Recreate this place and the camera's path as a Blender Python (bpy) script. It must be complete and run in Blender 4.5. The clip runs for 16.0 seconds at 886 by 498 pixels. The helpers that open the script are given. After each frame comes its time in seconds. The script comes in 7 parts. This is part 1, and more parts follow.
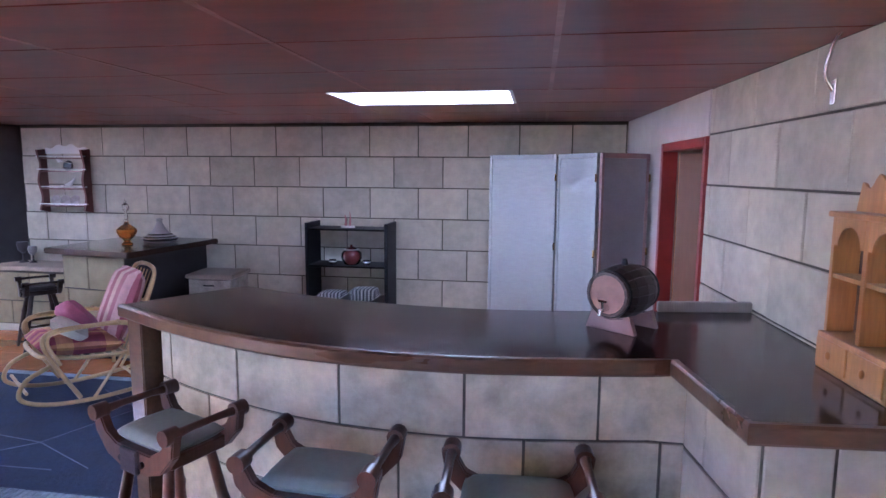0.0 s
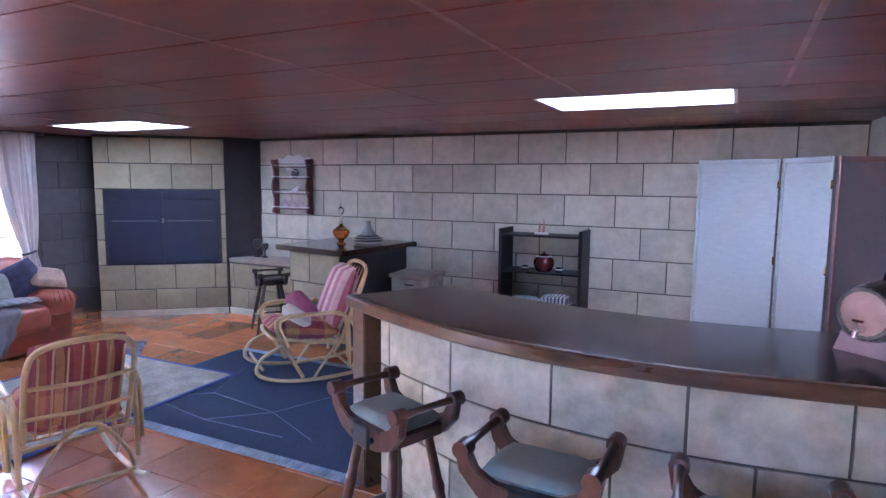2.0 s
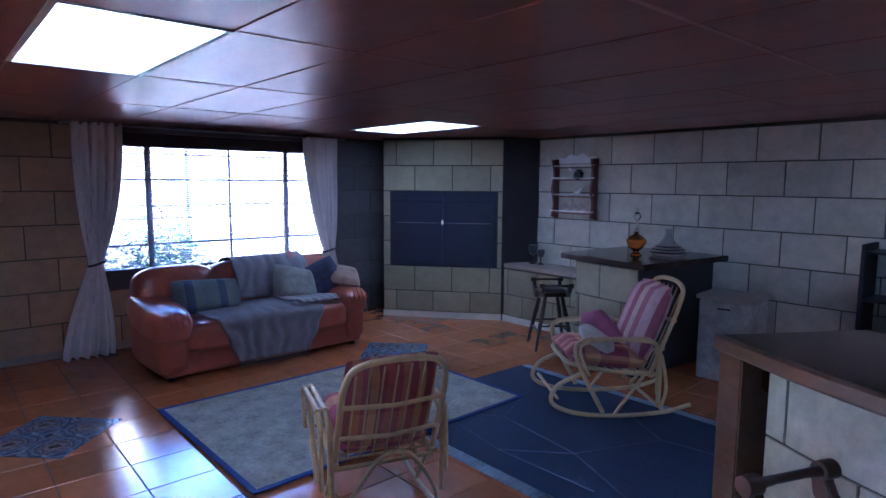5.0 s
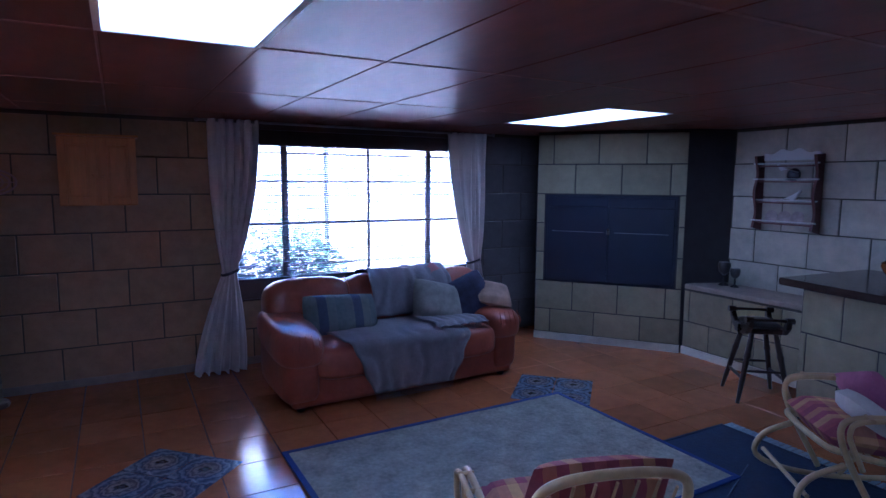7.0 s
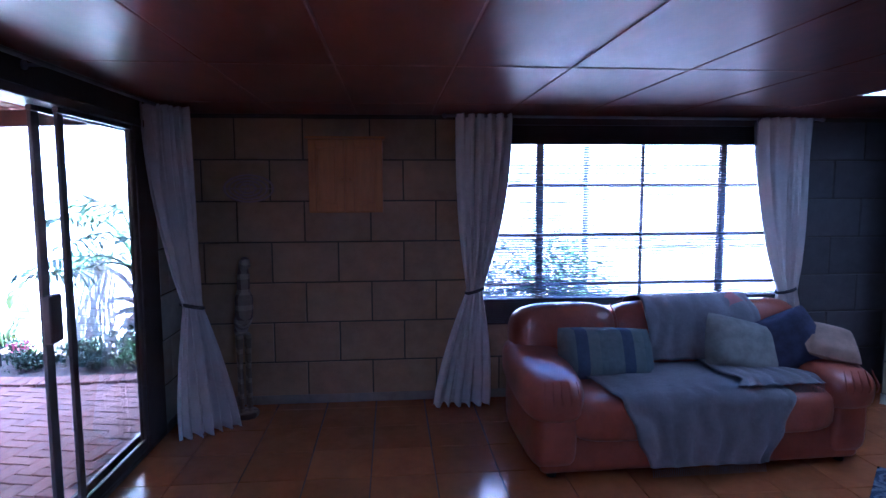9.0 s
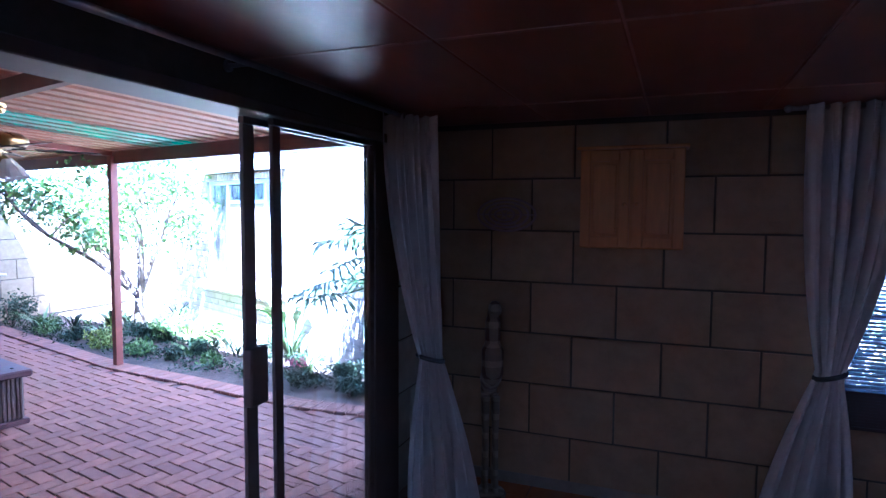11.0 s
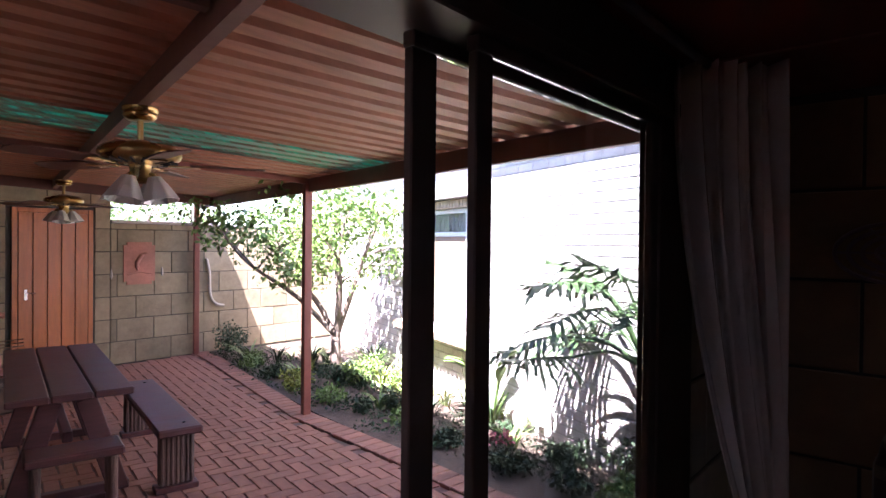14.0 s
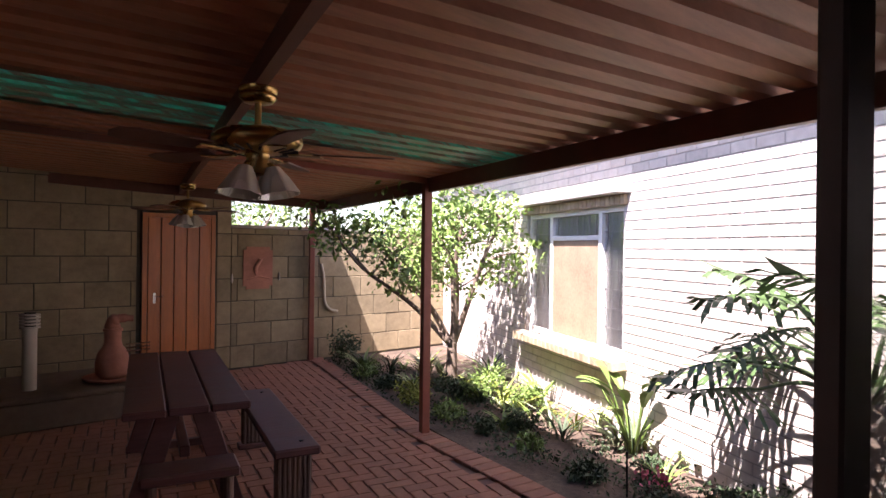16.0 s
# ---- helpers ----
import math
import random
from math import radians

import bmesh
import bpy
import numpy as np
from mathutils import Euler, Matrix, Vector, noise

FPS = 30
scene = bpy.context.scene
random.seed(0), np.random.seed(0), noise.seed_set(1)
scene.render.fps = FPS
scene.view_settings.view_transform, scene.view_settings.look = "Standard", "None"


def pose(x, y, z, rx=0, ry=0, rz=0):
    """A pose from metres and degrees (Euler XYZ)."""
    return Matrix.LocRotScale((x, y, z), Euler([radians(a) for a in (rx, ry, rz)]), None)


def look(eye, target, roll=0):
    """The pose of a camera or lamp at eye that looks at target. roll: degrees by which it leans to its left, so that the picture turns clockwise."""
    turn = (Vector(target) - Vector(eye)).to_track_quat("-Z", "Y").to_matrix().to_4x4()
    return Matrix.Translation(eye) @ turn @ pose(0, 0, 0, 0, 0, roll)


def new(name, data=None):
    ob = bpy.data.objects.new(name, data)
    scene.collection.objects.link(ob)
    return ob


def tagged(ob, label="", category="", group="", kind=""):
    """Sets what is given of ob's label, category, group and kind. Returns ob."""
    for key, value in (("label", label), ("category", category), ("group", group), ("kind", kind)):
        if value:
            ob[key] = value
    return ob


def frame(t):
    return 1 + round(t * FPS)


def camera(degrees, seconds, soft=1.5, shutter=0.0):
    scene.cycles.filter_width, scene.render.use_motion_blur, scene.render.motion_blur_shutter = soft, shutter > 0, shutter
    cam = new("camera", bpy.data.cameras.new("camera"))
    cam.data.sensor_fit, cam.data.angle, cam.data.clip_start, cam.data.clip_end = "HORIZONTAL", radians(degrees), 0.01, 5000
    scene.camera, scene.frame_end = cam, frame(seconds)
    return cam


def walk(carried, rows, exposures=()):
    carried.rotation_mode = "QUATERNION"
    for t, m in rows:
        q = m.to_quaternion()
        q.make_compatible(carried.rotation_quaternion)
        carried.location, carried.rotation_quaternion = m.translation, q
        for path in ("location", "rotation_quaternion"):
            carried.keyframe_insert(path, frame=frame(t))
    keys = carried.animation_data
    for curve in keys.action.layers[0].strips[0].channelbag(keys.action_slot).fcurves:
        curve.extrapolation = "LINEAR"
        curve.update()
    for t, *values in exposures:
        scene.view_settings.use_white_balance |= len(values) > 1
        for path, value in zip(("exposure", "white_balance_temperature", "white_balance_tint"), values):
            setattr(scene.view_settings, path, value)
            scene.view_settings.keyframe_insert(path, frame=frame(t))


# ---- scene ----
cam = camera(73.3, 16.0)
PATH = [
    (0, (0.048, -0.165, 1.744), (-0.265, 1.794, 1.489), 0.4),
    (0.5, (0.028, -0.16, 1.729), (-0.428, 1.772, 1.484), 0.7),
    (1, (-0.015, -0.188, 1.727), (-0.624, 1.702, 1.488), 0.6),
    (1.5, (-0.062, -0.217, 1.718), (-0.814, 1.622, 1.484), 0.6),
    (2, (-0.102, -0.23, 1.71), (-0.974, 1.555, 1.484), 0.5),
    (2.5, (-0.141, -0.266, 1.707), (-1.112, 1.468, 1.484), 0.5),
    (3, (-0.239, -0.247, 1.694), (-1.301, 1.432, 1.471), 0.6),
    (3.5, (-0.39, -0.223, 1.699), (-1.567, 1.379, 1.474), 0.5),
    (4, (-0.558, -0.165, 1.693), (-1.87, 1.327, 1.469), 0.5),
    (6.5, (-1.627, 0.359, 1.69), (-3.305, 1.423, 1.466), 0.3),
    (7, (-1.881, 0.418, 1.713), (-3.624, 1.371, 1.486), 0.4),
    (7.5, (-2.109, 0.476, 1.707), (-3.906, 1.322, 1.477), 0.2),
    (8, (-2.38, 0.57, 1.737), (-4.253, 1.232, 1.503), 0.1),
    (8.5, (-2.581, 0.627, 1.732), (-4.524, 1.039, 1.494), 0.0),
    (9, (-2.869, 0.637, 1.653), (-4.852, 0.806, 1.461), -0.2),
    (9.5, (-3.08, 0.647, 1.638), (-5.071, 0.597, 1.456), 0.0),
    (10, (-3.362, 0.666, 1.654), (-5.328, 0.345, 1.479), 0.2),
    (12.5, (-4.595, 0.168, 1.748), (-6.278, -0.911, 1.703), 0.3),
    (13, (-4.737, 0.066, 1.723), (-6.355, -1.109, 1.692), 0.4),
    (13.5, (-4.903, -0.131, 1.718), (-6.472, -1.372, 1.692), 0.5),
    (14, (-5.058, -0.31, 1.697), (-6.58, -1.607, 1.678), 0.6),
    (14.5, (-5.205, -0.467, 1.696), (-6.64, -1.86, 1.682), 0.4),
    (15, (-5.265, -0.568, 1.681), (-6.617, -2.041, 1.673), 0.6),
    (15.5, (-5.284, -0.723, 1.675), (-6.59, -2.238, 1.672), 0.7),
    (16, (-5.299, -0.862, 1.671), (-6.577, -2.4, 1.671), 0.7),
]
EXPOSURES = [(0, 7.35, 4950, 31), (1.5, 7.6, 4900, 29), (2.5, 7.3, 4750, 28), (4.2, 6.58, 4350, 21), (6.4, 5.5, 4100, 27), (8.5, 5.75, 3980, 25), (10.2, 5.5, 3950, 18), (12.4, 4.4, 4400, 21), (14.2, 3.65, 5700, 28), (15.2, 2.95, 6050, 28), (16, 2.5, 6400, 29)]
walk(cam, [(t, look(eye, target, roll)) for t, eye, target, roll in PATH], EXPOSURES)

# ---- world and light ----
world = bpy.data.worlds.new("world")
scene.world = world
world.use_nodes = True
_nt = world.node_tree
_sky = _nt.nodes.new("ShaderNodeTexSky")
_sky.sky_type = "NISHITA"
_sky.sun_disc = False
_sky.sun_elevation = radians(60)
_sky.sun_rotation = radians(75)
_nt.links.new(_sky.outputs[0], _nt.nodes["Background"].inputs[0])
_nt.nodes["Background"].inputs[1].default_value = 0.075

sun = new("sun", bpy.data.lights.new("sun", "SUN"))
sun.data.energy = 5.0
sun.data.angle = radians(0.5)
sun.data.color = (1.0, 0.95, 0.86)
sun.matrix_world = look((4.4, 1.6, 9.0), (0, 0, 0))


# ---- materials ----
def material(name, col, rough=0.6, metal=0.0, vary=0.25, grain=12.0, bump=0.15, coat=0.0, stretch=(1, 1, 1), spread=0.0, dark=None, spec=0.5, stain=0.0, sheen=0.0):
    """Principled surface: two scales of noise in colour, fine relief, per-piece variation by Object Info's Random."""
    m = bpy.data.materials.new(name)
    m.use_nodes = True
    nt = m.node_tree
    L = nt.links.new
    b = nt.nodes["Principled BSDF"]
    tc = nt.nodes.new("ShaderNodeTexCoord")
    mp = nt.nodes.new("ShaderNodeMapping")
    mp.inputs["Scale"].default_value = stretch
    L(tc.outputs["Object"], mp.inputs["Vector"])
    oi = nt.nodes.new("ShaderNodeObjectInfo")
    if spread:
        sc = nt.nodes.new("ShaderNodeVectorMath")
        sc.operation = "MULTIPLY_ADD"
        L(oi.outputs["Random"], sc.inputs[0])
        sc.inputs[1].default_value = (31.0, 17.0, 23.0)
        L(mp.outputs[0], sc.inputs[2])
        vec = sc.outputs[0]
    else:
        vec = mp.outputs[0]
    n1 = nt.nodes.new("ShaderNodeTexNoise")
    n1.inputs["Scale"].default_value = grain
    n1.inputs["Detail"].default_value = 6
    n1.inputs["Roughness"].default_value = 0.65
    L(vec, n1.inputs["Vector"])
    n2 = nt.nodes.new("ShaderNodeTexNoise")
    n2.inputs["Scale"].default_value = grain * 0.17
    n2.inputs["Detail"].default_value = 4
    L(vec, n2.inputs["Vector"])
    r = nt.nodes.new("ShaderNodeValToRGB")
    d = dark or tuple(c * (1 - vary) for c in col)
    r.color_ramp.elements[0].position, r.color_ramp.elements[1].position = 0.32, 0.68
    r.color_ramp.elements[0].color = (*d, 1)
    r.color_ramp.elements[1].color = (*[min(1, c * (1 + vary * 0.5)) for c in col], 1)
    mix = nt.nodes.new("ShaderNodeMath")
    mix.operation = "MULTIPLY_ADD"
    mix.inputs[1].default_value = 0.5
    L(n1.outputs[0], mix.inputs[0])
    half = nt.nodes.new("ShaderNodeMath")
    half.operation = "MULTIPLY"
    half.inputs[1].default_value = 0.5
    L(n2.outputs[0], half.inputs[0])
    L(half.outputs[0], mix.inputs[2])
    L(mix.outputs[0], r.inputs[0])
    out = r.outputs[0]
    if stain:
        n3 = nt.nodes.new("ShaderNodeTexNoise")
        n3.inputs["Scale"].default_value = 3.0
        n3.inputs["Detail"].default_value = 5
        L(vec, n3.inputs["Vector"])
        r3 = nt.nodes.new("ShaderNodeValToRGB")
        r3.color_ramp.elements[0].position, r3.color_ramp.elements[1].position = 0.42, 0.66
        r3.color_ramp.elements[0].color = (1, 1, 1, 1)
        r3.color_ramp.elements[1].color = (1 - stain * 0.85, 1 - stain * 0.88, 1 - stain * 1.2, 1)
        mm = nt.nodes.new("ShaderNodeMix")
        mm.data_type, mm.blend_type = "RGBA", "MULTIPLY"
        mm.inputs["Factor"].default_value = 1.0
        L(out, mm.inputs["A"])
        L(r3.outputs[0], mm.inputs["B"])
        out = mm.outputs["Result"]
    if spread:
        hs = nt.nodes.new("ShaderNodeHueSaturation")
        mr = nt.nodes.new("ShaderNodeMapRange")
        mr.inputs["To Min"].default_value, mr.inputs["To Max"].default_value = 1 - spread, 1 + spread
        L(oi.outputs["Random"], mr.inputs["Value"])
        L(mr.outputs[0], hs.inputs["Value"])
        L(out, hs.inputs["Color"])
        out = hs.outputs[0]
    L(out, b.inputs["Base Color"])
    b.inputs["Metallic"].default_value = metal
    b.inputs["Specular IOR Level"].default_value = spec
    rr = nt.nodes.new("ShaderNodeMapRange")
    rr.inputs["To Min"].default_value, rr.inputs["To Max"].default_value = max(0.02, rough * 0.8), min(1, rough * 1.25)
    L(n2.outputs[0], rr.inputs["Value"])
    L(rr.outputs[0], b.inputs["Roughness"])
    if coat:
        b.inputs["Coat Weight"].default_value = coat
        b.inputs["Coat Roughness"].default_value = rough * 0.7
    if sheen:
        b.inputs["Sheen Weight"].default_value = sheen
    if bump:
        bp = nt.nodes.new("ShaderNodeBump")
        bp.inputs["Strength"].default_value = bump
        bp.inputs["Distance"].default_value = 0.01
        L(n1.outputs[0], bp.inputs["Height"])
        L(bp.outputs[0], b.inputs["Normal"])
    return m


def stripes(name, cols, scale, axis=0, rough=0.85, cross=None):
    """Woven cloth with bands of colour along one axis of the object."""
    m = material(name, cols[0], rough, bump=0.2, grain=60)
    nt = m.node_tree
    L = nt.links.new
    b = nt.nodes["Principled BSDF"]
    tc = nt.nodes.new("ShaderNodeTexCoord")
    sp = nt.nodes.new("ShaderNodeSeparateXYZ")
    L(tc.outputs["Object"], sp.inputs[0])

    def band(ax, sc, palette):
        mu = nt.nodes.new("ShaderNodeMath")
        mu.operation = "MULTIPLY"
        mu.inputs[1].default_value = sc
        L(sp.outputs[ax], mu.inputs[0])
        fr = nt.nodes.new("ShaderNodeMath")
        fr.operation = "FRACT"
        L(mu.outputs[0], fr.inputs[0])
        r = nt.nodes.new("ShaderNodeValToRGB")
        r.color_ramp.interpolation = "CONSTANT"
        while len(r.color_ramp.elements) < len(palette):
            r.color_ramp.elements.new(0.5)
        for i, c in enumerate(palette):
            r.color_ramp.elements[i].position = i / len(palette)
            r.color_ramp.elements[i].color = (*c, 1)
        L(fr.outputs[0], r.inputs[0])
        return r.outputs[0]

    out = band(axis, scale, cols)
    if cross:
        mm = nt.nodes.new("ShaderNodeMix")
        mm.data_type = "RGBA"
        mm.inputs["Factor"].default_value = 0.45
        L(out, mm.inputs["A"])
        L(band(cross[0], cross[1], cross[2]), mm.inputs["B"])
        out = mm.outputs["Result"]
    nz = nt.nodes.new("ShaderNodeTexNoise")
    nz.inputs["Scale"].default_value = 25
    L(tc.outputs["Object"], nz.inputs["Vector"])
    mr = nt.nodes.new("ShaderNodeMapRange")
    mr.inputs["To Min"].default_value, mr.inputs["To Max"].default_value = 0.7, 1.25
    L(nz.outputs[0], mr.inputs["Value"])
    hs = nt.nodes.new("ShaderNodeHueSaturation")
    L(mr.outputs[0], hs.inputs["Value"])
    L(out, hs.inputs["Color"])
    L(hs.outputs[0], b.inputs["Base Color"])
    return m


def medallion(name):
    """Glazed tile with rings round its middle and a leafy blue border."""
    m = material(name, (0.1, 0.13, 0.2), 0.25, coat=0.4, bump=0.05)
    nt = m.node_tree
    L = nt.links.new
    tc = nt.nodes.new("ShaderNodeTexCoord")
    nz = nt.nodes.new("ShaderNodeTexNoise")
    nz.inputs["Scale"].default_value = 26
    L(tc.outputs["Object"], nz.inputs["Vector"])
    le = nt.nodes.new("ShaderNodeVectorMath")
    le.operation = "LENGTH"
    L(tc.outputs["Object"], le.inputs[0])
    ad = nt.nodes.new("ShaderNodeMath")
    ad.operation = "MULTIPLY_ADD"
    ad.inputs[1].default_value = 0.09
    L(nz.outputs[0], ad.inputs[0])
    L(le.outputs["Value"], ad.inputs[2])
    r = nt.nodes.new("ShaderNodeValToRGB")
    ramp = [(0.0, (0.22, 0.15, 0.12)), (0.07, (0.03, 0.04, 0.07)), (0.09, (0.3, 0.26, 0.24)), (0.115, (0.07, 0.06, 0.08)), (0.13, (0.26, 0.24, 0.25)), (0.145, (0.045, 0.055, 0.1)), (0.175, (0.22, 0.25, 0.32)), (0.19, (0.045, 0.06, 0.11)), (0.225, (0.24, 0.27, 0.33)), (0.24, (0.06, 0.07, 0.12))]
    while len(r.color_ramp.elements) < len(ramp):
        r.color_ramp.elements.new(0.5)
    for e, (p, c) in zip(r.color_ramp.elements, ramp):
        e.position = p
        e.color = (*c, 1)
    L(ad.outputs[0], r.inputs[0])
    L(r.outputs[0], nt.nodes["Principled BSDF"].inputs["Base Color"])
    return m


def glow(name, col, strength):
    m = bpy.data.materials.new(name)
    m.use_nodes = True
    b = m.node_tree.nodes["Principled BSDF"]
    b.inputs["Base Color"].default_value = (*col, 1)
    b.inputs["Emission Color"].default_value = (*col, 1)
    b.inputs["Emission Strength"].default_value = strength
    b.inputs["Roughness"].default_value = 0.4
    return m


def clear(name, col=(1, 1, 1), rough=0.0, ior=1.45):
    m = bpy.data.materials.new(name)
    m.use_nodes = True
    b = m.node_tree.nodes["Principled BSDF"]
    b.inputs["Base Color"].default_value = (*col, 1)
    b.inputs["Transmission Weight"].default_value = 1.0
    b.inputs["Roughness"].default_value = rough
    b.inputs["IOR"].default_value = ior
    return m


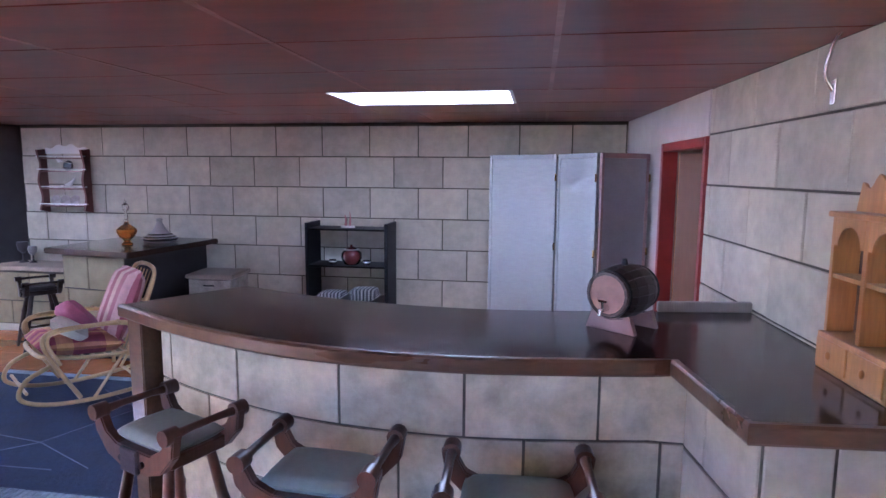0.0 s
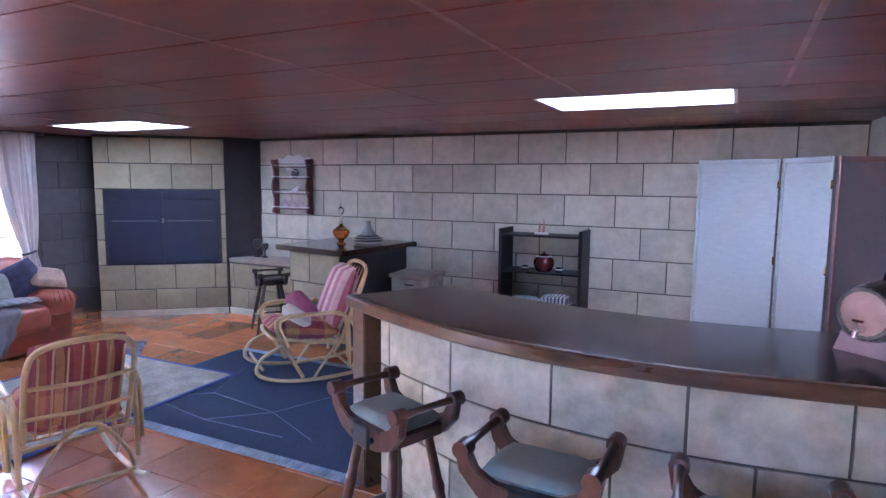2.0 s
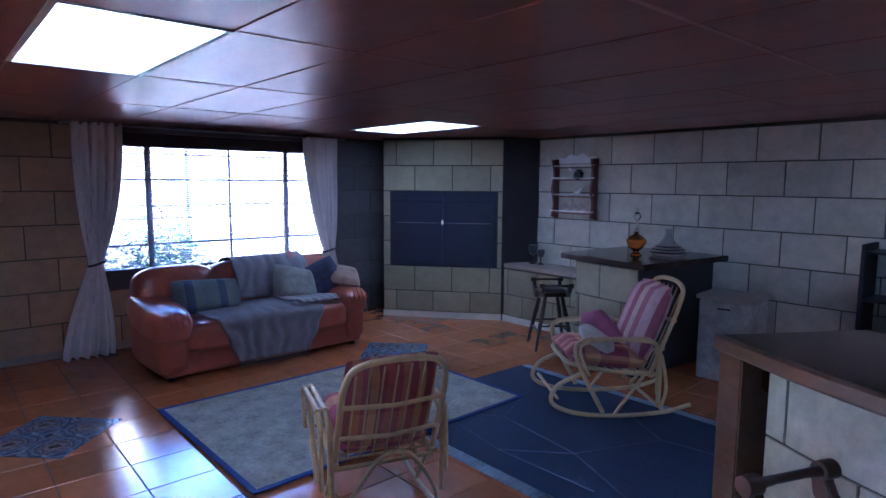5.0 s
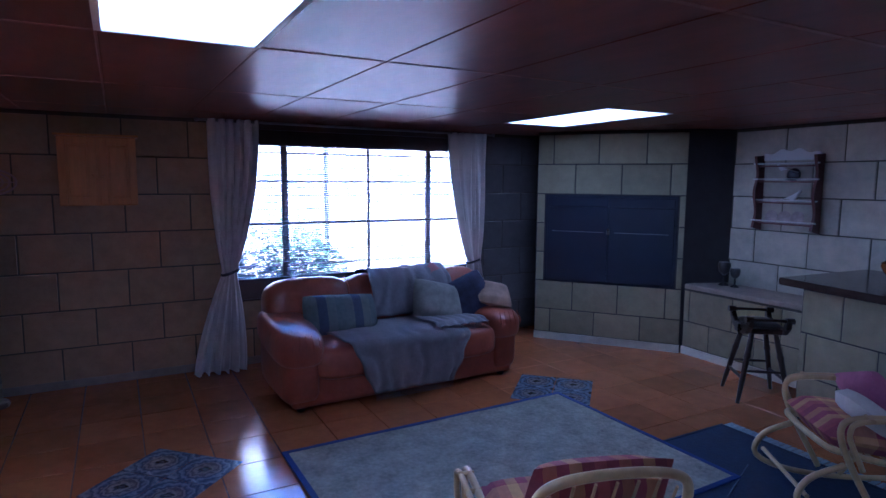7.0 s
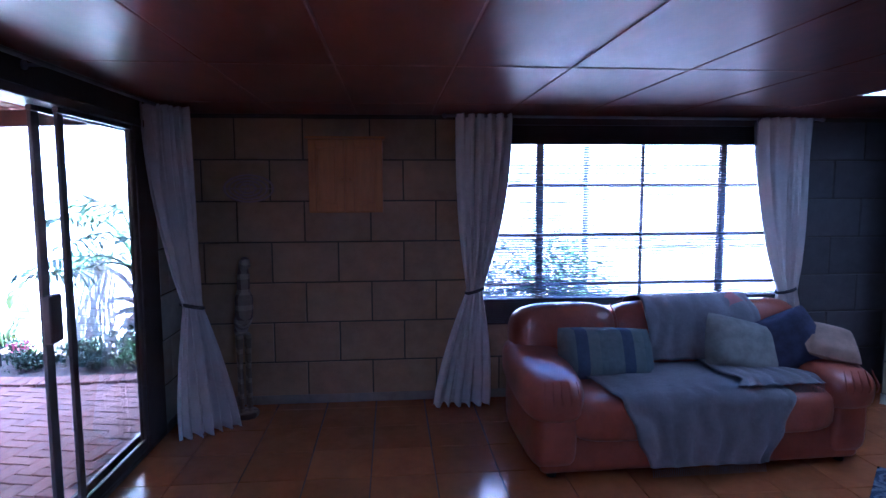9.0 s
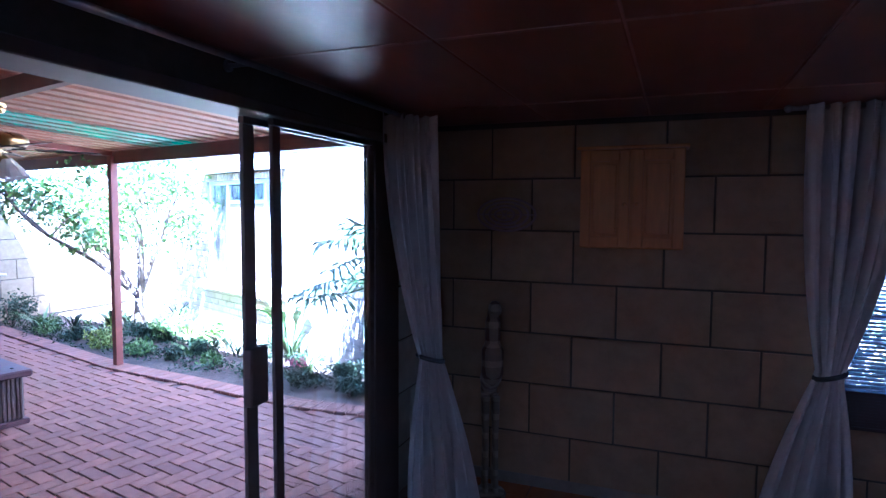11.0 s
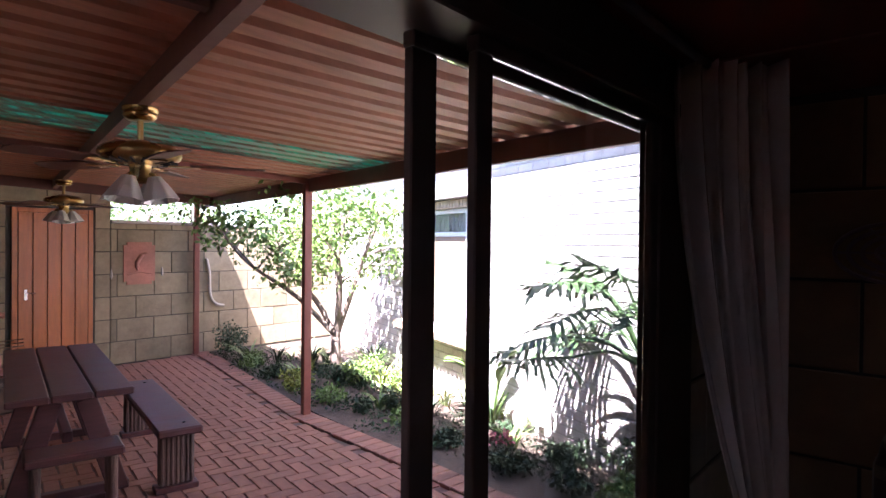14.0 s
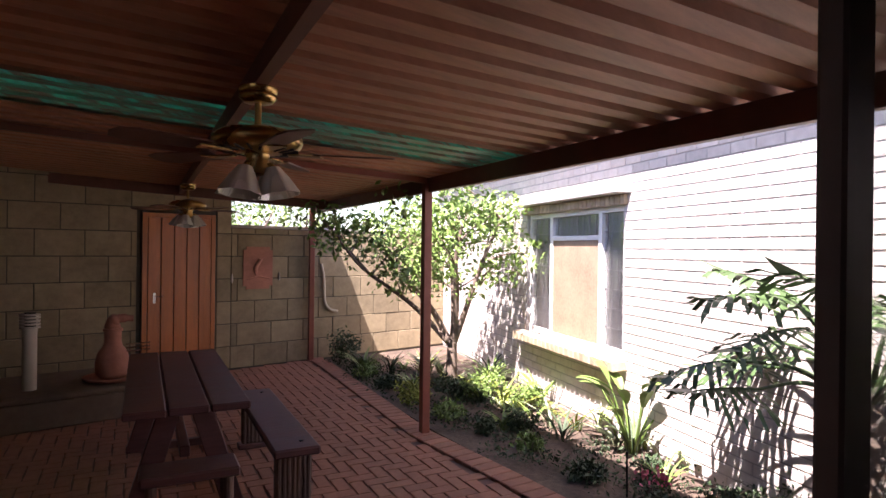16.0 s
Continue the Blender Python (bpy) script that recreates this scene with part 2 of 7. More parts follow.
M = dict(
    plaster=material("plaster_block", (0.58, 0.54, 0.45), 0.85, vary=0.32, grain=9, bump=0.35, spread=0.09, stain=0.28),
    brownblock=material("dimmed_brown_block", (0.42, 0.265, 0.16), 0.88, vary=0.3, grain=9, bump=0.4, spread=0.1, stain=0.35),
    sandblock=material("sandy_face_block", (0.33, 0.29, 0.185), 0.88, vary=0.28, grain=9, bump=0.4, spread=0.1, stain=0.35),
    barblock=material("stained_bar_block", (0.63, 0.55, 0.43), 0.8, vary=0.6, grain=7, bump=0.45, spread=0.12, stain=0.55),
    shadeblock=material("shaded_grey_block", (0.11, 0.1, 0.1), 0.85, vary=0.3, grain=9, bump=0.35, spread=0.12, stain=0.2),
    joint=material("dark_joint", (0.085, 0.075, 0.06), 0.95, vary=0.3, grain=30),
    ceiling=material("varnished_board", (0.25, 0.058, 0.036), 0.36, vary=0.5, grain=5, bump=0.07, coat=0.13, stretch=(0.5, 1.6, 1)),
    smoothplaster=material("smooth_painted_plaster", (0.66, 0.63, 0.62), 0.7, vary=0.16, grain=5, bump=0.12, stain=0.12),
    jointglint=material("pale_joint_highlight", (0.42, 0.22, 0.18), 0.5, vary=0.5, grain=6, bump=0, stretch=(0.5, 3, 1)),
    batten=material("ceiling_batten", (0.22, 0.085, 0.05), 0.35, vary=0.3, coat=0.3),
    tile=material("terracotta_tile", (0.42, 0.15, 0.05), 0.2, vary=0.3, grain=7, bump=0.06, coat=0.4, spread=0.12),
    grout=material("grout", (0.13, 0.07, 0.045), 0.9),
    deco=medallion("patterned_blue_tile"),
    barwood=material("dark_polished_wood", (0.055, 0.03, 0.022), 0.17, vary=0.7, grain=7, bump=0.03, spec=0.35, coat=0.25, stretch=(0.7, 5, 5)),
    baredge=material("bar_edge_wood", (0.125, 0.058, 0.028), 0.28, vary=0.6, grain=8, bump=0.08, coat=0.4, stretch=(1, 4, 4)),
    stool=material("stool_red_brown_wood", (0.115, 0.042, 0.022), 0.3, vary=0.6, grain=9, bump=0.12, coat=0.3, stretch=(3, 3, 0.6)),
    darkstool=material("blackened_stool_wood", (0.03, 0.016, 0.012), 0.35, vary=0.45, grain=9, bump=0.12, coat=0.2, stretch=(3, 3, 0.6)),
    leather=material("grey_green_leather", (0.23, 0.275, 0.235), 0.4, vary=0.2, grain=40, bump=0.2),
    darkleather=material("black_leather", (0.03, 0.026, 0.026), 0.4, vary=0.3, grain=40, bump=0.2),
    rattan=material("rattan_cane", (0.56, 0.38, 0.17), 0.4, vary=0.35, grain=14, bump=0.15, coat=0.2),
    cane=material("cane_slat", (0.5, 0.33, 0.15), 0.5, vary=0.3, grain=14, bump=0.15),
    plaid=stripes("maroon_plaid_cloth", [(0.26, 0.05, 0.08), (0.42, 0.11, 0.1), (0.68, 0.42, 0.16), (0.34, 0.07, 0.1), (0.56, 0.26, 0.1)], 4.2, 0, cross=(1, 3.1, [(0.3, 0.06, 0.1), (0.62, 0.38, 0.17), (0.25, 0.05, 0.09)])),
    plaidback=stripes("maroon_striped_cloth", [(0.24, 0.05, 0.07), (0.5, 0.2, 0.08), (0.3, 0.06, 0.08), (0.58, 0.33, 0.12), (0.22, 0.04, 0.06), (0.4, 0.11, 0.09)], 4.0, 0, cross=(1, 1.6, [(0.26, 0.06, 0.07), (0.4, 0.18, 0.1)])),
    band=stripes("pink_striped_cloth", [(0.34, 0.1, 0.13), (0.58, 0.36, 0.35), (0.4, 0.15, 0.18), (0.6, 0.42, 0.35)], 3.4, 0),
    sofa=material("tan_red_leather", (0.33, 0.085, 0.045), 0.36, vary=0.35, grain=9, bump=0.35, coat=0.15),
    throw=material("grey_throw", (0.2, 0.18, 0.19), 0.95, vary=0.22, grain=30, bump=0.5, sheen=0.3),
    pillow_green=stripes("striped_green_pillow", [(0.15, 0.165, 0.16), (0.07, 0.085, 0.13), (0.17, 0.185, 0.17), (0.14, 0.16, 0.155)], 3.2, 0),
    pillow_pale=material("pale_floral_pillow", (0.3, 0.28, 0.24), 0.9, vary=0.5, grain=14, bump=0.2),
    pillow_navy=material("navy_patterned_pillow", (0.05, 0.045, 0.085), 0.9, vary=0.7, grain=16, bump=0.2),
    pillow_pink=material("dusty_pink_pillow", (0.45, 0.2, 0.2), 0.9, vary=0.25, grain=20, bump=0.2),
    pillow_tan=material("tan_floral_pillow", (0.3, 0.19, 0.13), 0.9, vary=0.45, grain=14, bump=0.2),
    pillow_mauve=material("mauve_pillow", (0.35, 0.1, 0.17), 0.9, vary=0.25, grain=24, bump=0.2),
    pillow_white=material("off_white_pillow", (0.62, 0.57, 0.5), 0.9, vary=0.15, grain=24, bump=0.2),
    curtain=material("pale_curtain_cloth", (0.7, 0.635, 0.61), 0.9, vary=0.12, grain=50, bump=0.2, sheen=0.2),
    tie=material("curtain_tie", (0.05, 0.045, 0.05), 0.8),
    blind=material("brown_blind_slat", (0.06, 0.035, 0.032), 0.45, vary=0.2),
    winframe=material("brown_window_frame", (0.12, 0.04, 0.03), 0.5, vary=0.3),
    rug=material("beige_woven_rug", (0.35, 0.33, 0.265), 0.98, vary=0.55, grain=38, bump=0.7),
    rugblue=material("blue_rug_edge", (0.03, 0.05, 0.2), 0.95, vary=0.3, grain=60, bump=0.5),
    navy=material("navy_rug", (0.022, 0.034, 0.075), 0.97, vary=0.4, grain=40, bump=0.6),
    navyline=material("grey_rug_line", (0.1, 0.12, 0.17), 0.97, vary=0.3, grain=60),
    fringe=material("pale_blue_fringe", (0.3, 0.36, 0.42), 0.97, vary=0.5, grain=70, bump=0.6),
    black=material("black_painted_wood", (0.007, 0.007, 0.011), 0.45, vary=0.3, spec=0.25),
    steelblue=material("dark_blue_steel", (0.012, 0.016, 0.034), 0.38, vary=0.3, grain=5, metal=0.2),
    pewter=material("dark_pewter", (0.12, 0.115, 0.115), 0.35, metal=0.8, vary=0.2, bump=0.02),
    chrome=material("chrome", (0.75, 0.75, 0.75), 0.2, metal=1.0, vary=0.05, bump=0),
    white=material("white_paint", (0.78, 0.77, 0.75), 0.55, vary=0.06),
    offwhite=material("whitewashed_fabric", (0.35, 0.365, 0.37), 0.8, vary=0.14, grain=60, bump=0.4, stretch=(1, 1, 4)),
    greyfab=material("grey_screen_cloth", (0.3, 0.29, 0.31), 0.85, vary=0.12, grain=60, bump=0.3),
    pine=material("honey_pine", (0.5, 0.24, 0.08), 0.4, vary=0.3, grain=8, bump=0.06, coat=0.2, stretch=(5, 5, 0.7)),
    pinewest=material("orange_pine", (0.6, 0.24, 0.065), 0.45, vary=0.25, grain=8, bump=0.06, stretch=(5, 5, 0.7)),
    redframe=material("red_door_frame", (0.3, 0.03, 0.025), 0.4, vary=0.25, coat=0.2),
    leaf_door=material("brown_door_leaf", (0.2, 0.1, 0.06), 0.55, vary=0.15, stretch=(4, 4, 0.6)),
    oak=material("barrel_oak", (0.055, 0.032, 0.026), 0.4, vary=0.4, grain=8, coat=0.2, stretch=(1, 6, 6)),
    barrelhead=material("barrel_head_wood", (0.5, 0.3, 0.24), 0.55, vary=0.45, grain=9),
    mauvewood=material("cradle_wood", (0.34, 0.22, 0.22), 0.5, vary=0.2),
    redwood=material("mahogany_rack", (0.14, 0.04, 0.028), 0.4, vary=0.3, coat=0.2),
    paper=material("printed_paper", (0.5, 0.42, 0.4), 0.8, vary=0.5, grain=16),
    ceramic_red=material("red_glazed_ceramic", (0.085, 0.014, 0.016), 0.15, vary=0.2, coat=0.5),
    ceramic_dark=material("dark_ceramic", (0.05, 0.04, 0.045), 0.2, vary=0.2, coat=0.4),
    banded=stripes("banded_pottery", [(0.55, 0.5, 0.48), (0.03, 0.03, 0.035), (0.55, 0.5, 0.48), (0.03, 0.03, 0.035), (0.5, 0.45, 0.43)], 9, 2, rough=0.4),
    zebra=stripes("black_white_cloth", [(0.6, 0.62, 0.64), (0.06, 0.07, 0.09), (0.5, 0.53, 0.55), (0.1, 0.11, 0.14)], 14, 0),
    amber=clear("amber_glass", (0.75, 0.22, 0.03)),
    glass=clear("window_glass", (0.97, 0.99, 0.98), ior=1.45),
    frosted=material("ribbed_frosted_glass", (0.82, 0.8, 0.74), 0.3, vary=0.06, bump=0.02),
    basket=material("wicker", (0.42, 0.38, 0.33), 0.9, vary=0.55, grain=70, bump=0.7),
    boxtop=material("wooden_lid", (0.3, 0.25, 0.2), 0.6, vary=0.25),
    ledge=material("rough_ledge_stone", (0.3, 0.24, 0.19), 0.7, vary=0.35, grain=12, bump=0.4),
    darkwall=material("dark_wall", (0.045, 0.04, 0.042), 0.85, vary=0.3, grain=8, bump=0.3),
    slider=material("bronze_aluminium", (0.1, 0.07, 0.06), 0.5, metal=0.25, vary=0.2, bump=0.03),
    rod=material("curtain_rod_steel", (0.3, 0.29, 0.3), 0.3, metal=0.9, vary=0.1, bump=0),
    carved=stripes("spotted_carved_wood", [(0.1, 0.05, 0.03), (0.3, 0.22, 0.15), (0.08, 0.04, 0.03)], 9, 2, rough=0.6, cross=(0, 14, [(0.06, 0.03, 0.02), (0.34, 0.27, 0.19)])),
    paver=material("clay_paver", (0.33, 0.15, 0.1), 0.85, vary=0.3, grain=16, bump=0.35, spread=0.13),
    sand=material("paver_joint_sand", (0.15, 0.085, 0.065), 0.95),
    soil=material("garden_soil", (0.115, 0.078, 0.056), 0.98, vary=0.75, grain=22, bump=1.0),
    roof=material("brown_painted_sheeting", (0.43, 0.19, 0.11), 0.55, vary=0.4, grain=9, bump=0.08, stretch=(0.5, 3, 1)),
    beam=material("brown_painted_timber", (0.15, 0.06, 0.042), 0.55, vary=0.3, grain=8, bump=0.15),
    post=material("red_brown_post", (0.27, 0.085, 0.055), 0.5, vary=0.25, grain=8, bump=0.1),
    yard=material("yard_block", (0.36, 0.29, 0.19), 0.9, vary=0.35, grain=10, bump=0.5, spread=0.16, stain=0.35),
    coping=material("pale_coping", (0.6, 0.56, 0.5), 0.9, vary=0.2, bump=0.3),
    brick=material("pale_painted_brick", (0.6, 0.54, 0.5), 0.85, vary=0.22, grain=14, bump=0.4, spread=0.12),
    brickjoint=material("brick_joint", (0.44, 0.41, 0.39), 0.95),
    sill=material("sill_brick", (0.5, 0.38, 0.26), 0.9, vary=0.35, spread=0.15, bump=0.4),
    fascia=material("painted_fascia", (0.4, 0.38, 0.36), 0.7),
    rooftile=material("grey_roof_tile", (0.2, 0.17, 0.16), 0.8, vary=0.3, bump=0.3),
    board=material("chipboard", (0.36, 0.25, 0.17), 0.85, vary=0.3, grain=30, bump=0.2),
    doorwood=material("varnished_plank_door", (0.48, 0.15, 0.035), 0.42, vary=0.35, grain=7, bump=0.12, coat=0.2, stretch=(5, 5, 0.6)),
    bench=material("dark_bench_wood", (0.12, 0.048, 0.044), 0.5, vary=0.4, grain=8, bump=0.25, coat=0.1, stretch=(5, 0.7, 5)),
    bark=material("rough_bark", (0.17, 0.11, 0.085), 0.95, vary=0.6, grain=14, bump=1.0, stretch=(5, 5, 0.7)),
    trunk=material("tree_bark", (0.2, 0.15, 0.115), 0.95, vary=0.5, grain=18, bump=0.8),
    leafgreen=material("tree_leaf", (0.17, 0.27, 0.06), 0.5, vary=0.5, grain=3, bump=0),
    leafdark=material("shrub_leaf", (0.05, 0.085, 0.035), 0.6, vary=0.5, grain=4, bump=0),
    leafphil=material("split_leaf", (0.06, 0.11, 0.035), 0.45, vary=0.4, grain=4, bump=0.05),
    leafyellow=material("yellow_green_leaf", (0.3, 0.35, 0.06), 0.5, vary=0.4, grain=4, bump=0),
    leafpale=material("silver_green_leaf", (0.3, 0.36, 0.2), 0.6, vary=0.4, grain=4, bump=0),
    flower=material("pink_flower", (0.6, 0.12, 0.2), 0.6, vary=0.3, bump=0),
    brass=material("brass", (0.45, 0.3, 0.11), 0.26, metal=1.0, vary=0.15, bump=0.02),
    fanblade=material("fan_blade_wood", (0.13, 0.055, 0.035), 0.45, vary=0.3, stretch=(1, 6, 6)),
    terracotta=material("terracotta_sculpture", (0.46, 0.2, 0.14), 0.8, vary=0.3, grain=14, bump=0.4),
    plastic=material("pale_plastic_pipe", (0.6, 0.53, 0.45), 0.45, vary=0.08),
    braai=material("sooty_steel", (0.05, 0.042, 0.04), 0.7, vary=0.4, metal=0.3),
    concrete=material("concrete", (0.17, 0.13, 0.1), 0.95, vary=0.3, bump=0.4),
    green=material("dirty_green_polycarbonate", (0.02, 0.26, 0.17), 0.35, vary=0.9, grain=26, bump=0.1, dark=(0.1, 0.06, 0.035), stretch=(0.3, 7, 1)),
    hose=material("pale_hose", (0.5, 0.45, 0.36), 0.5, vary=0.1),
    panel=glow("skylight_diffuser", (0.86, 0.95, 1.0), 0.11),
)

for el, at in zip(next(n for n in M["green"].node_tree.nodes if n.type == "VALTORGB").color_ramp.elements, (0.46, 0.58)):
    el.position = at
M["frosted"].node_tree.nodes["Principled BSDF"].inputs["Transmission Weight"].default_value = 0.3
M["green"].node_tree.nodes["Principled BSDF"].inputs["Transmission Weight"].default_value = 0.35


# ---- mesh tools ----
def box(bm, x0, x1, y0, y1, z0, z1, bevel=0.0, m=None, seg=1):
    g = bmesh.ops.create_cube(bm, size=1)["verts"]
    for v in g:
        v.co = Vector((x0 + (v.co.x + 0.5) * (x1 - x0), y0 + (v.co.y + 0.5) * (y1 - y0), z0 + (v.co.z + 0.5) * (z1 - z0)))
        if m is not None:
            v.co = m @ v.co
    if bevel:
        es = list({e for v in g for e in v.link_edges})
        bmesh.ops.bevel(bm, geom=es, offset=bevel, segments=seg, affect="EDGES", profile=0.6)
    return bm


def tube(bm, pts, r, seg=8, closed=False):
    """A round bar along points; r is one radius or one for each point."""
    pts = [Vector(p) for p in pts]
    n = len(pts)
    rad = [r] * n if isinstance(r, (int, float)) else r
    rings = []
    up = Vector((0.13, 0.21, 0.97)).normalized()
    for i, p in enumerate(pts):
        a = pts[(i - 1) % n] if closed or i > 0 else p
        b = pts[(i + 1) % n] if closed or i < n - 1 else p
        t = (b - a).normalized()
        if abs(t.dot(up)) > 0.95:
            up = Vector((0.97, 0.13, 0.21)).normalized()
        s = t.cross(up).normalized()
        u = s.cross(t).normalized()
        up = u
        rings.append([bm.verts.new(p + (s * math.cos(k * 2 * math.pi / seg) + u * math.sin(k * 2 * math.pi / seg)) * rad[i]) for k in range(seg)])
    for i in range(n if closed else n - 1):
        A, B = rings[i], rings[(i + 1) % n]
        for k in range(seg):
            bm.faces.new((A[k], A[(k + 1) % seg], B[(k + 1) % seg], B[k]))
    if not closed:
        bm.faces.new(rings[0][::-1])
        bm.faces.new(rings[-1])
    return bm


def smoothline(pts, n=8):
    """Catmull-Rom points through pts."""
    P = [Vector(p) for p in pts]
    P = [P[0] * 2 - P[1]] + P + [P[-1] * 2 - P[-2]]
    out = []
    for i in range(1, len(P) - 2):
        for k in range(n):
            t = k / n
            out.append(0.5 * ((2 * P[i]) + (P[i + 1] - P[i - 1]) * t + (2 * P[i - 1] - 5 * P[i] + 4 * P[i + 1] - P[i + 2]) * t * t + (3 * P[i] - P[i - 1] - 3 * P[i + 1] + P[i + 2]) * t ** 3))
    out.append(P[-2])
    return out


def lathe(bm, prof, seg=24, m=None, wave=0.0, lobes=0):
    rings = []
    for r, z in prof:
        ring = []
        for k in range(seg):
            a = k * 2 * math.pi / seg
            q = r * (1 + wave * math.cos(lobes * a)) if lobes else r
            v = Vector((q * math.cos(a), q * math.sin(a), z))
            ring.append(bm.verts.new(m @ v if m is not None else v))
        rings.append(ring)
    for A, B in zip(rings, rings[1:]):
        for k in range(seg):
            bm.faces.new((A[k], A[(k + 1) % seg], B[(k + 1) % seg], B[k]))
    bm.faces.new(rings[0][::-1])
    bm.faces.new(rings[-1])
    return bm


def prism(bm, poly, z0, z1, bevel=0.0, m=None):
    lo = [bm.verts.new((x, y, z0)) for x, y in poly]
    hi = [bm.verts.new((x, y, z1)) for x, y in poly]
    n = len(poly)
    fs = [bm.faces.new(lo[::-1]), bm.faces.new(hi)]
    fs += [bm.faces.new((lo[i], lo[(i + 1) % n], hi[(i + 1) % n], hi[i])) for i in range(n)]
    bmesh.ops.recalc_face_normals(bm, faces=fs)
    if bevel:
        es = list({e for f in fs for e in f.edges})
        vs = bmesh.ops.bevel(bm, geom=es, offset=bevel, segments=2, affect="EDGES")["verts"]
    if m is not None:
        for v in bm.verts:
            v.co = m @ v.co
    return bm


def pad(bm, w, d, h, m=None, n=8, puff=0.5, sag=0.0):
    """A stuffed cushion: a box of rounded, swollen shape, w x d x h about its middle."""
    g = bmesh.ops.create_grid(bm, x_segments=n, y_segments=n, size=0.5)["verts"]
    tops = {}
    for v in g:
        tops[(round(v.co.x, 4), round(v.co.y, 4))] = v
    bot = {}
    for key, v in tops.items():
        x, y = key
        ex, ey = abs(x) * 2, abs(y) * 2
        edge = (1 - ex ** 4) * (1 - ey ** 4)
        t = h * 0.5 * ((1 - puff) * edge ** 0.25 + puff * edge ** 0.5) if edge > 0 else 0.0
        px = x * w * (1 - 0.05 * ey ** 3)
        py = y * d * (1 - 0.05 * ex ** 3)
        v.co = Vector((px, py, t - sag * (1 - ex * ex)))
        if edge > 1e-6:
            bot[key] = bm.verts.new((px, py, -t - sag * (1 - ex * ex)))
        else:
            bot[key] = v
    inv = {v: k for k, v in tops.items()}
    for f in [f for f in bm.faces if all(v in inv for v in f.verts)]:
        vs = [bot[inv[v]] for v in f.verts][::-1]
        if len(set(vs)) >= 3 and not all(a in inv for a in vs):
            try:
                bm.faces.new(vs)
            except ValueError:
                pass
    if m is not None:
        for v in set(tops.values()) | set(bot.values()):
            v.co = m @ v.co
    return bm


def plump(bm, rx, ry, rz, e=0.5, m=None, nu=28, nv=16):
    """A rounded, stuffed block: a superellipsoid of half sizes rx, ry, rz."""
    def pw(c):
        return math.copysign(abs(c) ** e, c)
    rows = []
    for j in range(1, nv):
        v = -math.pi / 2 + math.pi * j / nv
        rows.append([bm.verts.new((rx * pw(math.cos(v)) * pw(math.cos(u)), ry * pw(math.cos(v)) * pw(math.sin(u)), rz * pw(math.sin(v)))) for u in [2 * math.pi * i / nu for i in range(nu)]])
    lo, hi = bm.verts.new((0, 0, -rz)), bm.verts.new((0, 0, rz))
    for a, b in zip(rows, rows[1:]):
        for i in range(nu):
            bm.faces.new((a[i], a[(i + 1) % nu], b[(i + 1) % nu], b[i]))
    for i in range(nu):
        bm.faces.new((lo, rows[0][(i + 1) % nu], rows[0][i]))
        bm.faces.new((hi, rows[-1][i], rows[-1][(i + 1) % nu]))
    if m is not None:
        for v in [lo, hi] + [q for r in rows for q in r]:
            v.co = m @ v.co
    return bm


def part(name, bm, mat, parent, label="", smooth=False, m=None):
    me = bpy.data.meshes.new(name)
    bm.to_mesh(me)
    bm.free()
    if smooth:
        for p in me.polygons:
            p.use_smooth = True
        me.set_sharp_from_angle(angle=radians(58))
    me.materials.append(M[mat] if isinstance(mat, str) else mat)
    ob = new(name, me)
    if parent is not None:
        ob.parent = parent
    if m is not None:
        ob.matrix_basis = m
    if label:
        ob["label"] = label
    return ob


def thing(name, label, category, m=None, group=""):
    ob = new(name)
    ob.empty_display_size = 0.1
    if m is not None:
        ob.matrix_basis = m
    return tagged(ob, label, category, group)


def solid(name, bm, mat, label="", category="", kind="structure", smooth=False):
    return tagged(part(name, bm, mat, None, "", smooth), label, category, "", kind)


def B():
    return bmesh.new()


# ---- the room ----
XW, XE, YS, YN, ZC = -7.5, 1.12, -0.93, 5.77, 2.235
ROW, BLK = 0.3125, 0.5035
LEAN = 0.068  # the east wall runs a little aslant
EM = Matrix.Translation((XE, 2.167, 0)) @ Matrix.Rotation(math.atan(LEAN), 4, "Z") @ Matrix.Translation((-XE, -2.167, 0))


def east_x(y):
    return XE - LEAN * (y - 2.167)



def wall(name, poly_boxes, mat="joint"):
    bm = B()
    for b in poly_boxes:
        box(bm, *b)
    return solid(name, bm, mat)


bm = B()
box(bm, XW - 0.2, XE + 2.0, YS - 0.16, YN + 0.2, -0.3, -0.012)
floor = solid("floor", bm, "grout")

wall_north = wall("wall_north", [(XW - 0.2, XE + 0.15, YN, YN + 0.2, -0.012, ZC + 0.2)])
DY0, DY1, DZ = 3.57, 4.54, 1.965
wall_east = wall("wall_east", [(XE, XE + 0.08, YS - 0.16, DY0, -0.012, ZC + 0.059), (XE, XE + 0.08, DY1, YN, -0.012, ZC + 0.059), (XE, XE + 0.08, DY0, DY1, DZ, ZC + 0.059)])
wall_east.matrix_basis = EM
WY0, WY1, WZ0, WZ1 = 1.3, 3.95, 0.74, 2.08
wall_west = wall("wall_west", [(XW - 0.2, XW, YS - 0.16, WY0, -0.012, ZC + 0.059), (XW - 0.2, XW, WY1, YN, -0.012, ZC + 0.059), (XW - 0.2, XW, WY0, WY1, -0.012, WZ0), (XW - 0.2, XW, WY0, WY1, WZ1, ZC + 0.059)])
SX0, SX1, SZ = -6.97, -2.66, 2.105
VX0, VX1, VZ0, VZ1 = -1.15, -0.05, 1.15, 1.75
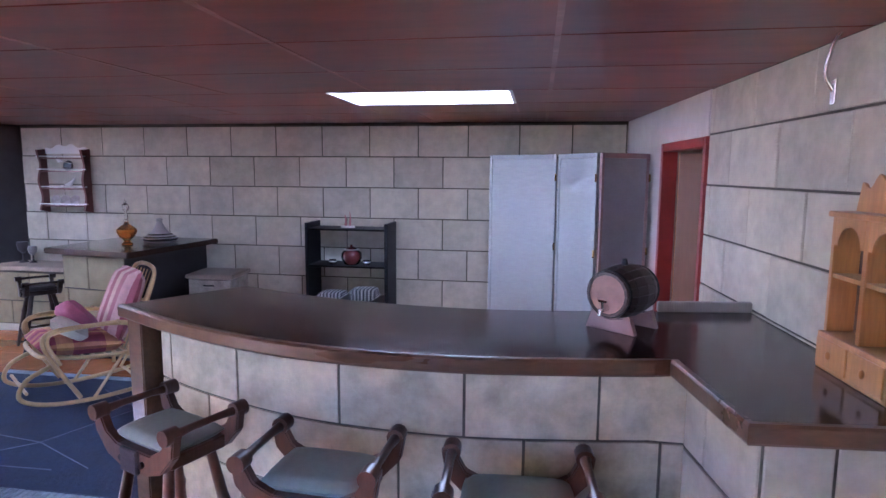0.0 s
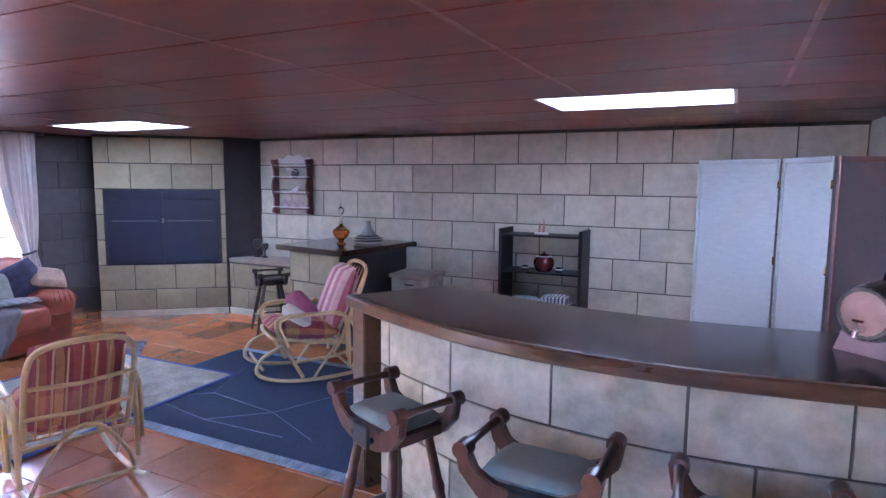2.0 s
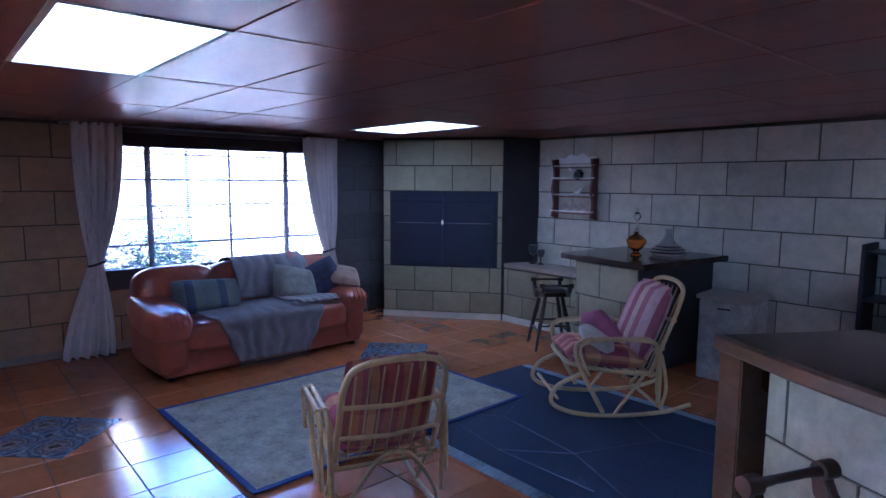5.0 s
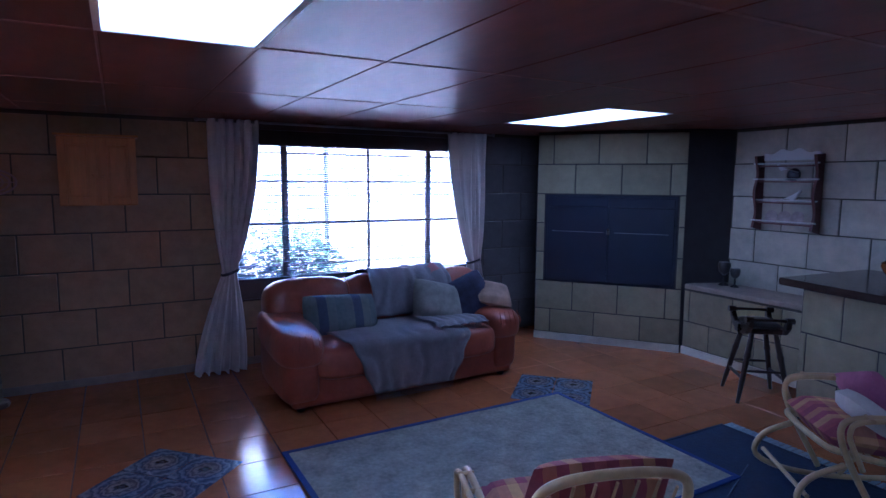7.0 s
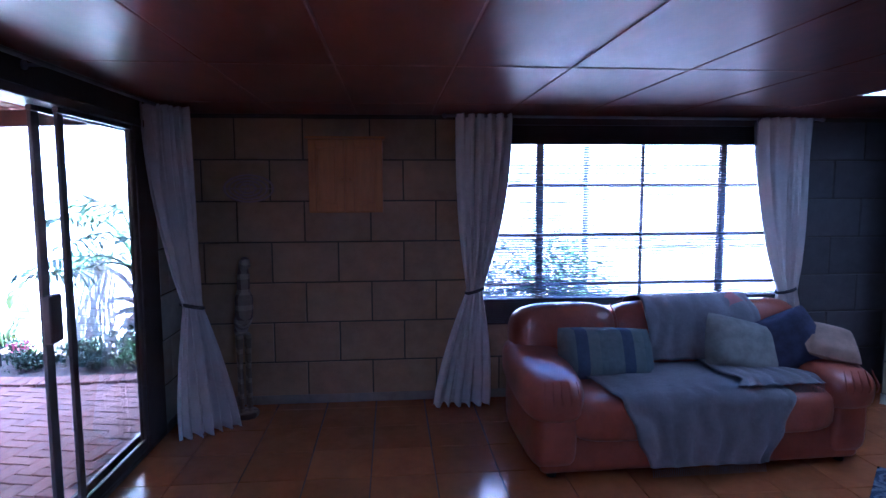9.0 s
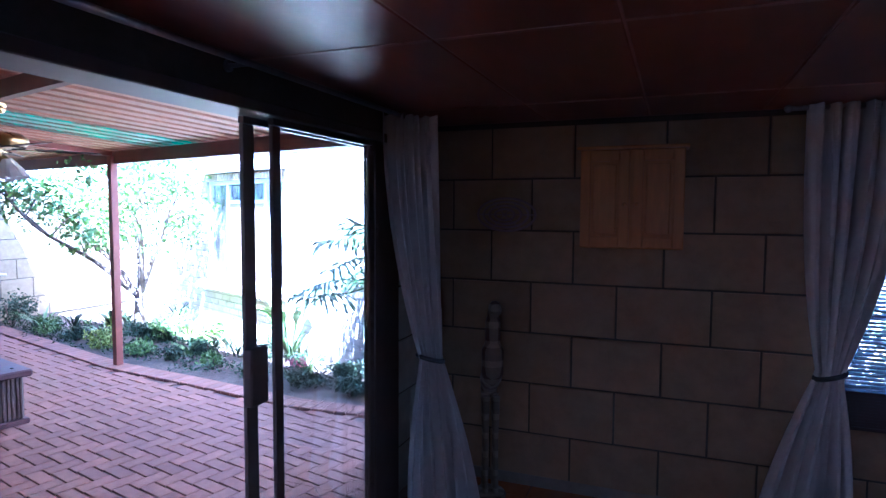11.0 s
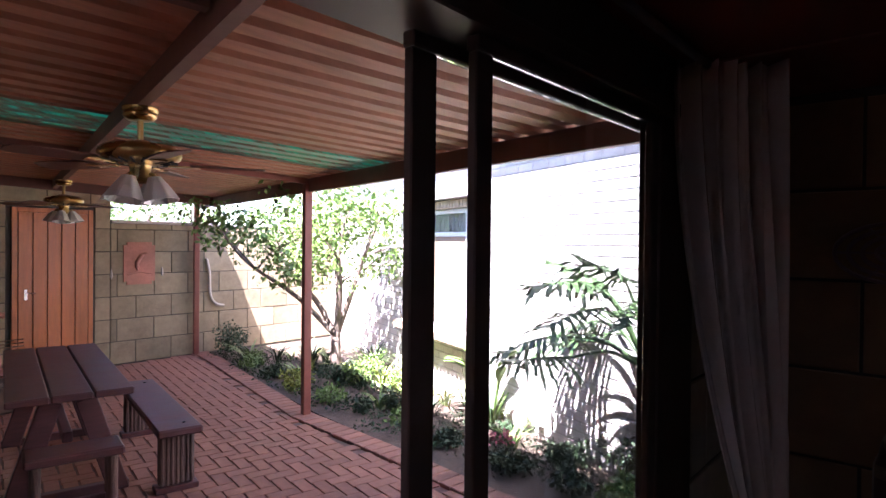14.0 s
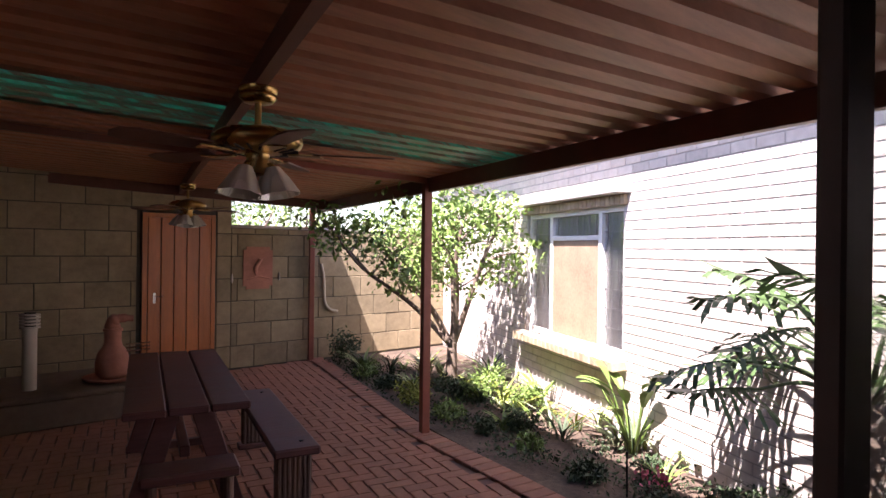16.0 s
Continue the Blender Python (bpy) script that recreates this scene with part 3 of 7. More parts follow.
wall_south = wall("wall_south", [(XW, SX0, YS - 0.16, YS, -0.012, ZC + 0.059), (SX1, VX0, YS - 0.16, YS, -0.012, ZC + 0.059), (VX1, XE + 0.24, YS - 0.16, YS, -0.012, ZC + 0.059), (VX0, VX1, YS - 0.16, YS, -0.012, VZ0), (VX0, VX1, YS - 0.16, YS, VZ1, ZC + 0.059), (SX0, SX1, YS - 0.16, YS, SZ, ZC + 0.059)])

# smooth plaster round the doorway
bm = B()
box(bm, XE - 0.009, XE, DY0, YN + 0.02, DZ + 0.002, ZC - 0.002, 0.002)
box(bm, XE - 0.009, XE, DY1 + 0.001, YN + 0.02, 0.0, DZ + 0.002, 0.002)
door_plaster = solid("wall_door_plaster", bm, "smoothplaster")
door_plaster.matrix_basis = EM

# the passage behind the red door frame
bm = B()
box(bm, XE + 1.9, XE + 2.0, 2.6, YN + 0.2, -0.012, ZC + 0.059)
box(bm, XE + 0.01, XE + 1.9, 2.6, 2.7, -0.012, ZC + 0.059)
box(bm, XE + 0.08, XE + 1.9, YN, YN + 0.2, -0.012, ZC + 0.059)
passage_wall = solid("wall_passage", bm, "plaster")

# varnished ceiling boards on battens, with three light panels let in
YL = [YS, -0.19, 0.38, 0.94, 1.49, 2.08, 2.75, 3.5, 4.17, 4.8, 5.4, YN]
XROW = [XW, -6.9, -5.7, -4.38, -3.13, -1.95, -0.98, 0.1, XE + 0.24]
XSKY = [XW, -6.38, -5.1, -3.8, -2.55, -1.29, -0.13, XE + 0.24]
PANELS = [(-1.29, -0.13, 3.5, 4.17), (-6.38, -5.1, 3.5, 4.17), (-4.38, -3.13, 0.38, 0.94)]
bm = B()
for j in range(len(YL) - 1):
    xs = XSKY if YL[j] in (3.5, 4.17) else XROW
    for i in range(len(xs) - 1):
        if any(abs(xs[i] - p[0]) < 0.01 and abs(YL[j] - p[2]) < 0.01 for p in PANELS):
            continue
        box(bm, xs[i] + 0.0015, xs[i + 1] - 0.0015, YL[j] + 0.004, YL[j + 1] - 0.004, ZC, ZC + 0.02, 0.004)
ceiling = solid("ceiling", bm, "ceiling")
bm = B()
box(bm, XW - 0.2, XE + 2.0, YS - 0.16, YN, ZC + 0.06, ZC + 0.2)
ceiling_deck = solid("ceiling_deck", bm, "batten")
bm = B()
for y in YL[1:-1]:
    box(bm, XW, XE + 0.24, y - 0.02, y + 0.02, ZC + 0.021, ZC + 0.059)
ceiling_battens = solid("ceiling_battens", bm, "batten")
# pale strips in the board joints: the light caught by the grooves, as colour
bm = B()
for y in YL[1:-1]:
    spans = [(XW, XE + 0.24)]
    for p in PANELS:
        if y in p[2:]:
            spans = [q for a, b in spans for q in ((a, min(b, p[0])), (max(a, p[1]), b)) if q[1] - q[0] > 0.05]
    for a, b in spans:
        box(bm, a, b, y - 0.0035, y + 0.0035, ZC + 0.0035, ZC + 0.0205)
for j in range(len(YL) - 1):
    xs = XSKY if YL[j] in (3.5, 4.17) else XROW
    for x in xs[1:-1]:
        if not any(p[2] - 0.01 < YL[j] < p[3] - 0.01 and p[0] - 0.02 < x < p[1] + 0.02 for p in PANELS):
            box(bm, x - 0.011, x + 0.011, YL[j] + 0.006, YL[j + 1] - 0.006, ZC - 0.0025, ZC + 0.003)
ceiling_highlight = solid("trim_ceiling_bead", bm, "jointglint")
for x0, x1, y0, y1 in PANELS:
    t = thing("ceiling_light", "flat white diffuser panel let into brown ceiling boards", "ceiling light", pose((x0 + x1) / 2, (y0 + y1) / 2, ZC), "ceiling lights")
    w, d = (x1 - x0) / 2 - 0.006, (y1 - y0) / 2 - 0.006
    bm = B()
    for s in (-1, 1):
        box(bm, -w, w, s * d - 0.012, s * d + 0.012, -0.004, 0.02)
        box(bm, s * w - 0.012, s * w + 0.012, -d + 0.013, d - 0.013, -0.004, 0.02)
    part("frame", bm, "white", t)
    bm = B()
    box(bm, -w + 0.014, w - 0.014, -d + 0.014, d - 0.014, 0.004, 0.014)
    part("diffuser", bm, "panel", t, "glowing milky diffuser")

# corner chimney breast, set slantwise
FA, FB = Vector((-7.07, 4.415, 0)), Vector((-5.9, 5.35, 0))
FD = (FB - FA).normalized()
FN = Vector((FD.y, -FD.x, 0))
FLEN = (FB - FA).length
FM = Matrix(((FD.x, -FN.x, 0, FA.x), (FD.y, -FN.y, 0, FA.y), (0, 0, 1, 0), (0, 0, 0, 1)))
bm = B()
prism(bm, [(FA.x, FA.y), (FB.x, FB.y), (-5.7, YN), (XW, YN), (XW, 4.85)], -0.012, ZC)
chimney = solid("wall_chimney_breast", bm, "darkwall")

# low block ledge between the chimney breast and the side bar
bm = B()
box(bm, -5.88, -4.36, 5.37, YN, -0.012, 0.665)
low_wall = solid("wall_low_ledge", bm, "joint")
bm = B()
box(bm, -5.86, -4.37, 5.335, YN - 0.002, 0.667, 0.715, 0.008)
ledge = solid("ledge_top", bm, "ledge")

# bar: curved front wall, wooden post, polished top
ZB = 1.09
BF = smoothline([(-1.97, 2.42, 0), (-1.52, 2.17, 0), (-1.03, 1.98, 0), (-0.64, 1.905, 0), (-0.24, 1.885, 0), (0.16, 1.925, 0), (0.54, 1.985, 0)], 5)
BB = smoothline([(-1.6, 2.99, 0), (-1.12, 2.8, 0), (-0.65, 2.69, 0), (-0.2, 2.66, 0), (0.26, 2.71, 0), (east_x(2.86) - 0.003, 2.86, 0)], 5)
top = [(p.x, p.y) for p in BF] + [(0.62, 1.455), (east_x(1.5) - 0.003, 1.5)] + [(p.x, p.y) for p in BB[::-1]]
bar = thing("bar_counter", "curved bar with scored block front and dark polished wooden top", "bar counter")
bm = B()
prism(bm, top, ZB - 0.055, ZB, 0.01)
part("worktop", bm, "barwood", bar, "dark glossy wooden worktop")
bm = B()
rim = [Vector((p.x, p.y, 0)) for p in BF] + [Vector((0.62, 1.455, 0)), Vector((east_x(1.5) - 0.006, 1.497, 0))]
prev = None
for i, p in enumerate(rim):
    d = (rim[min(i + 1, len(rim) - 1)] - rim[max(i - 1, 0)]).normalized()
    o = Vector((d.y, -d.x, 0))
    cur = [bm.verts.new(p + o * a + Vector((0, 0, ZB + z))) for a, z in ((-0.012, -0.06), (0.01, -0.06), (0.016, -0.052), (0.016, -0.007), (0.009, 0.0015), (-0.012, 0.0015))]
    if prev:
        for k in range(6):
            bm.faces.new((prev[k], prev[(k + 1) % 6], cur[(k + 1) % 6], cur[k]))
    else:
        bm.faces.new(cur)
    prev = cur
bm.faces.new(prev[::-1])
bmesh.ops.recalc_face_normals(bm, faces=bm.faces[:])
part("edge_moulding", bm, "baredge", bar, "flat lighter brown wooden edge")
BW = [Vector((p.x + 0.02, p.y + 0.13, 0)) for p in BF]
BW = BW[2:-1] + [Vector((0.62, 2.1, 0))]
inner = [(p.x, p.y) for p in BW] + [(0.70, 1.58), (east_x(1.6) - 0.003, 1.6)] + [(east_x(1.74) - 0.003, 1.74), (0.86, 1.72), (0.78, 2.26)] + [(p.x, p.y + 0.14) for p in BW[::-1]]
bm = B()
prism(bm, inner, -0.01, ZB - 0.057)
part("bar_wall", bm, "joint", bar, "dark joints of block bar front")
bm = B()
prism(bm, [(-1.98, 2.47), (-1.87, 2.42), (-1.73, 2.66), (-1.84, 2.71)], -0.01, ZB - 0.057, 0.006)
part("end_post", bm, "baredge", bar, "square brown wooden end post")
bm = B()
prism(bm, [(0.62, 2.735), (east_x(2.8) - 0.012, 2.805), (east_x(2.8) - 0.014, 2.835), (0.62, 2.765)], ZB + 0.001, ZB + 0.05, 0.004)
part("upstand", bm, "fascia", bar, "grey painted upstand along the back edge")

# red frame of the doorway and its open leaf
door_1 = thing("door_1", "open brown door in a glossy red frame", "door", EM)
tagged(door_1, kind="structure")
for nm, b in (("jamb", (XE - 0.02, XE + 0.09, DY0 - 0.0, DY0 + 0.05, 0, DZ)), ("jamb", (XE - 0.02, XE + 0.09, DY1 - 0.05, DY1, 0, DZ)), ("head", (XE - 0.02, XE + 0.09, DY0 + 0.051, DY1 - 0.051, DZ - 0.06, DZ))):
    bm = B()
    box(bm, *b, 0.004)
    part(nm, bm, "redframe", door_1, "glossy dark red frame")
bm = B()
box(bm, 0, 0.92, -0.02, 0.02, 0.01, DZ - 0.07, 0.003)
leafo = part("door_leaf", bm, "leaf_door", door_1, "plain pinkish brown leaf", m=pose(XE + 0.115, DY1 - 0.05, 0, 0, 0, -46))
bm = B()
box(bm, -0.004, 0.0, -0.022, 0.022, 0.01, DZ - 0.07)
part("leaf_edge", bm, "pine", leafo, "pale raw wooden edge")

# west window: brown steel frame, glass, bars outside, venetian blind inside
window_1 = tagged(thing("window_1", "wide brown steel window with horizontal security bars", "window"), kind="structure")
xf = XW - 0.1
for nm, b in (("window_frame", (xf - 0.02, xf + 0.03, WY0, WY1, WZ0, WZ0 + 0.05)), ("window_frame", (xf - 0.02, xf + 0.03, WY0, WY1, WZ1 - 0.05, WZ1)), ("window_frame", (xf - 0.02, xf + 0.03, WY0, WY0 + 0.05, WZ0 + 0.05, WZ1 - 0.05)), ("window_frame", (xf - 0.02, xf + 0.03, WY1 - 0.05, WY1, WZ0 + 0.05, WZ1 - 0.05))):
    bm = B()
    box(bm, *b, 0.003)
    part(nm, bm, "winframe", window_1)
for y, w in ((1.82, 0.028), (2.67, 0.007), (3.35, 0.024)):
    bm = B()
    box(bm, xf - 0.02, xf + 0.03, y - w, y + w, WZ0 + 0.05, WZ1 - 0.05, 0.002)
    part("mullion", bm, "winframe", window_1)
ys = [WY0 + 0.05, 1.792, 1.848, 2.663, 2.677, 3.326, 3.374, WY1 - 0.05]
for a, b in zip(ys[::2], ys[1::2]):
    bm = B()
    box(bm, xf - 0.003, xf + 0.003, a, b, WZ0 + 0.05, WZ1 - 0.05)
    pane = part("pane", bm, "glass", window_1)
    pane.visible_shadow = False
for k in range(9):
    bm = B()
    z = WZ0 + 0.15 + k * 0.135
    tube(bm, [(xf - 0.04, WY0, z), (xf - 0.04, WY1, z)], 0.005, 6)
    part("security_bar", bm, "winframe", window_1, "thin horizontal bar")
bm = B()
box(bm, XW - 0.09, XW - 0.01, WY0, WY1, WZ0 - 0.0, WZ0 + 0.002)
part("window_sill", bm, "ledge", window_1)

blind = thing("venetian_blind", "dark brown venetian blind, slats slightly tilted, lowered over the window", "blind")
bm = B()
box(bm, XW + 0.01, XW + 0.07, 1.28, 3.97, 2.16, 2.225, 0.004)
part("headrail", bm, "blind", blind)
bm = B()
z = 0.63
while z < 2.15:
    open_slat = 0.8 < z < 2.03
    tilt = radians(25 if open_slat else 62)
    m = Matrix.Translation((XW + 0.04, 2.625, z)) @ Matrix.Rotation(tilt, 4, "Y")
    box(bm, -0.0125, 0.0125, -1.33, 1.33, -0.0009, 0.0009, 0, m)
    z += 0.0205 if open_slat else 0.016
slats = part("slats", bm, "blind", blind, "thin dark slats")
slats["kind"] = "stuff"
bm = B()
box(bm, XW + 0.025, XW + 0.055, 1.29, 3.96, 0.605, 0.622, 0.003)
part("bottom_rail", bm, "blind", blind)
for y in (1.7, 2.62, 3.55):
    bm = B()
    tube(bm, [(XW + 0.055, y, 0.61), (XW + 0.055, y, 2.17)], 0.0012, 4)
    part("cord", bm, "blind", blind)

# sliding door in the south wall, its left half open
slider_door = tagged(thing("door_2", "bronze aluminium sliding glass door standing half open", "sliding door"), kind="structure")
for nm, b in (("door_frame", (SX0, SX1, YS - 0.15, YS + 0.03, SZ - 0.045, SZ)), ("door_frame", (SX0, SX0 + 0.045, YS - 0.15, YS - 0.037, 0.03, SZ - 0.045)), ("door_frame", (SX1 - 0.045, SX1, YS - 0.15, YS + 0.01, 0.03, SZ - 0.045)), ("jamb_cover", (SX0, -6.687, YS - 0.036, YS + 0.012, 0.03, SZ - 0.045)), ("threshold", (SX0, SX1, YS - 0.15, YS + 0.01, 0.0, 0.03))):
    bm = B()
    box(bm, *b, 0.004)
    part(nm, bm, "slider", slider_door)


def sliding_panel(x0, x1, y, gap=0.0, sw=0.064):
    p = part("fixed_panel" if gap else "sliding_panel", box(B(), x0, x1, y - 0.014, y + 0.014, 0.035, 0.1, 0.003), "slider", slider_door)
    for nm, b in (("stile", (x0, x0 + 0.05, y - 0.02, y + 0.02, 0.1, 2.03)), ("stile", (x1 - sw, x1, y - 0.01, y + 0.01, 0.1, 2.03)), ("rail", (x0, x1, y - 0.014, y + 0.014, 2.031, SZ - 0.047))):
        bm = B()
        box(bm, *b, 0.003)
        part(nm, bm, "slider", p)
    bm = B()
    box(bm, x0 + 0.051, x1 - sw - 0.001, y - 0.003, y + 0.003, 0.101, 2.03)
    g = part("pane", bm, "glass", p)
    g.visible_shadow = False
    return p


sliding_panel(-6.686, -5.872, YS - 0.012, 1, 0.05)
sliding_panel(-4.72, -3.7, YS - 0.122, 1)
sliding_panel(-3.69, -2.71, YS - 0.122, 1)
sl = sliding_panel(-6.92, -5.787, YS - 0.084, 0.0, 0.066)
bm = B()
box(bm, -5.87, -5.765, YS - 0.073, YS - 0.033, 0.94, 1.17, 0.006)
part("lock_case", bm, "slider", sl, "dark lock case on the stile")

# unseen south window behind the bar stools, added to throw daylight on the bar front
window_2 = tagged(thing("window_2", "unseen brown steel window added in the south wall for daylight", "window"), kind="structure")
for b in ((VX0, VX1, YS - 0.12, YS - 0.07, VZ0, VZ0 + 0.045), (VX0, VX1, YS - 0.12, YS - 0.07, VZ1 - 0.045, VZ1), (VX0, VX0 + 0.045, YS - 0.12, YS - 0.07, VZ0 + 0.045, VZ1 - 0.045), (VX1 - 0.045, VX1, YS - 0.12, YS - 0.07, VZ0 + 0.045, VZ1 - 0.045), (-0.62, -0.58, YS - 0.12, YS - 0.07, VZ0 + 0.045, VZ1 - 0.045)):
    part("window_frame", box(B(), *b, 0.003), "winframe", window_2)
for a, b in ((VX0 + 0.045, -0.62), (-0.58, VX1 - 0.045)):
    g = part("pane", box(B(), a, b, YS - 0.098, YS - 0.092, VZ0 + 0.045, VZ1 - 0.045), "glass", window_2)
    g.visible_shadow = False

# skirting
bm = B()
for b in ((XW, XW + 0.012, YS, WY1 + 0.5, 0.0, 0.07), (XW + 0.012, SX0, YS, YS + 0.012, 0.0, 0.07), (SX1, XE, YS, YS + 0.012, 0.0, 0.07)):
    box(bm, *b, 0.002)
baseboard = solid("baseboard", bm, "ledge")
bm = B()
box(bm, 0, FLEN, 0, -0.02, 0.0, 0.075, 0.003, FM)
box(bm, -5.88, -4.37, 5.352, 5.368, 0.0, 0.075)
baseboard2 = solid("baseboard_chimney", bm, "plaster")

# outdoors: ground, paving, roof over the terrace
G = -0.03
bm = B()
box(bm, -300, 300, -300, 300, -0.6, -0.34)
ground = solid("ground", bm, "soil")
bm = B()
prism(bm, [(1.5, YS - 0.165), (XW - 0.1, YS - 0.165), (-8.36, -1.6), (-8.3, -2.6), (-8.48, -3.9), (-8.62, -5.2), (-9.42, -8.3), (-9.6, -9.1), (1.5, -9.1)], -0.33, G - 0.012)
pavement = solid("pavement", bm, "sand")
bm = B()
prism(bm, [(-8.62, -1.2), (-7.72, -1.15), (-7.72, 14), (-30, 14), (-30, -9.2), (-9.72, -9.2), (-9.5, -8.2), (-8.86, -5.2), (-8.68, -3.9), (-8.52, -2.6), (-8.6, -1.6)], -0.33, G - 0.03)
bed = solid("ground_bed", bm, "soil", "dark loose garden soil in the planting bed", "soil")


# ---- sitting room ----
def curtain_thing(label, m, w_top, w_tie, w_bot, z_top, z_tie, shift_tie, shift_bot, seed):
    """A gathered curtain along local x, tied back; local y is depth."""
    rnd = random.Random(seed)
    t = thing("curtain", label, "curtain", m, "curtains")
    nx, nz = 90, 44
    ph = [rnd.uniform(0, 6.28) for _ in range(4)]
    bm = B()
    rows = []
    for j in range(nz + 1):
        z = z_top * (1 - j / nz) + 0.012
        if z > z_tie:
            k = max(0.0, (z_top - z) / (z_top - z_tie))
            w = w_top + (w_tie - w_top) * (k ** 2.2)
            s = shift_tie * k ** 1.8
        else:
            k = min(1.0, (z_tie - z) / z_tie)
            w = w_tie + (w_bot - w_tie) * (1 - (1 - k) ** 1.6)
            s = shift_tie + (shift_bot - shift_tie) * k
        row = []
        for i in range(nx + 1):
            u = i / nx
            amp = 0.014 + 0.04 * w / max(w_top, w_bot)
            y = amp * (math.sin(u * 38 + ph[0] + 0.4 * math.sin(z * 2.1)) + 0.45 * math.sin(u * 71 + ph[1] + z)) + 0.012 * math.sin(z * 3 + u * 9 + ph[2])
            row.append(bm.verts.new((s + (u - 0.5) * w + 0.006 * math.sin(u * 55 + ph[3]), y, z)))
        rows.append(row)
    for a, b in zip(rows, rows[1:]):
        for i in range(nx):
            bm.faces.new((a[i], a[i + 1], b[i + 1], b[i]))
    ob = part("cloth", bm, "curtain", t, smooth=True)
    md = ob.modifiers.new("thickness", "SOLIDIFY")
    md.thickness = 0.004
    bm = B()
    pts = [(shift_tie + (w_tie / 2 + 0.012) * math.cos(a), 0.055 * math.sin(a), z_tie + 0.02 * math.cos(a)) for a in [k * math.pi / 8 for k in range(16)]]
    tube(bm, pts, 0.012, 6, True)
    part("tie_back", bm, "tie", t, "dark tie-back band", True)
    return t


curtain_thing("pale grey curtain tied back beside the wide window", pose(XW + 0.17, 1.33, 0, 0, 0, 90), 0.44, 0.11, 0.46, 2.215, 0.9, -0.07, -0.17, 1)
curtain_thing("pale grey curtain tied back behind the leather sofa", pose(XW + 0.17, 3.68, 0, 0, 0, 90), 0.44, 0.13, 0.3, 2.2, 0.86, 0.09, 0.14, 2)
curtain_thing("pale grey curtain tied back beside the sliding door", pose(-6.83, YS + 0.14, 0, 0, 0, -52), 0.28, 0.12, 0.4, 2.19, 0.9, -0.12, -0.2, 3)


def curtain_rod(label, a, b, wall_dir):
    t = thing("curtain_rod", label, "curtain rod")
    bm = B()
    tube(bm, [a, b], 0.012, 8)
    part("pole", bm, "rod", t, smooth=True)
    a, b = Vector(a), Vector(b)
    for k in (0.04, 0.5, 0.96):
        p = a.lerp(b, k)
        bm = B()
        tube(bm, [p, p + Vector(wall_dir)], 0.009, 6)
        tube(bm, [p + Vector(wall_dir) * 0.9, p + Vector(wall_dir)], 0.022, 8)
        part("bracket", bm, "rod", t)
    for p, d in ((a, (a - b).normalized()), (b, (b - a).normalized())):
        bm = B()
        bmesh.ops.create_uvsphere(bm, u_segments=10, v_segments=6, radius=0.02, matrix=Matrix.Translation(p + d * 0.015))
        part("finial", bm, "rod", t, smooth=True)
    return t


curtain_rod("thin steel curtain rod over the sliding door", (-7.05, YS + 0.1, 2.2), (-4.2, YS + 0.1, 2.2), (0, -0.1, 0))
curtain_rod("thin steel curtain rod over the wide window", (XW + 0.15, 1.05, 2.215), (XW + 0.15, 4.0, 2.205), (-0.15, 0, 0))

# slanting chimney breast: steel fire door
fd = thing("braai_door", "dark blue steel double door of a built-in fireplace", "fireplace door", FM)
bm = B()
box(bm, 0.1, 1.425, -0.012, 0.0, 0.645, 1.575, 0.003)
part("back_plate", bm, "steelblue", fd)
for x0, x1 in ((0.125, 0.758), (0.764, 1.4)):
    bm = B()
    box(bm, x0, x1, -0.03, -0.0125, 0.67, 1.45, 0.004)
    lf = part("leaf", bm, "steelblue", fd)
    bm = B()
    box(bm, x0 + 0.05, x1 - 0.05, -0.033, -0.0305, 1.19, 1.194)
    part("groove", bm, "rod", lf)
    bm = B()
    box(bm, x0, x1, -0.028, -0.0125, 1.462, 1.55, 0.004)
    part("top_flap", bm, "steelblue", fd)
bm = B()
box(bm, 0.745, 0.777, -0.05, -0.031, 1.17, 1.23, 0.004)
part("latch", bm, "chrome", fd, "small bright latch")

# two scoops on the ledge
for i, (x, z, s) in enumerate(((-5.62, 0.716, 1.0), (-5.5, 0.716, 0.8))):
    jug = thing("pewter_goblet", "small dark pewter goblet standing on the ledge", "goblet", pose(x, 5.6, z) @ Matrix.Diagonal((s, s, s, 1)), "goblets on the ledge")
    part("foot", lathe(B(), [(0.05, 0), (0.045, 0.01), (0.012, 0.03), (0.01, 0.1)], 14), "braai", jug, smooth=True)
    part("bowl", lathe(B(), [(0.012, 0.1), (0.05, 0.14), (0.06, 0.2), (0.05, 0.23), (0.045, 0.23)], 14), "pewter", jug, smooth=True)

# leather sofa under the window
SM = pose(-6.02, 1.45, 0, 0, 0, 91.5)  # local x along its length, local -y towards the room
sofa = thing("sofa", "puffy tan-red leather three-seat sofa below the window", "sofa", SM)
SL = 2.02


def soft_box(bm, x0, x1, y0, y1, z0, z1, r=0.07):
    return box(bm, x0, x1, y0, y1, z0, z1, r, None, 4)


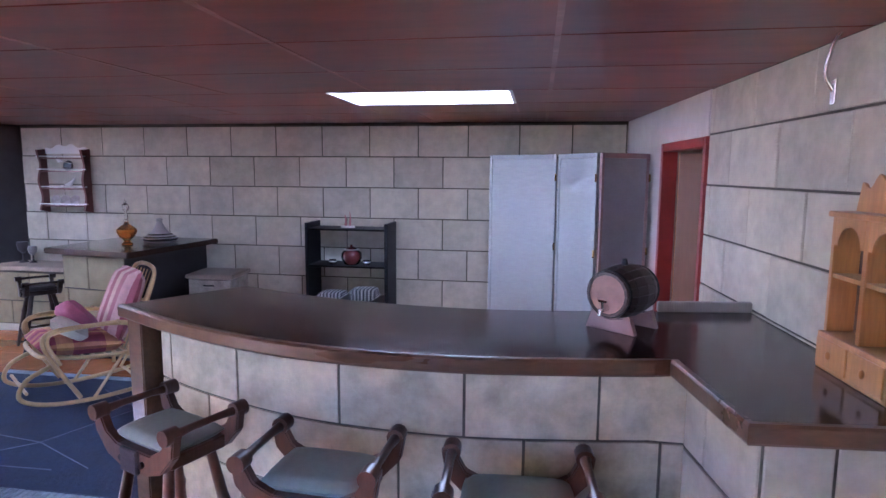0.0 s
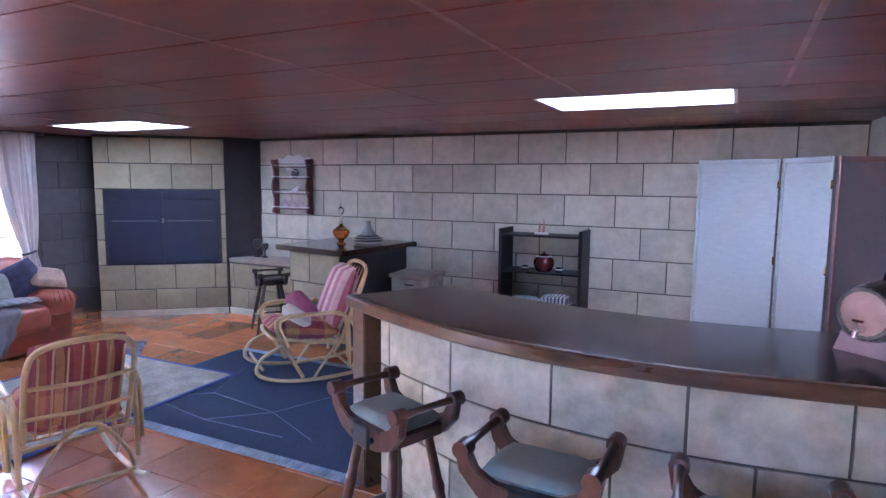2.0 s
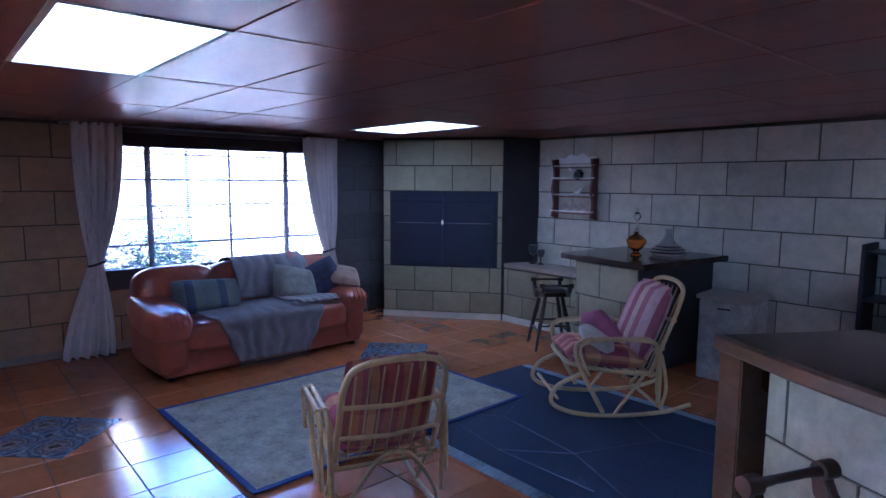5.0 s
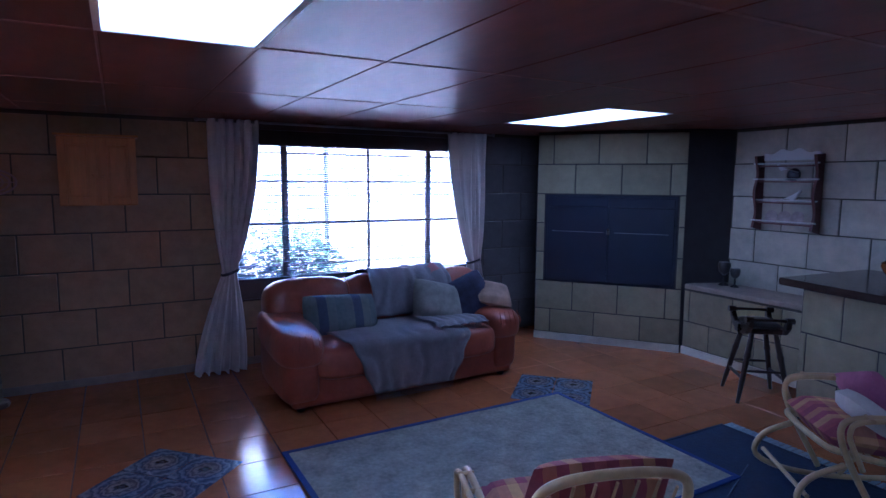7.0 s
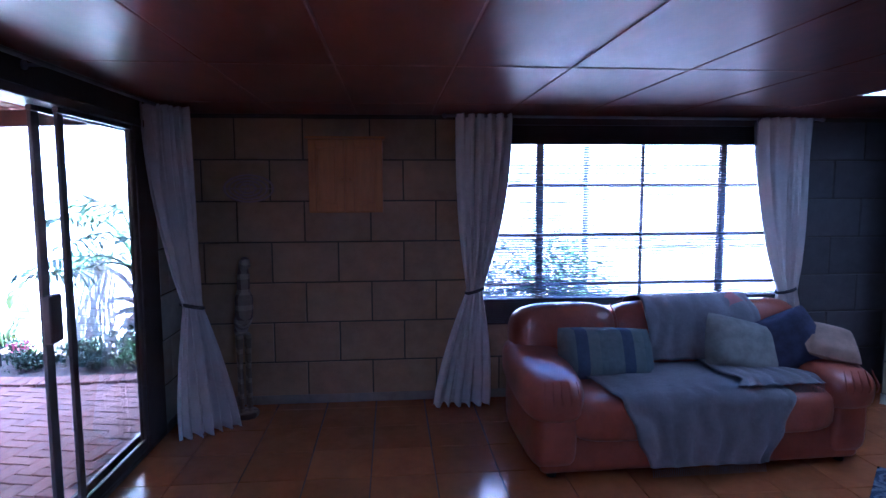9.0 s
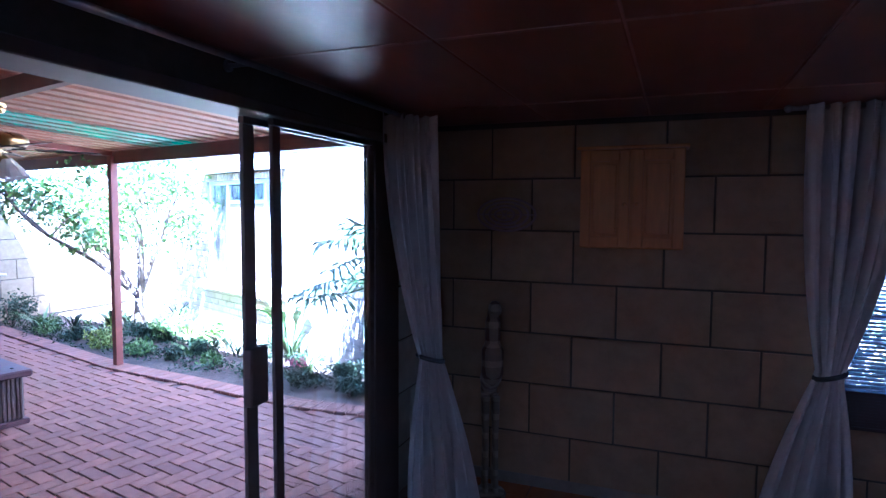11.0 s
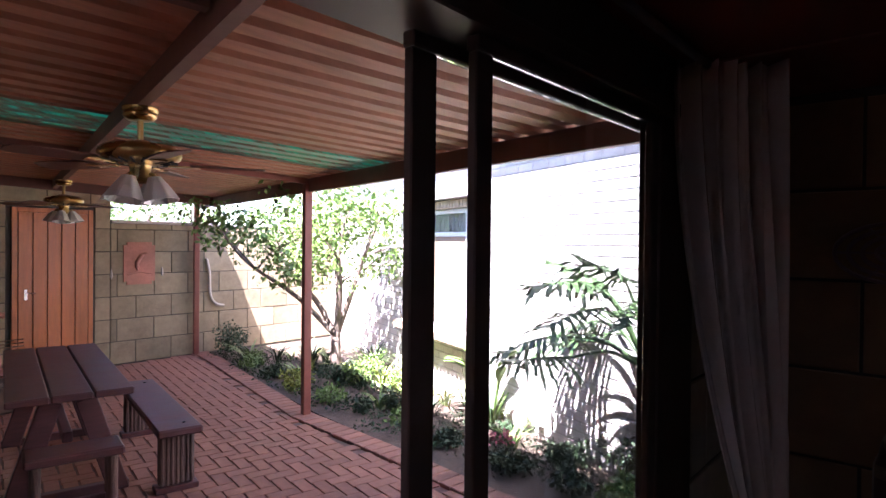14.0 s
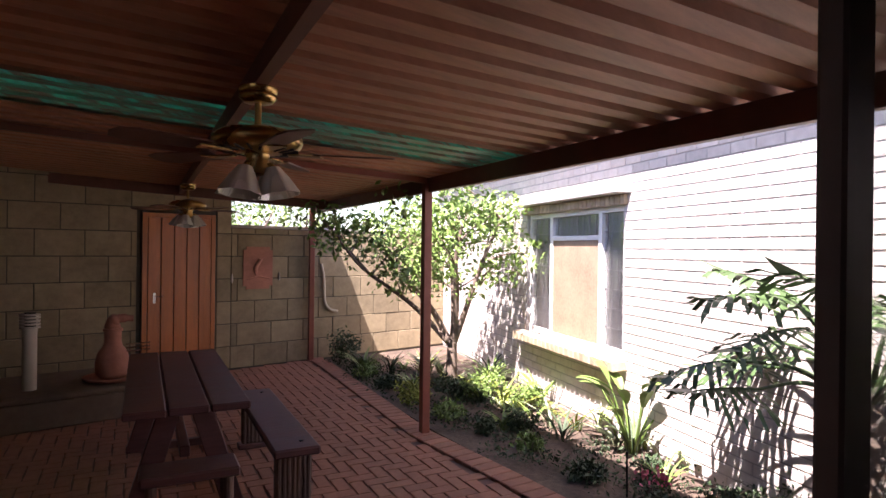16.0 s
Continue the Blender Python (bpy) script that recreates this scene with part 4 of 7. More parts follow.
part("base", soft_box(B(), 0.02, SL - 0.02, 0.05, 0.92, 0.03, 0.32, 0.05), "sofa", sofa, smooth=True)
for i in range(2):
    part("seat_cushion", plump(B(), 0.43, 0.38, 0.14, 0.42, Matrix.Translation((0.6 + i * 0.815, 0.345, 0.35))), "sofa", sofa, smooth=True)
part("back_frame", plump(B(), SL / 2 - 0.02, 0.16, 0.42, 0.35, Matrix.Translation((SL / 2, 0.84, 0.42))), "sofa", sofa, smooth=True)
for i in range(3):
    mm = Matrix.Translation((0.35 + i * 0.66, 0.735, 0.655)) @ Matrix.Rotation(radians(-14), 4, "X")
    part("back_cushion", plump(B(), 0.365, 0.175, 0.245, 0.55, mm), "sofa", sofa, "puffy back cushion", True)
for x0 in (0.11, SL - 0.11):
    part("armrest", plump(B(), 0.14, 0.45, 0.24, 0.4, Matrix.Translation((x0, 0.46, 0.28))), "sofa", sofa, smooth=True)
    part("arm_cushion", plump(B(), 0.19, 0.47, 0.14, 0.6, Matrix.Translation((x0, 0.43, 0.5)) @ Matrix.Rotation(radians(7), 4, "X")), "sofa", sofa, "rounded pillow-top arm", True)
for x in (0.68, 1.34):
    part("seam", tube(B(), smoothline([(x, 0.6, 0.5), (x, 0.575, 0.66), (x, 0.63, 0.82), (x, 0.73, 0.885)], 4), 0.006, 6), "sofa", sofa, "stitched seam between back cushions", True)
for x0 in (0.11, SL - 0.11):
    for k in range(5):
        y = -0.02 + 0.045 * k
        part("gather", tube(B(), smoothline([(x0 - 0.1 + 0.05 * k, -0.035, 0.47), (x0 - 0.1 + 0.05 * k, -0.045, 0.51), (x0 - 0.09 + 0.045 * k, 0.0, 0.595)], 3), [0.003] * 3 + [0.008] * 2 + [0.003] * 2, 5), "sofa", sofa, "gathered leather fold", True)
for x in (0.1, SL - 0.1):
    for y in (0.12, 0.85):
        part("foot", lathe(B(), [(0.03, 0.0), (0.035, 0.035)], 10, Matrix.Translation((x, y, 0))), "black", sofa)


def draped(name, label, m, prof, x0, x1, mat, seed, wob=0.05, taper=0.0):
    """Cloth lying over a profile of (y, z) points, spread from x0 to x1."""
    t = thing(name, label, "throw", m)
    pr = smoothline([(0, y, z) for y, z in prof], 6)
    bm = B()
    nx = 34
    rows = []
    n = len(pr)
    for j, p in enumerate(pr):
        row = []
        for i in range(nx + 1):
            u = i / nx
            a = noise.noise(Vector((u * 4 + seed, j * 0.12, seed)))
            xa = x0 + taper * (j / n) ** 1.5 + wob * noise.noise(Vector((j * 0.13, seed, 1.0)))
            xb = x1 - taper * (j / n) ** 1.5 + wob * 2 * noise.noise(Vector((j * 0.11, seed, 7.0)))
            fold = 0.02 * math.sin(u * 19 + 2.5 * a + j * 0.05) * (0.4 + 1.2 * j / n)
            row.append(bm.verts.new((xa + (xb - xa) * u, p.y - abs(fold) * 0.7 - 0.006, p.z + abs(fold) * 0.5 + 0.012 * a + 0.016)))
        rows.append(row)
    for a, b in zip(rows, rows[1:]):
        for i in range(nx):
            bm.faces.new((a[i], a[i + 1], b[i + 1], b[i]))
    ob = part("cloth", bm, mat, t, smooth=True)
    md = ob.modifiers.new("thickness", "SOLIDIFY")
    md.thickness = 0.006
    bm = B()
    for i in range(60):
        u = i / 59
        tube(bm, [(x0 + taper + (x1 - x0 - 2 * taper) * u, pr[-1].y - 0.008, pr[-1].z + 0.012), (x0 + taper + (x1 - x0 - 2 * taper) * u + 0.004, pr[-1].y - 0.011, pr[-1].z - 0.035)], 0.0018, 4)
    part("fringe", bm, mat, t, "short hanging fringe")
    return t


draped("throw_blanket", "grey woven throw draped over the sofa back", SM, [(1.01, 0.6), (0.97, 0.8), (0.88, 0.885), (0.74, 0.905), (0.6, 0.82), (0.545, 0.65), (0.53, 0.52)], 0.86, 1.66, "throw", 3.0, 0.05)
draped("throw_blanket", "grey woven throw spread over the sofa seat, hanging down its front", SM, [(0.58, 0.5), (0.4, 0.49), (0.15, 0.49), (0.0, 0.46), (-0.025, 0.34), (-0.035, 0.2), (-0.04, 0.07)], 0.36, 1.6, "throw", 9.0, 0.05, 0.28)
draped("throw_blanket", "crumpled grey throw lying on the sofa seat", SM, [(0.5, 0.53), (0.3, 0.52), (0.12, 0.515), (0.03, 0.5)], 1.2, 1.72, "throw", 5.0, 0.08)


def cushion(label, m, w, h, t, mat):
    bm = B()
    pad(bm, w, h, t, None, 10, 0.75)
    ob = tagged(part("cushion", bm, mat, None, smooth=True), label, "cushion", "cushions on the sofa")
    ob.matrix_basis = m
    return ob


cushion("grey-green striped long cushion leaning on the sofa back", SM @ pose(0.55, 0.45, 0.62, 66, 4, 6), 0.66, 0.34, 0.17, "pillow_green")
cushion("pale floral cushion leaning on the sofa back", SM @ pose(1.45, 0.41, 0.65, 62, 14, -8), 0.5, 0.36, 0.17, "pillow_pale")
cushion("dark navy patterned cushion leaning on the sofa arm", SM @ pose(1.72, 0.36, 0.68, 66, -28, -24), 0.4, 0.38, 0.15, "pillow_navy")
cushion("tan floral cushion lying on the sofa arm", SM @ pose(1.93, 0.25, 0.7, 28, 12, -20), 0.32, 0.3, 0.12, "pillow_tan")
cushion("dusty pink cushion behind the pale cushion", SM @ pose(1.55, 0.66, 0.76, 72, 40, 0), 0.32, 0.32, 0.14, "pillow_pink")


# bentwood rocking chairs of rattan; local +y is the way they face
def rocking_chair(label, m, back_mat, seat_mat, lean=0.4, top=1.0):
    t = thing("rocking_chair", label, "rocking chair", m, "rattan rocking chairs")
    hw = 0.27
    for s in (-1, 1):
        x = s * hw
        bm = B()
        tube(bm, smoothline([(x, -0.56, 0.085), (x, -0.36, 0.035), (x, 0, 0.018), (x, 0.3, 0.05), (x, 0.46, 0.13), (x, 0.42, 0.25), (x, 0.26, 0.33)], 6), 0.016, 8)
        part("rocker", bm, "rattan", t, smooth=True)
        bm = B()
        ax = s * (hw + 0.035)
        tube(bm, smoothline([(ax, -0.3, 0.1), (ax, -0.3, 0.4), (ax, -0.25, 0.56), (ax, 0.0, 0.585), (ax, 0.24, 0.58), (ax, 0.31, 0.52), (ax, 0.26, 0.36), (ax, 0.1, 0.06)], 6), 0.016, 8)
        part("arm_hoop", bm, "rattan", t, smooth=True)
        bm = B()
        ax2 = s * (hw + 0.075)
        tube(bm, smoothline([(ax2, -0.27, 0.2), (ax2, -0.26, 0.48), (ax2, -0.2, 0.575), (ax2, 0.2, 0.585), (ax2, 0.29, 0.52), (ax2, 0.22, 0.34)], 6), 0.013, 8)
        part("outer_arm_hoop", bm, "rattan", t, smooth=True)
        for y in (-0.18, 0.06, 0.2):
            bm = B()
            tube(bm, [(s * (hw + 0.02), y, 0.59), (s * (hw + 0.09), y, 0.59)], 0.012, 6)
            part("arm_binding", bm, "cane", t)
        bm = B()
        tube(bm, smoothline([(x * 0.98, -0.34, 0.06), (x * 0.8, -0.4, 0.2), (x * 0.35, -0.42, 0.38), (0, -0.42, 0.42)], 6), 0.012, 8)
        part("rear_brace", bm, "rattan", t, smooth=True)
        bm = B()
        tube(bm, [(x, -0.22, 0.33), (x, 0.0, 0.03)], 0.012, 8)
        part("side_strut", bm, "rattan", t, smooth=True)
    def back(u, z):
        z = 0.35 + (z - 0.35) * top
        return Vector((u, -0.26 - (z - 0.35) * lean, z))
    bm = B()
    tube(bm, smoothline([back(-hw, 0.3), back(-hw, 0.6), back(-hw * 0.97, 0.82), back(-hw * 0.75, 0.93), back(0, 0.96), back(hw * 0.75, 0.93), back(hw * 0.97, 0.82), back(hw, 0.6), back(hw, 0.3)], 6), 0.017, 8)
    part("back_frame", bm, "rattan", t, smooth=True)
    for k in range(7):
        u = -hw + 0.06 + k * (2 * hw - 0.12) / 6
        bm = B()
        a, b = back(u, 0.34), back(u, 0.92 if abs(u) < 0.17 else 0.88)
        tube(bm, [a, b], 0.0055, 6)
        part("slat", bm, "cane", t)
    for z in (0.5, 0.7):
        bm = B()
        tube(bm, [back(-hw, z) + Vector((0, -0.02, 0)), back(0, z - 0.02) + Vector((0, -0.028, 0)), back(hw, z) + Vector((0, -0.02, 0))], 0.012, 8)
        part("back_rail", bm, "rattan", t, smooth=True)
    bm = B()
    tube(bm, smoothline([(-hw, -0.28, 0.32), (-hw, 0.0, 0.34), (-hw, 0.25, 0.39), (-hw * 0.7, 0.33, 0.4), (hw * 0.7, 0.33, 0.4), (hw, 0.25, 0.39), (hw, 0.0, 0.34), (hw, -0.28, 0.32)], 5), 0.016, 8)
    part("seat_frame", bm, "rattan", t, smooth=True)
    for k in range(8):
        y = -0.24 + k * 0.07
        bm = B()
        tube(bm, [(-hw, y, 0.335 + max(0, y) * 0.15), (hw, y, 0.335 + max(0, y) * 0.15)], 0.007, 6)
        part("seat_slat", bm, "cane", t)
    for y, z in ((-0.36, 0.05), (0.42, 0.16), (-0.27, 0.3)):
        bm = B()
        tube(bm, [(-hw, y, z), (hw, y, z)], 0.012, 8)
        part("stretcher", bm, "rattan", t, smooth=True)
    bm = B()
    pad(bm, 0.52, 0.6, 0.16, Matrix.Translation((0, 0.04, 0.425)) @ Matrix.Rotation(radians(7), 4, "X"), 10, 0.45)
    part("seat_cushion", bm, seat_mat, t, "plaid maroon seat cushion", True)
    bm = B()
    pad(bm, 0.5, 0.6, 0.17, None, 10, 0.6)
    ang = math.atan(lean)
    part("back_cushion", bm, back_mat, t, "striped pink and maroon back cushion", True, Matrix.Translation(back(0, 0.66) + Vector((0, 0.095, 0))) @ Matrix.Rotation(math.pi / 2 + ang, 4, "X"))
    return t


C1 = pose(-3.5, 1.79, 0.016, 0, 0, 71) @ Matrix.Diagonal((0.94, 0.94, 0.95, 1))
C2 = pose(-3.42, 3.82, 0.026, 0, 0, 144)
rocking_chair("rattan rocking chair with maroon plaid cushions on the beige rug", C1, "plaidback", "plaid", 0.44, 0.94)
rocking_chair("rattan rocking chair with pink striped cushions on the navy rug", C2, "band", "plaid")
for m, s, mat, lab in ((C2 @ pose(-0.02, 0.03, 0.6, 55, 20, 8), 0.3, "pillow_mauve", "mauve square cushion resting in the rocking chair"), (C2 @ pose(-0.12, 0.1, 0.545, 35, 10, -12), 0.28, "pillow_white", "off-white cushion resting in the rocking chair")):
    ob = tagged(part("cushion", pad(B(), s, s, 0.12, None, 10, 0.75), mat, None, smooth=True), lab, "cushion", "cushions on the chair")
    ob.matrix_basis = m


# rugs
def rug(label, x0, x1, y0, y1, z, mat, edge, ew, rz=0.0, fringe=False):
    cx, cy = (x0 + x1) / 2, (y0 + y1) / 2
    w, d = (x1 - x0) / 2, (y1 - y0) / 2
    t = thing("rug", label, "rug", pose(cx, cy, z, 0, 0, rz))
    bm = B()
    n = 24
    g = bmesh.ops.create_grid(bm, x_segments=n, y_segments=n, size=1.0)["verts"]
    for v in g:
        v.co = Vector((v.co.x * (w - ew), v.co.y * (d - ew), 0.008 + 0.0025 * noise.noise(Vector((v.co.x * 3, v.co.y * 3, w)))))
    part("field", bm, mat, t, smooth=True)
    for b in ((-w, w, -d, -d + ew), (-w, w, d - ew, d), (-w, -w + ew, -d + ew, d - ew), (w - ew, w, -d + ew, d - ew)):
        bm = B()
        box(bm, *b, 0.0, 0.011, 0.002)
        part("border", bm, edge, t)
    bm = B()
    box(bm, -w + ew, w - ew, -d + ew, d - ew, 0.0, 0.004)
    part("backing", bm, edge, t)
    return t


rug("beige flat-woven rug with a blue border", -5.5, -3.9, 1.26, 3.5, 0.013, "rug", "rugblue", 0.035, 1.2)
navy = rug("navy rug with thin pale lines and a light fringe", -4.5, -1.93, 2.5, 4.12, 0.001, "navy", "navy", 0.02, 0)
for s in (-1, 1):
    bm = B()
    for k in range(64):
        x = -1.27 + k * 0.0403
        box(bm, x, x + 0.034, s * 0.81 if s > 0 else -0.9, 0.9 if s > 0 else -0.81, 0.0, 0.007, 0.002)
    part("fringe", bm, "fringe", navy, "pale blue chequered end band")
bm = B()
for a, b in (((-0.9, -0.5), (-0.2, -0.62)), ((-0.2, -0.62), (0.15, -0.3)), ((0.15, -0.3), (0.7, -0.55)), ((-0.2, -0.62), (0.5, -0.6)), ((-0.55, -0.2), (0.15, -0.3)), ((-0.9, -0.5), (-0.55, -0.2)), ((0.15, -0.3), (0.4, 0.3)), ((-0.55, -0.2), (-0.8, 0.4)), ((0.4, 0.3), (-0.1, 0.6)), ((0.4, 0.3), (1.0, 0.4))):
    tube(bm, [(a[0], a[1], 0.0095), (b[0], b[1], 0.0095)], 0.004, 4)
part("line_pattern", bm, "navyline", navy, "thin pale crossing lines")

# pine cabinet on the west wall
cab = thing("wall_cabinet", "small orange pine two-door cabinet hung on the block wall", "wall cabinet", pose(XW, 0.3, 1.77))
bm = B()
box(bm, 0.006, 0.16, -0.27, 0.27, -0.27, 0.27, 0.004)
part("body", bm, "pinewest", cab)
for s in (-1, 1):
    bm = B()
    box(bm, 0.161, 0.168, min(s * 0.008, s * 0.268), max(s * 0.008, s * 0.268), -0.265, 0.265)
    dr = part("door", bm, "pinewest", cab)
    for y0, y1, z0, z1 in ((0.008, 0.062, -0.265, 0.265), (0.214, 0.268, -0.265, 0.265), (0.0625, 0.2135, 0.205, 0.265), (0.0625, 0.2135, -0.265, -0.205)):
        part("door_rail", box(B(), 0.1682, 0.186, min(s * y0, s * y1), max(s * y0, s * y1), z0, z1, 0.004), "pinewest", dr)
    bm = B()
    box(bm, 0.1682, 0.181, min(s * 0.074, s * 0.202), max(s * 0.074, s * 0.202), -0.193, 0.193, 0.009)
    part("raised_panel", bm, "pinewest", dr)
    bm = B()
    bmesh.ops.create_uvsphere(bm, u_segments=10, v_segments=6, radius=0.013, matrix=Matrix.Translation((0.196, s * 0.03, -0.03)))
    part("knob", bm, "pinewest", dr, smooth=True)
bm = B()
box(bm, 0.004, 0.19, -0.29, 0.29, 0.271, 0.288, 0.004)
part("cornice", bm, "pinewest", cab)

# carved figure and coiled basket in the south-west corner
bm = B()
lathe(bm, [(0.09, 0.0), (0.1, 0.02), (0.09, 0.04), (0.03, 0.05)], 12)
for x, y in ((-0.035, -0.03), (0.035, -0.03), (-0.035, 0.03), (0.035, 0.03)):
    tube(bm, [(x, y, 0.04), (x * 0.9, y, 0.35), (x * 0.8, y, 0.62)], [0.018, 0.014, 0.024], 8)
tube(bm, smoothline([(-0.09, 0, 0.62), (-0.02, 0, 0.7), (0.06, 0, 0.78), (0.07, 0, 0.95), (0.08, 0, 1.1), (0.14, 0, 1.17), (0.2, 0, 1.13)], 4), [0.05] * 4 + [0.062] * 4 + [0.065] * 4 + [0.045] * 4 + [0.035] * 4 + [0.032] * 4 + [0.018], 10)
gi = tagged(part("carved_giraffe", bm, "carved", None, smooth=True), "spotted carved wooden giraffe figure standing in the corner", "statue")
gi.matrix_basis = pose(XW + 0.24, -0.46, 0, 0, 0, 25)
bk = thing("coiled_basket", "flat coiled wire basket hung on the block wall", "basket", pose(XW + 0.03, -0.43, 1.68, 90, 0, 90))
for i, r in enumerate((0.06, 0.1, 0.14, 0.18)):
    bm = B()
    tube(bm, [(r * math.cos(a), 0.55 * r * math.sin(a), 0.05 - i * 0.012) for a in [k * math.pi / 12 for k in range(24)]], 0.007, 6, True)
    part("coil", bm, "mauvewood", bk, smooth=True)
for a in range(6):
    bm = B()
    c, s_ = math.cos(a * math.pi / 3), math.sin(a * math.pi / 3)
    tube(bm, [(0, 0, 0.06), (0.18 * c, 0.1 * s_, 0.01)], 0.004, 5)
    part("spoke", bm, "mauvewood", bk)


# ---- bar and back wall ----
# carved saddle stools: two boat-shaped end boards joined by rails, leather pad, splayed legs
def bar_stool(label, m, pad_mat="leather", tall=1.0, wood="stool"):
    t = thing("bar_stool", label, "bar stool", m @ Matrix.Diagonal((1, 1, tall, 1)), "carved wooden stools")
    zs = 0.74
    for s in (-1, 1):
        bm = B()
        pts = [(-0.245, 0.115), (-0.205, 0.12), (-0.165, 0.045), (-0.1, 0.012), (0.1, 0.012), (0.165, 0.045), (0.205, 0.12), (0.245, 0.115), (0.23, 0.03), (0.16, -0.045), (0.07, -0.075), (-0.07, -0.075), (-0.16, -0.045), (-0.23, 0.03)]
        mm = Matrix.Translation((0, s * 0.135, zs)) @ Matrix.Rotation(radians(90), 4, "X")
        prism(bm, pts, -0.018, 0.018, 0.005, mm)
        ob = part("end_board", bm, wood, t, "scooped red-brown end board")
        for x in (-0.06, 0.06):
            bm = B()
            tube(bm, [(x, s * 0.153, zs - 0.03), (x, s * 0.165, zs - 0.03)], 0.012, 8)
            part("stud", bm, "black", ob, "dark round stud")
    for s in (-1, 1):
        bm = B()
        tube(bm, [(s * 0.212, -0.15, zs + 0.105), (s * 0.212, -0.06, zs + 0.11), (s * 0.212, 0.06, zs + 0.11), (s * 0.212, 0.15, zs + 0.105)], [0.02, 0.014, 0.014, 0.02], 10)
        part("hand_rail", bm, wood, t, smooth=True)
        for y in (-1, 1):
            bm = B()
            tube(bm, [(s * 0.212, y * 0.118, zs + 0.108), (s * 0.212, y * 0.172, zs + 0.108)], 0.03, 12)
            part("rail_end", bm, wood, t, "rounded rail end", True)
    bm = B()
    box(bm, -0.17, 0.17, -0.116, 0.116, zs - 0.045, zs + 0.005, 0.006)
    part("seat_board", bm, wood, t)
    bm = B()
    pad(bm, 0.345, 0.255, 0.06, Matrix.Translation((0, 0, zs + 0.026)), 12, 0.12)
    part("seat_pad", bm, pad_mat, t, "grey-green leather pad", True)
    bm = B()
    box(bm, -0.05, 0.05, -0.172, -0.154, zs - 0.07, zs + 0.02, 0.005)
    part("strap", bm, "darkleather", t, "black leather strap")
    feet = {}
    for sx in (-1, 1):
        for sy in (-1, 1):
            top, bot = Vector((sx * 0.11, sy * 0.085, zs - 0.04)), Vector((sx * 0.2, sy * 0.19, 0.0))
            feet[sx, sy] = (top, bot)
            bm = B()
            tube(bm, [top, top.lerp(bot, 0.3), top.lerp(bot, 0.34), top.lerp(bot, 0.38), top.lerp(bot, 0.7), bot], [0.019, 0.022, 0.027, 0.022, 0.02, 0.014], 10)
            part("leg", bm, wood, t, smooth=True)
    for a, b, f in (((-1, -1), (1, -1), 0.66), ((-1, 1), (1, 1), 0.66), ((-1, -1), (-1, 1), 0.55), ((1, -1), (1, 1), 0.55)):
        p, q = feet[a][0].lerp(feet[a][1], f), feet[b][0].lerp(feet[b][1], f)
        bm = B()
        tube(bm, [p, p.lerp(q, 0.5), q], [0.011, 0.015, 0.011], 8)
        part("stretcher", bm, wood, t, smooth=True)
    return t


bar_stool("carved red-brown bar stool with a grey-green pad, turned aslant", pose(-1.31, 1.8, 0, 0, 0, -22))
bar_stool("carved red-brown bar stool with a grey-green pad at the bar front", pose(-0.63, 1.6, 0, 0, 0, -3))
bar_stool("carved red-brown bar stool with a grey-green pad near the bar corner", pose(0.01, 1.53, 0, 0, 0, 3))
bar_stool("dark carved wooden stool standing before the low ledge", pose(-4.76, 4.88, 0, 0, 0, -38), "darkleather", 0.79, "darkstool")

# small oak barrel on its cradle
bar_z = ZB + 0.001
brl = thing("barrel", "small dark oak barrel with tap on a cradle", "barrel", pose(0.415, 2.42, bar_z, 0, 0, -38) @ Matrix.Diagonal((0.88, 0.88, 0.86, 1)))
R = Matrix.Translation((0, 0, 0.185)) @ Matrix.Rotation(radians(90), 4, "X")
nst = 18
for k in range(nst):
    bm = B()
    prof = [(-0.15, 0.108), (-0.08, 0.126), (0, 0.133), (0.08, 0.126), (0.15, 0.108)]
    a0, a1 = k * 2 * math.pi / nst + 0.006, (k + 1) * 2 * math.pi / nst - 0.006
    rows = []
    for zz, rr in prof:
        rows.append([bm.verts.new(R @ Vector((q * math.cos(a), q * math.sin(a), zz))) for q, a in ((rr, a0), (rr, a1), (rr - 0.014, a1), (rr - 0.014, a0))])
    for p, q in zip(rows, rows[1:]):
        for i in range(4):
            bm.faces.new((p[i], p[(i + 1) % 4], q[(i + 1) % 4], q[i]))
    bm.faces.new(rows[0][::-1])
    bm.faces.new(rows[-1])
    part("stave", bm, "oak", brl)
for zz in (-0.125, -0.07, 0.07, 0.125):
    bm = B()
    rr = 0.137 - abs(zz) * 0.17
    lathe(bm, [(rr - 0.01, zz - 0.012), (rr, zz - 0.012), (rr, zz + 0.012), (rr - 0.01, zz + 0.012)], 24, R)
    part("hoop", bm, "black", brl, "dark iron hoop", True)
for zz in (-0.135, 0.135):
    bm = B()
    lathe(bm, [(0.001, zz - 0.006), (0.1, zz - 0.006), (0.1, zz + 0.006), (0.001, zz + 0.006)], 24, R)
    part("barrel_head", bm, "barrelhead", brl, "pinkish wooden barrel head")
bm = B()
tube(bm, [(0, -0.14, 0.12), (0, -0.2, 0.115), (0, -0.205, 0.09)], [0.014, 0.012, 0.009], 8)
tube(bm, [(0, -0.18, 0.115), (0, -0.18, 0.155)], 0.006, 6)
tube(bm, [(-0.022, -0.18, 0.157), (0.022, -0.18, 0.157)], 0.006, 6)
part("tap", bm, "chrome", brl, "bright little tap", True)
bm = B()
tube(bm, [(0, 0, 0.31), (0, 0, 0.345)], [0.018, 0.012], 8)
part("bung", bm, "black", brl)
